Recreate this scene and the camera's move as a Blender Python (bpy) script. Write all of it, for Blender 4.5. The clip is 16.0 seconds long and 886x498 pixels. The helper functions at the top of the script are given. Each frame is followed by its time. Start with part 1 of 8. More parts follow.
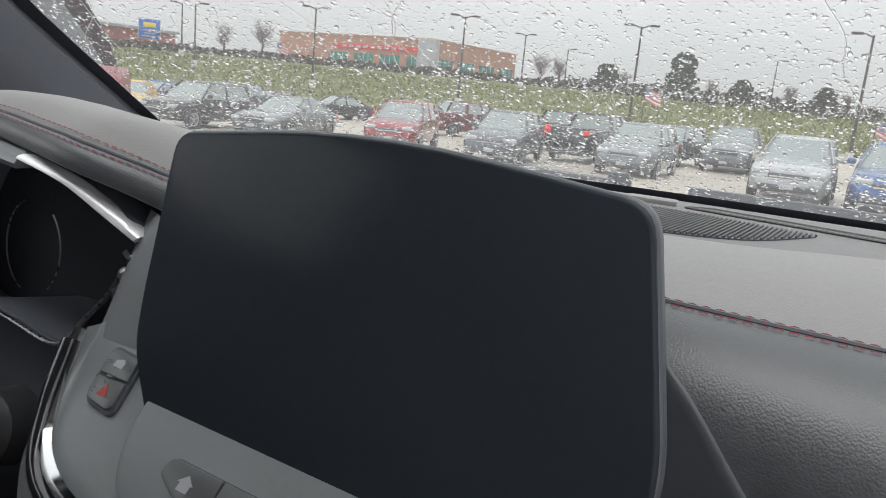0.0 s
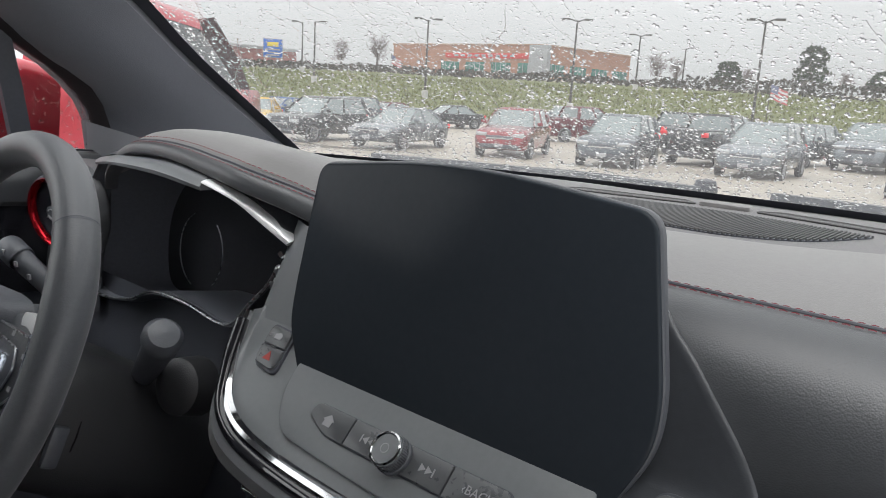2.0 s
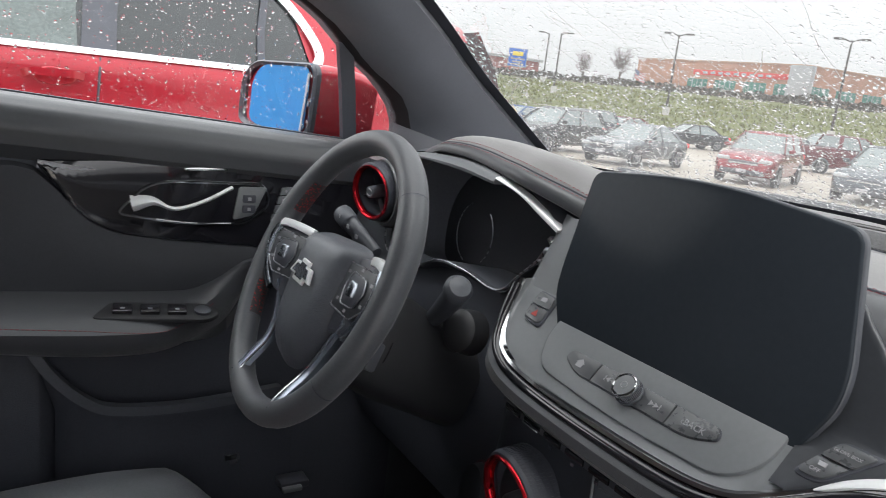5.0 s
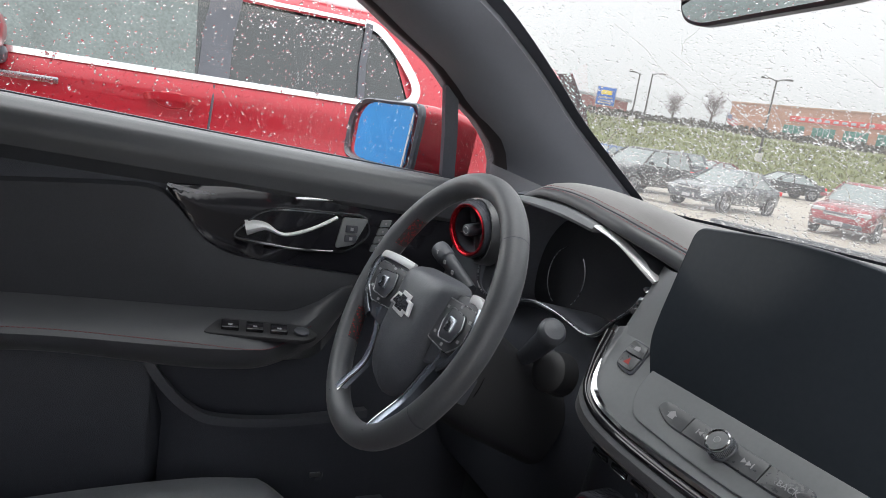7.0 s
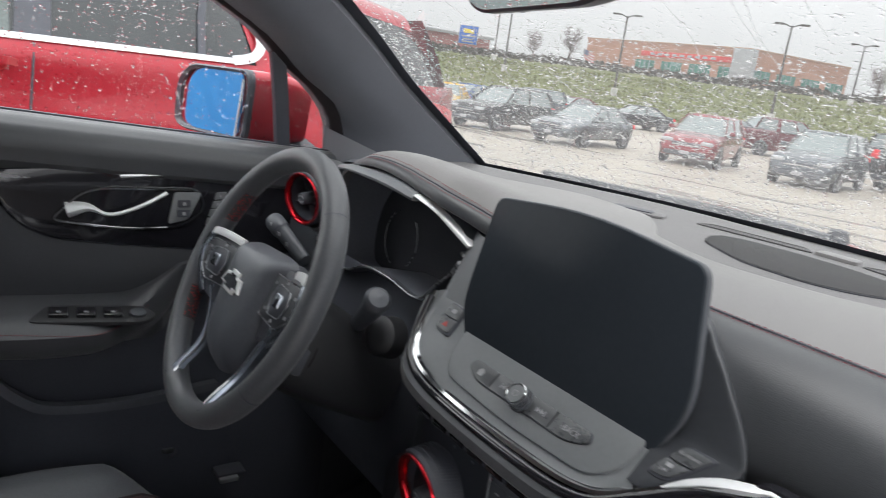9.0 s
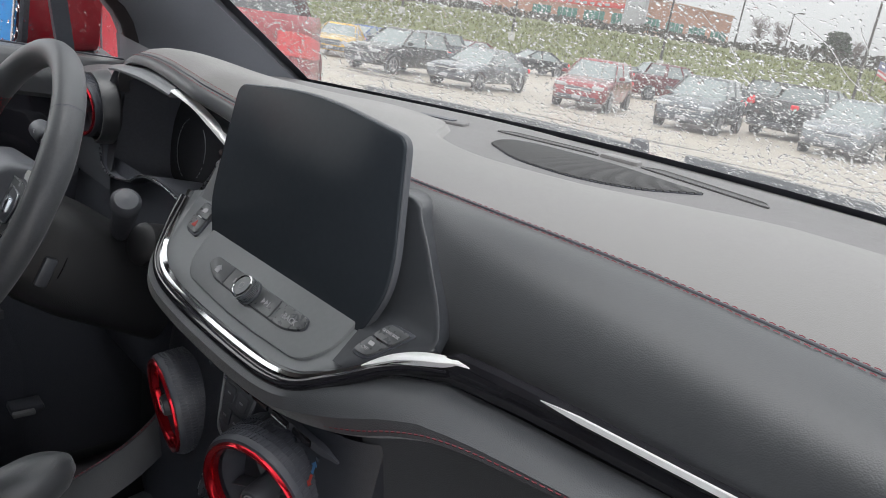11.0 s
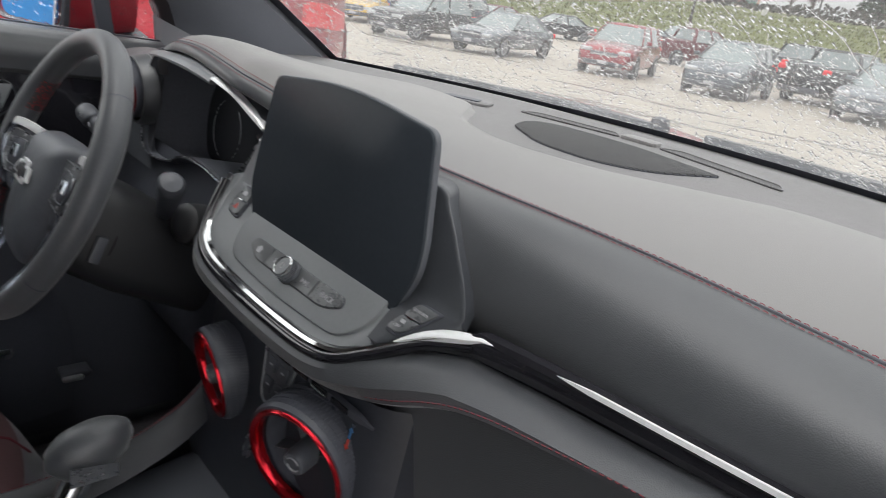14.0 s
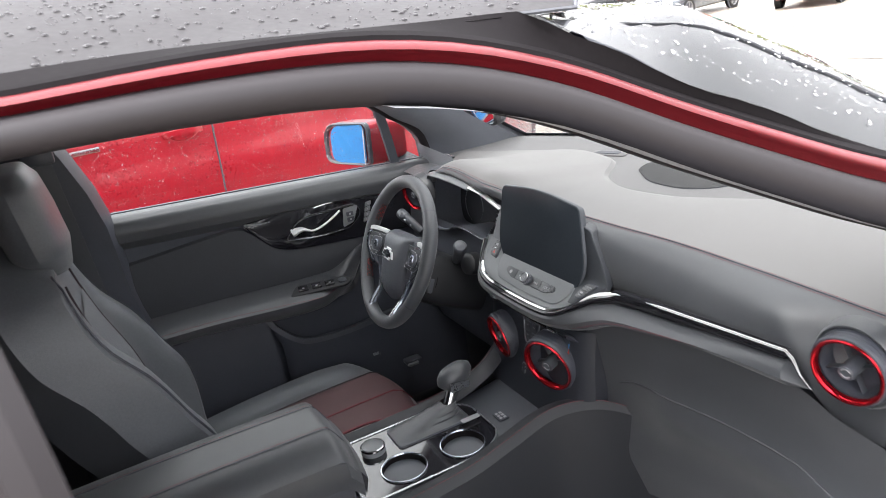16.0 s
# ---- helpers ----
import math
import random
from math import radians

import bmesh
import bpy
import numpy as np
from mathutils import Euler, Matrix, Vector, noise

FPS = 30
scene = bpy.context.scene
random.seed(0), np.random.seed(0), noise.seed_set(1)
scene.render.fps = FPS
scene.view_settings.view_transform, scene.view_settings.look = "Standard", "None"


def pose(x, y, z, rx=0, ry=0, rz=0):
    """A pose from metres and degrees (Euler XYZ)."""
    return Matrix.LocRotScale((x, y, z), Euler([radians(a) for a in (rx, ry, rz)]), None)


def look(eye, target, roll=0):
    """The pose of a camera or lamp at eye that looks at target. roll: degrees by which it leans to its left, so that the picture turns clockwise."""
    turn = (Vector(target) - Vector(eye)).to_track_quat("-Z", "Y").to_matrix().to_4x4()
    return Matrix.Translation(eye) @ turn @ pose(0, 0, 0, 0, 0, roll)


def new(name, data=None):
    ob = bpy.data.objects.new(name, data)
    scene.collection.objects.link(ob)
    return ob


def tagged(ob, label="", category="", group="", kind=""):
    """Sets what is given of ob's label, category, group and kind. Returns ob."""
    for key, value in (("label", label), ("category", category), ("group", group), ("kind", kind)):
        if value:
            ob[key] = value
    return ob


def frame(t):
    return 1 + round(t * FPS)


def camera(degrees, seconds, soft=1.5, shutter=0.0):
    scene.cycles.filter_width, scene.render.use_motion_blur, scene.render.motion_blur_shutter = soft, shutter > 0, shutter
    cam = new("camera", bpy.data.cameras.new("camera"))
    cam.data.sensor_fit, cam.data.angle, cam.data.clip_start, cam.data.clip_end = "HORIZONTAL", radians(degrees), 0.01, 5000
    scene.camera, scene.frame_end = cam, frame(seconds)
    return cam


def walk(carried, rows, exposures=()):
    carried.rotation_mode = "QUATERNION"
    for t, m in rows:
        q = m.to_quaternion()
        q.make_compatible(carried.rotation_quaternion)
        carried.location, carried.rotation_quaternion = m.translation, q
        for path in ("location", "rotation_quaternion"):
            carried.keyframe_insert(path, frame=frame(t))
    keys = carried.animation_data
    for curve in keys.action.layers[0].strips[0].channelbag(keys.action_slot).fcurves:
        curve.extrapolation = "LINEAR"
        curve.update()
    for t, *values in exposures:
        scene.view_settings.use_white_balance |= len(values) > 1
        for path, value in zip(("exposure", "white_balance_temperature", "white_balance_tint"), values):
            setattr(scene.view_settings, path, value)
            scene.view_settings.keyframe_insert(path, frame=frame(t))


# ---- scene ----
# A parked car's cabin in the rain: x to the passenger side, y ahead, z up; the display's top edge lies at y = 0.
cam = camera(63.0, 16.0, soft=0.6, shutter=0.28)
PATH = [
    (0, (0.198, -0.246, 1.25), (-0.821, 1.428, 0.849), 5.4),
    (0.5, (0.219, -0.269, 1.267), (-0.874, 1.352, 0.842), 4.4),
    (1, (0.257, -0.3, 1.286), (-0.909, 1.273, 0.876), 3.5),
    (1.5, (0.261, -0.319, 1.283), (-0.947, 1.226, 0.89), 3.9),
    (2, (0.277, -0.328, 1.27), (-0.992, 1.163, 0.865), 3.3),
    (2.5, (0.288, -0.348, 1.274), (-1.039, 1.085, 0.845), 3.4),
    (3, (0.3, -0.366, 1.266), (-1.066, 1.022, 0.809), 3.7),
    (3.5, (0.303, -0.366, 1.267), (-1.075, 1.002, 0.788), 4.0),
    (4, (0.313, -0.361, 1.266), (-1.124, 0.945, 0.787), 4.6),
    (4.5, (0.345, -0.412, 1.262), (-1.213, 0.761, 0.819), 5.9),
    (5, (0.38, -0.468, 1.279), (-1.276, 0.568, 0.85), 6.7),
    (7.5, (0.397, -0.512, 1.295), (-1.379, 0.332, 0.927), 9.2),
    (8, (0.388, -0.517, 1.3), (-1.381, 0.334, 0.914), 8.4),
    (8.5, (0.398, -0.494, 1.304), (-1.303, 0.466, 0.877), 7.3),
    (9, (0.442, -0.472, 1.338), (-1.125, 0.677, 0.866), 7.8),
    (9.5, (0.514, -0.443, 1.33), (-0.925, 0.855, 0.837), 8.6),
    (10, (0.525, -0.378, 1.299), (-0.894, 0.929, 0.773), 7.9),
    (10.2, (0.528, -0.35, 1.302), (-0.885, 0.955, 0.752), 7.9),
    (12.3, (0.527, -0.327, 1.289), (-0.762, 1.086, 0.704), 10.6),
    (12.5, (0.526, -0.326, 1.288), (-0.761, 1.087, 0.699), 10.7),
    (13, (0.524, -0.331, 1.289), (-0.758, 1.084, 0.697), 10.9),
    (13.5, (0.523, -0.338, 1.288), (-0.769, 1.06, 0.676), 10.6),
    (14, (0.552, -0.364, 1.326), (-0.821, 0.927, 0.657), 8.6),
    (14.5, (0.631, -0.484, 1.451), (-0.881, 0.6, 0.717), 4.4),
    (15, (0.803, -0.575, 1.548), (-0.827, 0.315, 0.806), -1.3),
    (15.2, (0.874, -0.633, 1.587), (-0.782, 0.225, 0.864), -3.1),
    (15.5, (0.973, -0.648, 1.594), (-0.736, 0.129, 0.905), -6.3),
    (16, (1.138, -0.729, 1.622), (-0.575, 0.055, 0.95), -9.1),
]
EXPOSE = [(0.0, 0.84, 6420, 10), (2.5, 0.96, 6420, 11), (3.5, 1.12, 6400, 11), (4.5, 1.2, 6400, 11), (9.0, 1.07, 6400, 11), (12.5, 1.02, 6450, 11), (14.0, 1.03, 6500, 11), (14.5, 1.2, 6480, 12), (15.0, 1.5, 6250, 14), (15.5, 1.98, 6170, 13), (16.0, 1.6, 6430, 12)]
walk(cam, [(t, look(eye, target, roll)) for t, eye, target, roll in PATH], EXPOSE)

# ---- light: an overcast, rainy day ----
world = bpy.data.worlds.new("overcast")
scene.world = world
world.use_nodes = True
wn, wl = world.node_tree.nodes, world.node_tree.links
wn.clear()
sky = wn.new("ShaderNodeTexSky")
sky.sky_type, sky.sun_disc = "NISHITA", False
sky.sun_elevation, sky.sun_rotation = radians(48), radians(200)
sky.dust_density, sky.air_density = 4.0, 1.0
grey = wn.new("ShaderNodeHueSaturation")
grey.inputs["Saturation"].default_value = 0.08
cloud = wn.new("ShaderNodeMix")
cloud.data_type = "RGBA"
cloud.inputs["Factor"].default_value = 0.72
cloud.inputs["B"].default_value = (9.45, 9.5, 9.6, 1)
clouds = wn.new("ShaderNodeTexNoise")
clouds.inputs["Scale"].default_value, clouds.inputs["Detail"].default_value = 2.2, 5.0
shade = wn.new("ShaderNodeMapRange")
shade.inputs["From Min"].default_value, shade.inputs["From Max"].default_value = 0.3, 0.75
shade.inputs["To Min"].default_value, shade.inputs["To Max"].default_value = 0.88, 1.06
mul = wn.new("ShaderNodeMix")
mul.data_type, mul.blend_type = "RGBA", "MULTIPLY"
mul.inputs["Factor"].default_value = 1.0
bg = wn.new("ShaderNodeBackground")
bg.inputs["Strength"].default_value = 0.125
out = wn.new("ShaderNodeOutputWorld")
wl.new(sky.outputs["Color"], grey.inputs["Color"])
wl.new(grey.outputs["Color"], cloud.inputs["A"])
wl.new(clouds.outputs["Fac"], shade.inputs["Value"])
wl.new(cloud.outputs["Result"], mul.inputs["A"])
wl.new(shade.outputs["Result"], mul.inputs["B"])
# an overcast sky is brightest overhead
place, split, rise = wn.new("ShaderNodeTexCoord"), wn.new("ShaderNodeSeparateXYZ"), wn.new("ShaderNodeMapRange")
rise.inputs["From Min"].default_value, rise.inputs["From Max"].default_value = 0.0, 1.0
rise.inputs["To Min"].default_value, rise.inputs["To Max"].default_value = 0.78, 2.1
dome = wn.new("ShaderNodeMix")
dome.data_type, dome.blend_type = "RGBA", "MULTIPLY"
dome.inputs["Factor"].default_value = 1.0
wl.new(place.outputs["Generated"], split.inputs["Vector"])
wl.new(split.outputs["Z"], rise.inputs["Value"])
wl.new(mul.outputs["Result"], dome.inputs["A"])
wl.new(rise.outputs["Result"], dome.inputs["B"])
wl.new(dome.outputs["Result"], bg.inputs["Color"])
wl.new(bg.outputs["Background"], out.inputs["Surface"])

sun = new("sun", bpy.data.lights.new("sun", "SUN"))
sun.data.energy, sun.data.angle, sun.data.color = 0.9, radians(40), (1.0, 0.985, 0.96)
sun.matrix_world = look((0, 0, 30), (-6, 12, 0))


# ---- materials ----
def material(name, base, rough=0.5, metal=0.0, spots=0.12, spot_scale=14.0, bump=0.0, bump_scale=300.0, kind="noise",
             coat=0.0, sheen=0.0, specular=0.5, rough_spread=0.06, island=0.0, alpha=1.0):
    """A principled material whose colour and gloss vary at two scales, with a fine relief."""
    m = bpy.data.materials.new(name)
    m.use_nodes = True
    nt = m.node_tree
    b = nt.nodes["Principled BSDF"]
    b.inputs["Base Color"].default_value = (*base, 1)
    b.inputs["Roughness"].default_value, b.inputs["Metallic"].default_value = rough, metal
    b.inputs["Coat Weight"].default_value, b.inputs["Coat Roughness"].default_value = coat, 0.04
    b.inputs["Sheen Weight"].default_value, b.inputs["Sheen Roughness"].default_value = sheen, 0.55
    b.inputs["Specular IOR Level"].default_value = specular
    b.inputs["Alpha"].default_value = alpha
    at = nt.nodes.new("ShaderNodeTexCoord")
    if spots:
        broad = nt.nodes.new("ShaderNodeTexNoise")
        broad.inputs["Scale"].default_value, broad.inputs["Detail"].default_value = spot_scale, 6.0
        fine = nt.nodes.new("ShaderNodeTexNoise")
        fine.inputs["Scale"].default_value, fine.inputs["Detail"].default_value = spot_scale * 17, 3.0
        both = nt.nodes.new("ShaderNodeMath")
        both.operation = "ADD"
        nt.links.new(at.outputs["Object"], broad.inputs["Vector"])
        nt.links.new(at.outputs["Object"], fine.inputs["Vector"])
        nt.links.new(broad.outputs["Fac"], both.inputs[0])
        nt.links.new(fine.outputs["Fac"], both.inputs[1])
        span = nt.nodes.new("ShaderNodeMapRange")
        span.inputs["From Min"].default_value, span.inputs["From Max"].default_value = 0.7, 1.3
        span.inputs["To Min"].default_value, span.inputs["To Max"].default_value = 1 - spots, 1 + spots
        nt.links.new(both.outputs[0], span.inputs["Value"])
        tint = nt.nodes.new("ShaderNodeMix")
        tint.data_type, tint.blend_type = "RGBA", "MULTIPLY"
        tint.inputs["Factor"].default_value = 1.0
        tint.inputs["A"].default_value = (*base, 1)
        nt.links.new(span.outputs["Result"], tint.inputs["B"])
        last = tint
        if island:
            per = nt.nodes.new("ShaderNodeNewGeometry")
            lot = nt.nodes.new("ShaderNodeMapRange")
            lot.inputs["To Min"].default_value, lot.inputs["To Max"].default_value = 1 - island, 1 + island
            nt.links.new(per.outputs["Random Per Island"], lot.inputs["Value"])
            last = nt.nodes.new("ShaderNodeMix")
            last.data_type, last.blend_type = "RGBA", "MULTIPLY"
            last.inputs["Factor"].default_value = 1.0
            nt.links.new(tint.outputs["Result"], last.inputs["A"])
            nt.links.new(lot.outputs["Result"], last.inputs["B"])
        nt.links.new(last.outputs["Result"], b.inputs["Base Color"])
        gloss = nt.nodes.new("ShaderNodeMapRange")
        gloss.inputs["From Min"].default_value, gloss.inputs["From Max"].default_value = 0.7, 1.3
        gloss.inputs["To Min"].default_value, gloss.inputs["To Max"].default_value = max(0.0, rough - rough_spread), min(1.0, rough + rough_spread)
        nt.links.new(both.outputs[0], gloss.inputs["Value"])
        nt.links.new(gloss.outputs["Result"], b.inputs["Roughness"])
    if bump:
        grain = nt.nodes.new("ShaderNodeTexVoronoi" if kind == "voronoi" else "ShaderNodeTexNoise")
        grain.inputs["Scale"].default_value = bump_scale
        nt.links.new(at.outputs["Object"], grain.inputs["Vector"])
        relief = nt.nodes.new("ShaderNodeBump")
        relief.inputs["Strength"].default_value, relief.inputs["Distance"].default_value = bump, 0.002
        relief.invert = kind == "voronoi"
        nt.links.new(grain.outputs["Distance" if kind == "voronoi" else "Fac"], relief.inputs["Height"])
        nt.links.new(relief.outputs["Normal"], b.inputs["Normal"])
    return m


def clear_pane(name, floor_gloss=0.05, tint=(0.93, 0.95, 0.94), film=0.0):
    """A thin pane: seen through, with a mirror gloss that grows towards grazing."""
    m = bpy.data.materials.new(name)
    m.use_nodes = True
    nt = m.node_tree
    nt.nodes.remove(nt.nodes["Principled BSDF"])
    see, shine = nt.nodes.new("ShaderNodeBsdfTransparent"), nt.nodes.new("ShaderNodeBsdfGlossy")
    see.inputs["Color"].default_value = (*tint, 1)
    shine.inputs["Roughness"].default_value = 0.02
    much, mix = nt.nodes.new("ShaderNodeLayerWeight"), nt.nodes.new("ShaderNodeMixShader")
    much.inputs["Blend"].default_value = 0.5
    steep, lift = nt.nodes.new("ShaderNodeMath"), nt.nodes.new("ShaderNodeMath")
    steep.operation, lift.operation = "POWER", "MULTIPLY_ADD"
    steep.inputs[1].default_value = 3.4
    lift.inputs[1].default_value, lift.inputs[2].default_value = 0.82, floor_gloss
    nt.links.new(much.outputs["Facing"], steep.inputs[0])
    nt.links.new(steep.outputs[0], lift.inputs[0])
    nt.links.new(lift.outputs[0], mix.inputs[0])
    nt.links.new(see.outputs[0], mix.inputs[1])
    nt.links.new(shine.outputs[0], mix.inputs[2])
    last = mix
    if film:
        # a thin film of water and dirt scatters a little daylight
        veil, last = nt.nodes.new("ShaderNodeBsdfTranslucent"), nt.nodes.new("ShaderNodeMixShader")
        veil.inputs["Color"].default_value = (0.9, 0.9, 0.9, 1)
        last.inputs[0].default_value = film
        nt.links.new(mix.outputs[0], last.inputs[1])
        nt.links.new(veil.outputs[0], last.inputs[2])
    nt.links.new(last.outputs[0], nt.nodes["Material Output"].inputs["Surface"])
    return m


def water_drop(name):
    m = bpy.data.materials.new(name)
    m.use_nodes = True
    nt = m.node_tree
    nt.nodes.remove(nt.nodes["Principled BSDF"])
    g = nt.nodes.new("ShaderNodeBsdfGlass")
    g.inputs["IOR"].default_value, g.inputs["Roughness"].default_value = 1.33, 0.0
    nt.links.new(g.outputs[0], nt.nodes["Material Output"].inputs["Surface"])
    return m


# pad and deck bases raised above the face's vinyl, standing in for sky light
VINYL_TOP_LIT = material("sky_lit_dash_top_vinyl", (0.136, 0.131, 0.13), 0.5, bump=0.1, bump_scale=800, kind="voronoi", sheen=0.35, spots=0.06, spot_scale=9)
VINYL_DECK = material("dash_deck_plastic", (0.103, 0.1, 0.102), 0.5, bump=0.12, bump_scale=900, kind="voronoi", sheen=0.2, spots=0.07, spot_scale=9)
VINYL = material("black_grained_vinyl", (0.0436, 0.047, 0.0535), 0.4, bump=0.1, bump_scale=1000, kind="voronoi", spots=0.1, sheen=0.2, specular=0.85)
LEATHER = material("black_leather", (0.0458, 0.0494, 0.0566), 0.4, bump=0.14, bump_scale=1000, kind="voronoi", spots=0.1, sheen=0.2, specular=0.8)
WHEEL_LEATHER = material("steering_wheel_leather", (0.078, 0.083, 0.093), 0.42, bump=0.09, bump_scale=900, kind="voronoi", spots=0.12, spot_scale=20, specular=0.7, sheen=0.15)
SEAT_LEATHER = material("seat_leather", (0.116, 0.124, 0.137), 0.38, bump=0.12, bump_scale=700, kind="voronoi", spots=0.12, specular=0.8, sheen=0.2)
SEAT_PERF = material("perforated_seat_leather", (0.13, 0.072, 0.075), 0.5, bump=0.25, bump_scale=420, kind="voronoi", spots=0.14, spot_scale=30)
PLASTIC = material("matt_black_plastic", (0.0795, 0.086, 0.0995), 0.42, specular=0.7, bump=0.1, bump_scale=1200, spots=0.1)
PLASTIC_LOW = material("grained_black_plastic", (0.0624, 0.0678, 0.0837), 0.48, bump=0.2, bump_scale=800, kind="voronoi", spots=0.1)
PLASTIC_GREY = material("soft_grey_plastic", (0.195, 0.205, 0.215), 0.38, specular=0.7, bump=0.06, bump_scale=1500, spots=0.05)
KEY_GREY = material("dark_grey_keys", (0.09, 0.095, 0.101), 0.3, specular=0.8, bump=0.05, bump_scale=1500, spots=0.05)
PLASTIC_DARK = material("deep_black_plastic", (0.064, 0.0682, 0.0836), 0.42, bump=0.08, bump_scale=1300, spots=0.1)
PIANO = material("piano_black", (0.012, 0.012, 0.015), 0.08, coat=0.8, spots=0.05, rough_spread=0.02)
SCREEN = material("dark_screen_glass", (0.034, 0.041, 0.05), 0.2, spots=0.05, spot_scale=10, rough_spread=0.03, specular=0.14)
LENS = material("cluster_lens", (0.06, 0.062, 0.07), 0.16, spots=0.08, specular=0.5)
CHROME = material("bright_chrome", (0.62, 0.63, 0.64), 0.1, 1.0, spots=0.04, rough_spread=0.03)
SATIN = material("satin_silver", (0.42, 0.43, 0.45), 0.28, 1.0, spots=0.05)
# chrome whose sky reflection is painted as a pale, barely metallic base
SKY_CHROME = material("chrome_with_painted_sky", (0.86, 0.87, 0.88), 0.34, 0.25, spots=0.04)
SMOKED = material("smoked_silver", (0.33, 0.37, 0.44), 0.25, 0.7, spots=0)
DARK_CHROME = material("dark_chrome", (0.5, 0.54, 0.6), 0.2, 1.0, spots=0.05)
RED_RING = material("red_anodised_ring", (0.5, 0.014, 0.025), 0.17, 0.85, spots=0.04, rough_spread=0.04)
RED_THREAD = material("red_thread", (0.19, 0.03, 0.042), 0.7, spots=0.2, spot_scale=80)
DARK_THREAD = material("dark_thread", (0.05, 0.035, 0.04), 0.7, spots=0.2, spot_scale=80)
PRINT = material("pale_print", (0.4, 0.4, 0.42), 0.5, spots=0.03)
PRINT_RED = material("red_print", (0.4, 0.05, 0.04), 0.5, spots=0.03)
PRINT_BLUE = material("blue_print", (0.05, 0.16, 0.34), 0.5, spots=0.03)
HEADLINER = material("grey_headliner", (0.3, 0.3, 0.31), 0.9, bump=0.2, bump_scale=500, spots=0.05)
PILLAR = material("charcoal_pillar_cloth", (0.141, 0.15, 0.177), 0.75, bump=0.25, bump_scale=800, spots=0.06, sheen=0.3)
FIN_BLACK = material("dark_satin_plastic", (0.05, 0.054, 0.062), 0.36, specular=0.6, bump=0.06, bump_scale=1300, spots=0.08)
STACK = material("navy_black_plastic", (0.03, 0.033, 0.042), 0.45, bump=0.08, bump_scale=1100, kind="voronoi", spots=0.12)
WING = material("console_wing_leather", (0.027, 0.029, 0.034), 0.5, bump=0.14, bump_scale=1000, kind="voronoi", spots=0.1)
COLUMN = material("column_black", (0.028, 0.029, 0.032), 0.5, bump=0.12, bump_scale=900, kind="voronoi", spots=0.1)
DRIP = material("dull_black_moulding", (0.012, 0.0105, 0.0115), 0.8, spots=0.15, specular=0.06)
# the body's own red, its base colour darkened for shade on the flange
RED_FLANGE_SHADED = material("wet_red_paint_shaded", (0.155, 0.007, 0.012), 0.42, 0.15, coat=0.15, spots=0.1, spot_scale=6)
# black plastic lifted in colour to make up for light missing in the tunnel
BINNACLE_LIT = material("binnacle_lifted_black", (0.145, 0.155, 0.182), 0.5, bump=0.1, bump_scale=1200, spots=0.1)
SEAL = material("rubber_seal", (0.026, 0.0225, 0.025), 0.6, spots=0.1, specular=0.35)
INSERT = material("soft_door_insert", (0.0488, 0.0516, 0.059), 0.6, bump=0.12, bump_scale=900, kind="voronoi", spots=0.1, specular=0.4)
SLOT = material("demister_grey", (0.075, 0.075, 0.077), 0.6, spots=0.08)
CARPET = material("black_carpet", (0.085, 0.086, 0.094), 0.95, bump=0.5, bump_scale=400, spots=0.2)
GLASS = clear_pane("window_glass", 0.05, (0.78, 0.8, 0.79))
SCREEN_GLASS = clear_pane("windshield_glass", 0.05, (0.462, 0.472, 0.462), 0.045)
DROP = water_drop("rain_water")
BLUE_FILM = material("blue_protective_film", (0.006, 0.19, 0.5), 0.5, spots=0.06, spot_scale=30, rough_spread=0.08)
RED_PAINT = material("metallic_red_paint", (0.38, 0.012, 0.026), 0.3, 0.25, coat=0.6, spots=0.05, spot_scale=4, rough_spread=0.04)
ROOF_PAINT = material("wet_dark_roof", (0.042, 0.039, 0.041), 0.5, spots=0.15, spot_scale=8, specular=0.1)
BEAD = material("water_on_dark_paint", (0.03, 0.027, 0.03), 0.12, specular=0.35, spots=0.1)
HUB_SKIN = material("airbag_cover_skin", (0.109, 0.117, 0.135), 0.4, bump=0.2, bump_scale=900, kind="voronoi", spots=0.1, specular=0.7)
MIRROR = material("mirror_glass", (0.85, 0.86, 0.87), 0.015, 1.0, spots=0)
TYRE = material("tyre_rubber", (0.018, 0.018, 0.018), 0.75, bump=0.3, bump_scale=120, spots=0.2)
RIM = material("alloy_wheel", (0.35, 0.35, 0.36), 0.32, 0.9, spots=0.1)
TINT = material("tinted_car_glass", (0.02, 0.024, 0.026), 0.06, spots=0.05, coat=0.6)
# pale base colour carries the sky's reflection in the parked cars' glass
CAR_GLASS = material("car_glass_painted_sky", (0.2, 0.235, 0.235), 0.12, spots=0.1, coat=0.8)
LAMP_CLEAR = material("headlamp_lens", (0.5, 0.52, 0.54), 0.12, 0.3, coat=1.0, spots=0.1, spot_scale=30)
LAMP_RED = material("tail_lamp_lens", (0.8, 0.014, 0.025), 0.3, coat=0.2, spots=0.1, spot_scale=30)


# ---- building blocks ----
def bm_of(verts, faces):
    bm = bmesh.new()
    vs = [bm.verts.new(v) for v in verts]
    for f in faces:
        try:
            bm.faces.new([vs[i] for i in f])
        except ValueError:
            pass
    return bm


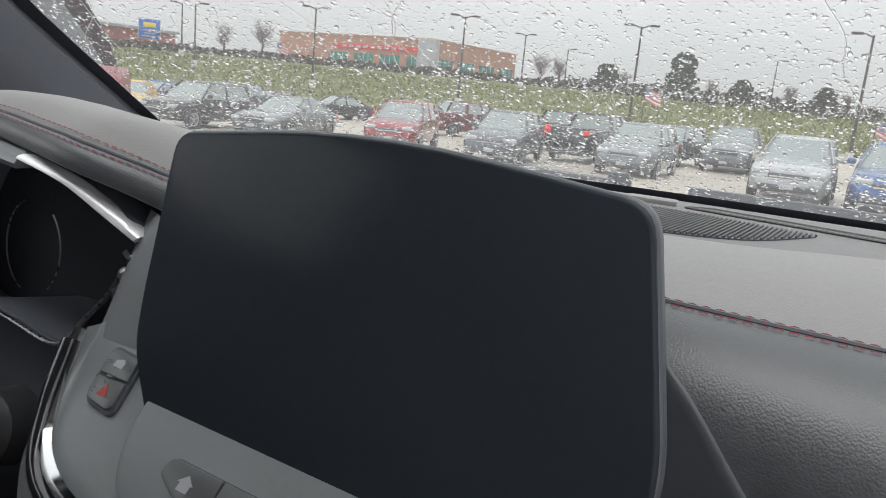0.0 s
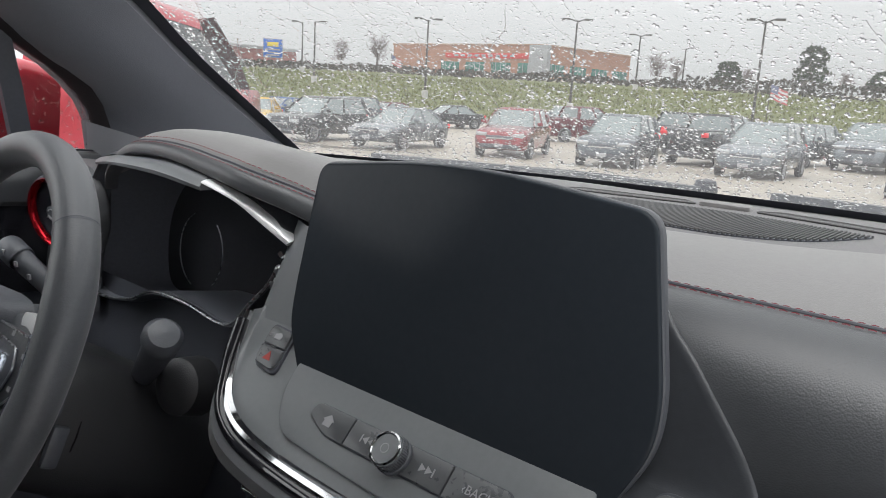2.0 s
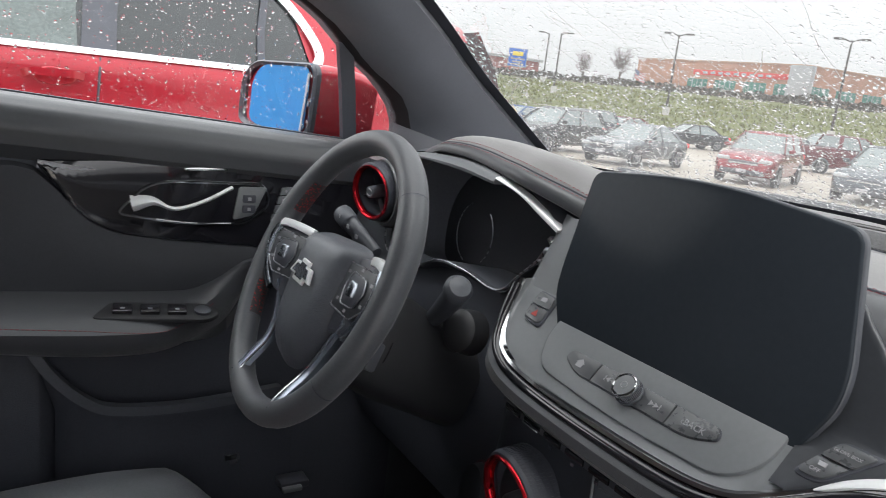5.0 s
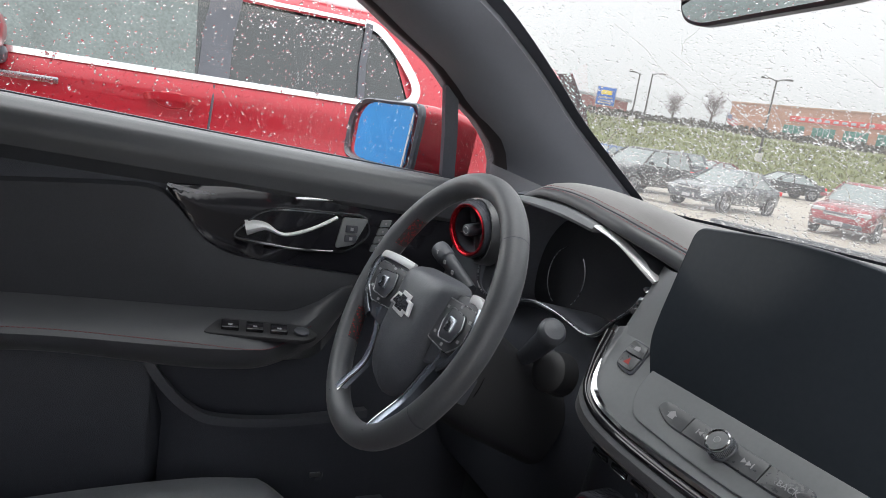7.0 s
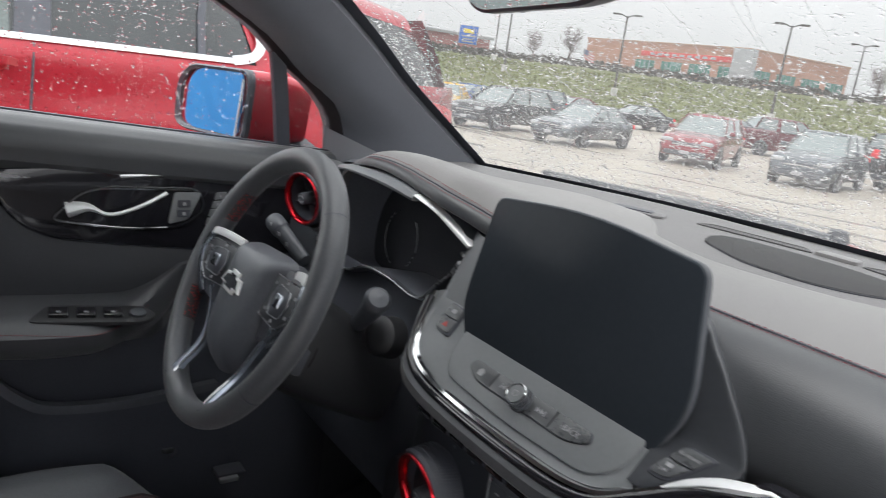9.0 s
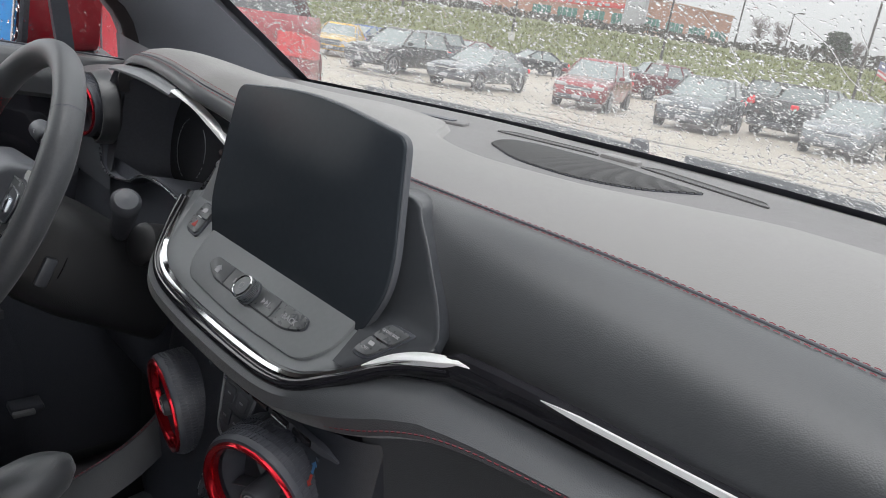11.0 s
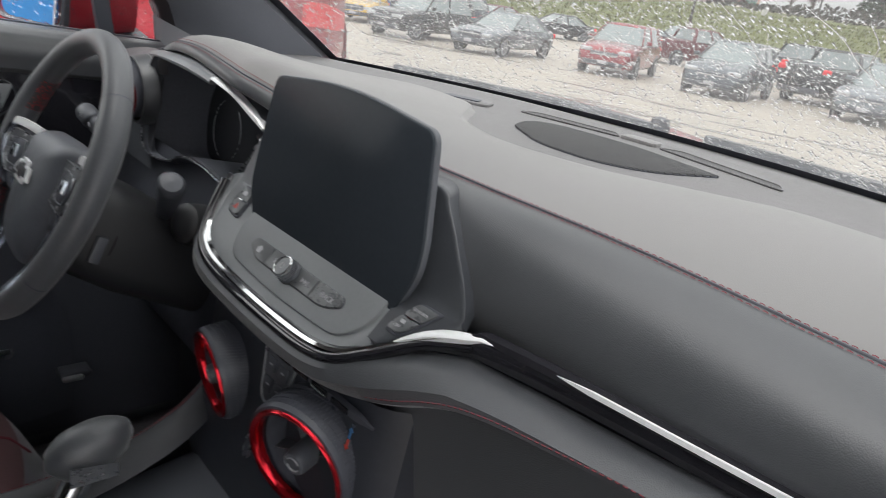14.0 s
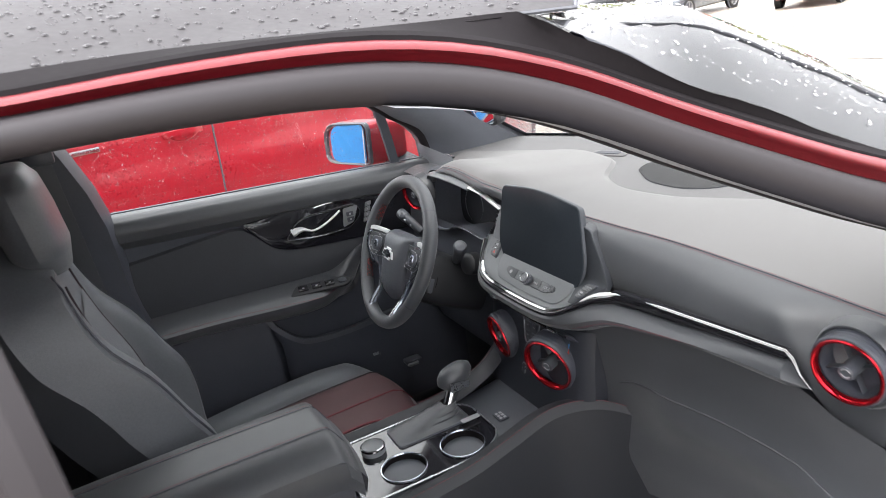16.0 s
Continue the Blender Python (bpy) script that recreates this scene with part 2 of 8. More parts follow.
def loft(rows, closed=False, cap=False, ring=False):
    """Quads between rows of points; closed: every row is a loop; ring: the last row meets the first; cap: closes the ends."""
    n, k = len(rows), len(rows[0])
    verts = [p for r in rows for p in r]
    faces = []
    for i in range(n if ring else n - 1):
        a, b = i * k, ((i + 1) % n) * k
        for j in range(k if closed else k - 1):
            faces.append((a + j, a + (j + 1) % k, b + (j + 1) % k, b + j))
    if cap:
        faces += [tuple(range(k))[::-1], tuple(range((n - 1) * k, n * k))]
    return bm_of(verts, faces)


def surf(f, nu, nv):
    return loft([[f(i / nu, j / nv) for j in range(nv + 1)] for i in range(nu + 1)])


def spline(pts, n=8, closed=False):
    """A smooth line through the points, n steps between each two."""
    p = [Vector(q) for q in pts]
    res, m = [], len(p)
    for i in range(m if closed else m - 1):
        a, b, c, d = (p[(i + k) % m] if closed else p[min(max(i + k, 0), m - 1)] for k in (-1, 0, 1, 2))
        for s in range(n):
            t = s / n
            res.append(0.5 * (2 * b + (c - a) * t + (2 * a - 5 * b + 4 * c - d) * t * t + (3 * b - 3 * c + d - a) * t ** 3))
    return res if closed else res + [p[-1]]


def resample(path, n):
    cum = [0.0]
    for a, b in zip(path, path[1:]):
        cum.append(cum[-1] + (b - a).length)
    res, i = [], 0
    for k in range(n):
        d = cum[-1] * k / (n - 1)
        while i < len(path) - 2 and cum[i + 1] < d:
            i += 1
        res.append(path[i].lerp(path[i + 1], min(1.0, (d - cum[i]) / max(cum[i + 1] - cum[i], 1e-9))))
    return res


def sweep(path, profile, up=(0, 0, 1), closed=False, cap=True, scale=None):
    """A closed profile of (side, up) carried along a path."""
    path = [Vector(p) for p in path]
    n, rows = len(path), []
    for i, p in enumerate(path):
        a, b = (path[i - 1], path[(i + 1) % n]) if closed else (path[max(i - 1, 0)], path[min(i + 1, n - 1)])
        ahead = (b - a).normalized()
        side = ahead.cross(Vector(up)).normalized()
        top = side.cross(ahead)
        s = scale(i / max(n - 1, 1)) if scale else 1.0
        rows.append([p + side * (q[0] * s) + top * (q[1] * s) for q in profile])
    return loft(rows, True, cap and not closed, closed)


def round_profile(r, n=10, flat=1.0):
    return [(r * math.cos(2 * math.pi * k / n), flat * r * math.sin(2 * math.pi * k / n)) for k in range(n)]


def lathe(profile, m=None, n=32, cap=False):
    """A profile of (radius, height) turned about z, then laid by the matrix m."""
    rows = [[Vector((r * math.cos(2 * math.pi * k / n), r * math.sin(2 * math.pi * k / n), h)) for k in range(n)] for r, h in profile]
    bm = loft(rows, True, cap)
    if m is not None:
        bm.transform(m)
    return bm


def box(c, s, r=0.0, m=None, seg=2):
    bm = bmesh.new()
    bmesh.ops.create_cube(bm, size=1.0)
    bmesh.ops.scale(bm, vec=s, verts=bm.verts)
    if r:
        bmesh.ops.bevel(bm, geom=bm.edges[:], offset=r, segments=seg, profile=0.5, affect="EDGES", clamp_overlap=True)
    bmesh.ops.translate(bm, vec=c, verts=bm.verts)
    if m is not None:
        bm.transform(m)
    return bm


def plate(outline, thick, m=None, r=0.0, seg=2):
    """An outline of (x, y), thickened along -z from z = 0, with a rounded upper edge, laid by m."""
    bm = bmesh.new()
    top = bm.faces.new([bm.verts.new((x, y, 0)) for x, y in outline])
    if top.normal.z < 0 or sum(a[0] * b[1] - b[0] * a[1] for a, b in zip(outline, outline[1:] + outline[:1])) < 0:
        bmesh.ops.reverse_faces(bm, faces=[top])
    got = bmesh.ops.extrude_face_region(bm, geom=[top])
    bmesh.ops.translate(bm, vec=(0, 0, -thick), verts=[v for v in got["geom"] if isinstance(v, bmesh.types.BMVert)])
    if r:
        edges = [e for e in bm.edges if all(abs(v.co.z) < 1e-7 for v in e.verts)]
        bmesh.ops.bevel(bm, geom=edges, offset=r, segments=seg, profile=0.5, affect="EDGES", clamp_overlap=True)
    if m is not None:
        bm.transform(m)
    return bm


def rounded(outline, r, n=5):
    """A polygon with its corners rounded; r: one radius, or one a corner."""
    res, k = [], len(outline)
    for i in range(k):
        a, p, b = (Vector(outline[(i + d) % k]) for d in (-1, 0, 1))
        u, v = (a - p).normalized(), (b - p).normalized()
        rr = min(r[i] if isinstance(r, (list, tuple)) else r, 0.49 * min((a - p).length, (b - p).length))
        for s in range(n + 1):
            t = s / n
            q = p + u * rr * (1 - t) ** 2 + v * rr * t * t
            res.append((q.x, q.y))
    return res


def join(*some):
    """Several bmeshes as one."""
    res = bmesh.new()
    for b in some:
        me = bpy.data.meshes.new("joined")
        b.to_mesh(me)
        b.free()
        res.from_mesh(me)
        bpy.data.meshes.remove(me)
    return res


def along(p, q):
    """A matrix at p whose z axis points to q."""
    d = (Vector(q) - Vector(p)).normalized()
    return Matrix.Translation(p) @ d.to_track_quat("Z", "Y").to_matrix().to_4x4()


def face(o, right, up):
    """A matrix at o with x along right and y along up; z comes out of the face."""
    x = Vector(right).normalized()
    z = x.cross(Vector(up)).normalized()
    y = z.cross(x)
    return Matrix.Translation(o) @ Matrix((x, y, z)).transposed().to_4x4()


def thing(name, at, label, category, group="", kind=""):
    ob = new(name)
    ob.empty_display_size = 0.05
    ob.matrix_basis = Matrix.Translation(at)
    return tagged(ob, label, category, group, kind)


def part(name, bm, mat, parent=None, label="", smooth=True, angle=38, normals=True):
    """Links a bmesh, given in world coordinates, as one mesh object under a thing or a part."""
    if normals:
        bmesh.ops.recalc_face_normals(bm, faces=bm.faces)
    me = bpy.data.meshes.new(name)
    bm.to_mesh(me)
    bm.free()
    me.materials.append(mat)
    if smooth:
        me.shade_smooth()
        me.set_sharp_from_angle(angle=radians(angle))
    ob = new(name, me)
    if parent is not None:
        ob.parent = parent
        top = parent
        while top.parent:
            top = top.parent
        ob.matrix_parent_inverse = top.matrix_basis.inverted() if top is parent else Matrix()
    if label:
        ob["label"] = label
    return ob


def own(name, bm, mat, label, category, kind="", group="", **more):
    return tagged(part(name, bm, mat, **more), label, category, group, kind)


def letters(text, size, m, mat, parent, name="lettering", thick=0.0002):
    """Raised writing in the built-in font, centred on m."""
    cu = bpy.data.curves.new("text", "FONT")
    cu.body, cu.size, cu.align_x, cu.align_y, cu.extrude = text, size, "CENTER", "CENTER", thick
    cu.resolution_u = 2
    tmp = bpy.data.objects.new("text", cu)
    me = bpy.data.meshes.new_from_object(tmp)
    bm = bmesh.new()
    bm.from_mesh(me)
    bm.transform(m)
    bpy.data.objects.remove(tmp)
    bpy.data.meshes.remove(me)
    bpy.data.curves.remove(cu)
    return part(name, bm, mat, parent, smooth=False, normals=False)


def stitches(path, length, gap, r, mat, parent, name="stitching", up=(0, 0, 1), side=0.0):
    """A row of short stitches along a path, as one mesh."""
    path = [Vector(p) for p in path]
    verts, faces = [], []
    total = sum((b - a).length for a, b in zip(path, path[1:]))
    cum = [0.0]
    for a, b in zip(path, path[1:]):
        cum.append(cum[-1] + (b - a).length)

    def spot(d):
        for i in range(len(path) - 1):
            if cum[i + 1] >= d:
                t = (d - cum[i]) / max(cum[i + 1] - cum[i], 1e-9)
                return path[i].lerp(path[i + 1], t), (path[i + 1] - path[i]).normalized()
        return path[-1], (path[-1] - path[-2]).normalized()

    d = 0.0
    while d + length < total:
        (a, w), (b, _) = spot(d), spot(d + length)
        s = w.cross(Vector(up)).normalized()
        t = s.cross(w)
        a, b = a + s * side, b + s * side
        k = len(verts)
        for p, lift in ((a, 0.0), ((a + b) / 2, r * 0.8), (b, 0.0)):
            verts += [p + s * r + t * lift, p + t * (r + lift), p - s * r + t * lift]
        faces += [(k, k + 1, k + 4, k + 3), (k + 1, k + 2, k + 5, k + 4), (k + 3, k + 4, k + 7, k + 6), (k + 4, k + 5, k + 8, k + 7)]
        d += length + gap
    return part(name, bm_of(verts, faces), mat, parent, normals=False)


def lerp(a, b, t):
    return a + (b - a) * t


def ease(t):
    t = min(max(t, 0.0), 1.0)
    return t * t * (3 - 2 * t)


def curve(x, knots):
    """A smooth value at x from knots of (x, value)."""
    if x <= knots[0][0]:
        return knots[0][1]
    if x >= knots[-1][0]:
        return knots[-1][1]
    i = max(k for k in range(len(knots) - 1) if knots[k][0] <= x)

    def rate(k):
        return (knots[k + 1][1] - knots[k][1]) / (knots[k + 1][0] - knots[k][0])

    def slope(k):
        if k == 0 or k == len(knots) - 1:
            return rate(min(k, len(knots) - 2))
        a, b = rate(k - 1), rate(k)
        return 0.0 if a * b <= 0 else 2 * a * b / (a + b)

    (a, p), (b, q) = knots[i], knots[i + 1]
    h = b - a
    t = (x - a) / h
    return p * (1 + 2 * t) * (1 - t) ** 2 + slope(i) * h * t * (1 - t) ** 2 + q * t * t * (3 - 2 * t) + slope(i + 1) * h * t * t * (t - 1)


def drops(name, spots, mat, parent, label=""):
    """Rain drops as one mesh: spots of (place, normal, down, radius, stretch)."""
    seg = 8
    verts, faces = [], []
    for p, nrm, down, r, stretch in spots:
        d = (down - nrm * down.dot(nrm)).normalized()
        s = d.cross(nrm)
        k = len(verts)
        bend, lean, tall = random.uniform(0, 6.28), random.uniform(0, 6.28), random.uniform(0.8, 1.2)
        for q, h in ((1.0, 0.0), (0.86, 0.22), (0.5, 0.44)):
            for j in range(seg):
                a = 2 * math.pi * j / seg
                wob = 1 + 0.16 * math.sin(2 * a + bend) + 0.1 * math.sin(3 * a + lean)
                verts.append(p + s * (r * q * wob * math.cos(a)) + d * (r * q * stretch * wob * math.sin(a) + r * 0.25 * h) + nrm * (r * h * tall))
        verts.append(p + d * (r * 0.1) + nrm * (r * 0.52 * tall))
        for j in range(seg):
            n = (j + 1) % seg
            faces.append((k + j, k + n, k + seg + n, k + seg + j))
            faces.append((k + seg + j, k + seg + n, k + 2 * seg + n, k + 2 * seg + j))
            faces.append((k + 2 * seg + j, k + 2 * seg + n, k + 3 * seg))
        faces.append(tuple(range(k + seg - 1, k - 1, -1)))
    me = bpy.data.meshes.new(name)
    me.from_pydata([tuple(v) for v in verts], [], faces)
    me.materials.append(mat)
    me.shade_smooth()
    me.set_sharp_from_angle(angle=radians(36))
    ob = new(name, me)
    ob.parent = parent
    if parent is not None:
        ob.matrix_parent_inverse = parent.matrix_basis.inverted()
    ob["kind"] = "stuff"
    if label:
        ob["label"] = label
    ob.visible_shadow = False
    return ob


# ---- the car's shell: glass, pillars, roof, doors' frames ----
def ws(u, v):
    """The windscreen: u from -1 to 1 across the clear glass, v from 0 at the cowl to 1.5 at the roof."""
    w = 0.77 - 0.16 * v if v < 0.8 else 0.642 - 0.05 * (v - 0.8)
    bulge = 0.022 * 4 * v * max(1 - v, 0.0)
    return Vector((w * u, 0.68 - 0.27 * u * u + 0.085 * u * u * max(0.0, 1 - v / 0.42) ** 1.3 - (0.63 - 0.13 * u * u) * v + 0.6 * bulge, 1.15 + 0.385 * v - 0.205 * max(0.0, v - 0.75) ** 2 + 0.8 * bulge - 0.008 * ease((v - 1.42) / 0.12) - 0.02 * ease((v - 1.2) / 0.2) * ease(abs(u) / 0.8) * (1 - ease((abs(u) - 0.97) / 0.115)) - 2.75 * max(0.0, abs(u) - 0.92) ** 2 * ease((v - 0.4) / 0.5) * (1 - ease((v - 1.25) / 0.5))))


def ws_base(x):
    return 0.68 - 0.185 * (x / 0.77) ** 2


DOWN = Vector((0, 0, -1))
windscreen = thing("windshield", (0, 0.68, 1.15), "curved laminated windshield covered in rain drops above the dashboard", "window", kind="structure")
pane = part("pane", surf(lambda i, j: ws(1.09 * (2 * i - 1), 1.6 * j), 44, 28), SCREEN_GLASS, windscreen, "clear wet glass")
pane.visible_shadow = False


def ws_drops(count, seed):
    rnd = random.Random(seed)
    spots = []
    while len(spots) < count:
        u, v = rnd.uniform(-1.05, 1.07), 0.02 + 1.47 * rnd.random() ** 1.3
        p = ws(u, v)
        clump = noise.noise(Vector((p.x * 5, p.y * 5, 3.0))) + 0.6 * noise.noise(Vector((p.x * 17, p.y * 17, 7.0)))
        if rnd.random() > 0.62 + 0.5 * clump or rnd.random() < 0.55 * ease((v - 0.5) / 0.35):
            continue
        du, dv = ws(u + 0.01, v) - p, ws(u, v + 0.01) - p
        nrm = du.cross(dv).normalized()
        if nrm.z < 0:
            nrm.negate()
        big = rnd.random()
        r = rnd.uniform(0.0006, 0.0012) if big < 0.5 else rnd.uniform(0.0011, 0.0021) if big < 0.9 else rnd.uniform(0.002, 0.0032)
        r *= lerp(0.96, 0.68, min(v / 1.1, 1.0))
        spots.append((p + nrm * 0.0006, nrm, DOWN, r, rnd.uniform(0.75, 1.15) * (1.3 if big > 0.95 else 1.0)))
    return spots


drops("rain_drops", ws_drops(34000, 4), DROP, windscreen, "rain drops beaded on the glass")


def runs(count, seed):
    """Thin wet trails that run down the glass."""
    rnd = random.Random(seed)
    made = []
    for _ in range(count):
        u, v = rnd.uniform(-0.9, 0.95), rnd.uniform(0.3, 1.3)
        length, path = rnd.uniform(0.08, 0.3), []
        drift = rnd.uniform(-0.12, 0.12)
        for k in range(14):
            t = k / 13
            uu, vv = u + drift * t + 0.006 * math.sin(9 * t + seed), v - length * t
            if vv < 0.02:
                break
            path.append(ws(uu, vv) + Vector((0, 0.0005, 0.0007)))
        if len(path) > 3:
            made.append(sweep(path, round_profile(rnd.uniform(0.0004, 0.0008), 6, 0.4), (0, 0.6, 0.8)))
    return join(*made)


trails = part("rain_trails", runs(70, 11), DROP, windscreen, "thin trails of running water")
trails["kind"] = "stuff"
trails.visible_shadow = False
# the dark printed border along the cowl and the sides
part("border", join(surf(lambda i, j: ws(2 * i - 1, 0.002 + 0.04 * j) - Vector((0, 0.002, 0.003)), 40, 2),
                    surf(lambda i, j: ws(-1.085 + 0.115 * j, 1.5 * i) - Vector((0, 0.002, 0.003)), 24, 3),
                    surf(lambda i, j: ws(1.085 - 0.115 * j, 1.5 * i) - Vector((0, 0.002, 0.003)), 24, 3),
                    surf(lambda i, j: ws(2 * i - 1, 1.5 - 0.09 * j) - Vector((0, 0.002, 0.003)), 40, 2)), PLASTIC_DARK, windscreen, "black printed glass border")


def rail(s):
    """The upper edge of a front door's window opening on side s, from the mirror back to the centre pillar."""
    if s < 0:
        pts = [(0.775, 0.136, 1.178), (0.768, 0.117, 1.235), (0.757, 0.072, 1.28), (0.745, 0.019, 1.313), (0.728, -0.045, 1.364), (0.71, -0.125, 1.404), (0.698, -0.19, 1.439),
               (0.684, -0.30, 1.487), (0.676, -0.42, 1.528), (0.672, -0.53, 1.551), (0.67, -0.66, 1.566), (0.67, -0.84, 1.57), (0.672, -1.02, 1.566)]
    else:
        pts = [(0.775, 0.135, 1.185), (0.745, 0.02, 1.292), (0.715, -0.14, 1.372), (0.69, -0.29, 1.448), (0.678, -0.42, 1.515), (0.672, -0.53, 1.551), (0.67, -0.66, 1.566), (0.67, -0.84, 1.57), (0.672, -1.02, 1.566)]
    return resample(spline([(s * x, y, z) for x, y, z in pts], 8), 49)


def screen_edge(s):
    return [ws(s, 1.45 * k / 20) for k in range(21)]


for side in (-1, 1):
    edge, top = screen_edge(side), rail(side)
    # inner trim of the windscreen pillar
    rows = []
    for k in range(25):
        t = k / 24
        a = edge[min(int(t * 20), 20)].lerp(edge[min(int(t * 20) + 1, 20)], t * 20 % 1)
        idx = t * 30
        b = top[int(idx)].lerp(top[min(int(idx) + 1, len(top) - 1)], idx % 1)
        a = a + Vector((-side * 0.018, -0.012, -0.012))
        mid = (a + b) / 2 + Vector((-side * 0.026, -0.022, -0.008))
        rows.append([a + Vector((side * 0.02, 0.012, 0.012)), a, a.lerp(mid, 0.5) + Vector((-side * 0.006, -0.008, 0)), mid,
                     mid.lerp(b, 0.5) + Vector((-side * 0.008, -0.004, 0)), b, b + Vector((side * 0.03, 0, 0))])
    own(f"trim_{'left' if side < 0 else 'right'}_pillar", loft(rows), PILLAR, "charcoal cloth-grained windshield pillar trim beside the dashboard", "pillar trim", "structure")


def lane(side, out_, up_):
    """The window's upper edge moved outwards and away from the opening."""
    res, top = [], rail(side)
    for i, p in enumerate(top):
        a, b = top[max(i - 1, 0)], top[min(i + 1, len(top) - 1)]
        w = (b - a).normalized()
        n = Vector((0, w.z, -w.y))
        if n.z < 0:
            n.negate()
        res.append(p + n * up_ + Vector((side * out_, 0, 0)))
    return res


def roof_z(x, y):
    return 1.612 + 0.085 * (1 - (x / 0.63) ** 2) - 0.02 * ease((-1.6 - y) / 1.0) - shoulder(x, y)


def shoulder(x, y):
    """The roof falls away towards the top corners of the windscreen."""
    return 0.018 * ease((y + 0.74) / 0.38) * (x / 0.63) ** 4


def swing(y):
    """How much wider the frame's bands grow towards the mirror."""
    return min(max(0.66 + 0.8 * (y + 0.75) / 0.85, 0.66), 1.5)


def band(side, pairs):
    """A strip along the opening: rows of (outwards, away), narrower over the roof's straight run."""
    lanes = []
    for out_, up_ in pairs:
        lanes.append([q.lerp(p, swing(q.y)) if side > 0 else p for p, q in zip(lane(side, out_, up_), lane(side, out_, 0.0))])
    return loft([list(r) for r in zip(*lanes)])


for side in (-1, 1):
    w = "left" if side < 0 else "right"
    own(f"trim_{w}_window_seal", band(side, ((-0.022, 0.014), (-0.012, -0.001), (0.002, -0.001), (0.013, 0.004), (0.018, 0.014), (0.016, 0.025), (0.007, 0.032), (-0.006, 0.034))), SEAL,
        "soft grey rubber seal round the open front doorway" if side > 0 else "black rubber seal round the driver's window", "window seal", "structure", angle=80)
    own(f"trim_{w}_door_frame", band(side, ((-0.008, 0.031), (-0.005, 0.037), (0.0, 0.041), (0.004, 0.043), (0.003, 0.0455), (-0.003, 0.049), (-0.010, 0.051))), RED_FLANGE_SHADED,
        "wet metallic red frame above the front door opening", "door frame", "structure", angle=80)
    lip, edge = lane(side, -0.006, 0.050), lane(side, -0.02, 0.057)
    rows = []
    for k, (p, q) in enumerate(zip(lip, edge)):
        slim = swing(p.y) if side > 0 else 1.0
        base = rail(side)[k]
        p, q = base.lerp(p, slim), base.lerp(q, slim)
        v = min(max((0.41 - p.y) / 0.5, 0.0), 1.62)
        g = ws(side * 1.085, v) - Vector((0, 0.002, 0.003)) if p.y > -0.42 else Vector((side * 0.626, q.y, roof_z(0.626, q.y) + 0.0008))
        if q.y < -0.36:
            g = g.lerp(Vector((side * 0.626, q.y, roof_z(0.626, q.y) + 0.0008)), ease((-0.36 - q.y) / 0.06))
        rows.append([p - Vector((0, 0, 0.004)), p + Vector((-side * 0.003, 0, 0.003)), q, q.lerp(g, 0.5), g])
    own(f"trim_{w}_drip_channel", loft([r[:3] for r in rows]), DRIP, "black drip channel between door frame and roof", "drip channel", "structure")
    own(f"trim_{w}_pillar_skin", loft([r[2:] for r in rows]), DRIP, "wet black outer moulding of the windshield pillar", "pillar skin", "structure")


def roof_point(i, j):
    x = lerp(-0.632, 0.632, i)
    front = -0.235 - 0.165 * (abs(x) / 0.632) ** 10
    y = lerp(front, -2.6, j ** 1.5)
    dip = 0.012 * math.exp(-((abs(x) - 0.578) / 0.035) ** 2) * (1 - ease((front - y) / 0.10))
    return Vector((x, y, lerp(1.612 - shoulder(x, y), roof_z(x, y), ease((front - y) / 0.5)) - dip))


roof = thing("roof", (0, -1, 1.6), "dark wet car roof beaded with rain drops", "roof", kind="structure")
part("outer_skin", surf(roof_point, 48, 60), ROOF_PAINT, roof, "wet dark roof panel")
part("headliner", surf(lambda i, j: roof_point(i, j) * 1.0 - Vector((0, 0.02, 0.045)), 14, 24), HEADLINER, roof, "pale grey cloth headliner")
rnd = random.Random(8)
spots = []
for _ in range(4200):
    i, j = rnd.uniform(0.45, 0.995), rnd.uniform(0.03, 0.5) ** 0.67
    p = roof_point(i, j)
    nrm = (roof_point(min(i + 0.01, 1), j) - roof_point(i - 0.01, j)).cross(roof_point(i, min(j + 0.01, 1)) - roof_point(i, j - 0.01)).normalized()
    if nrm.z < 0:
        nrm.negate()
    spots.append((p + nrm * 0.0004, nrm, Vector((0.3, 1, 0)), rnd.choice((0.0006, 0.0008, 0.001, 0.0013, 0.0017, 0.0024)), rnd.uniform(0.8, 1.3)))
drops("rain_drops", spots, BEAD, roof, "rain drops beaded on the roof")
part("front_seam", sweep([roof_point(k / 24, 0.004) + Vector((0, 0, 0.0005)) for k in range(25)], round_profile(0.0022, 6)), PLASTIC_DARK, roof, "black seam at the windshield's top")

# cowl, wipers and bonnet ahead of the windscreen
own("trim_cowl", surf(lambda i, j: Vector((lerp(-0.8, 0.8, i), ws_base(lerp(-0.8, 0.8, i)) + lerp(-0.03, 0.13, j), 1.14 - 0.062 * j + 0.004 * math.sin(6 * j))), 40, 6), PLASTIC_DARK,
    "black plastic cowl panel under the windshield", "cowl panel", "structure")


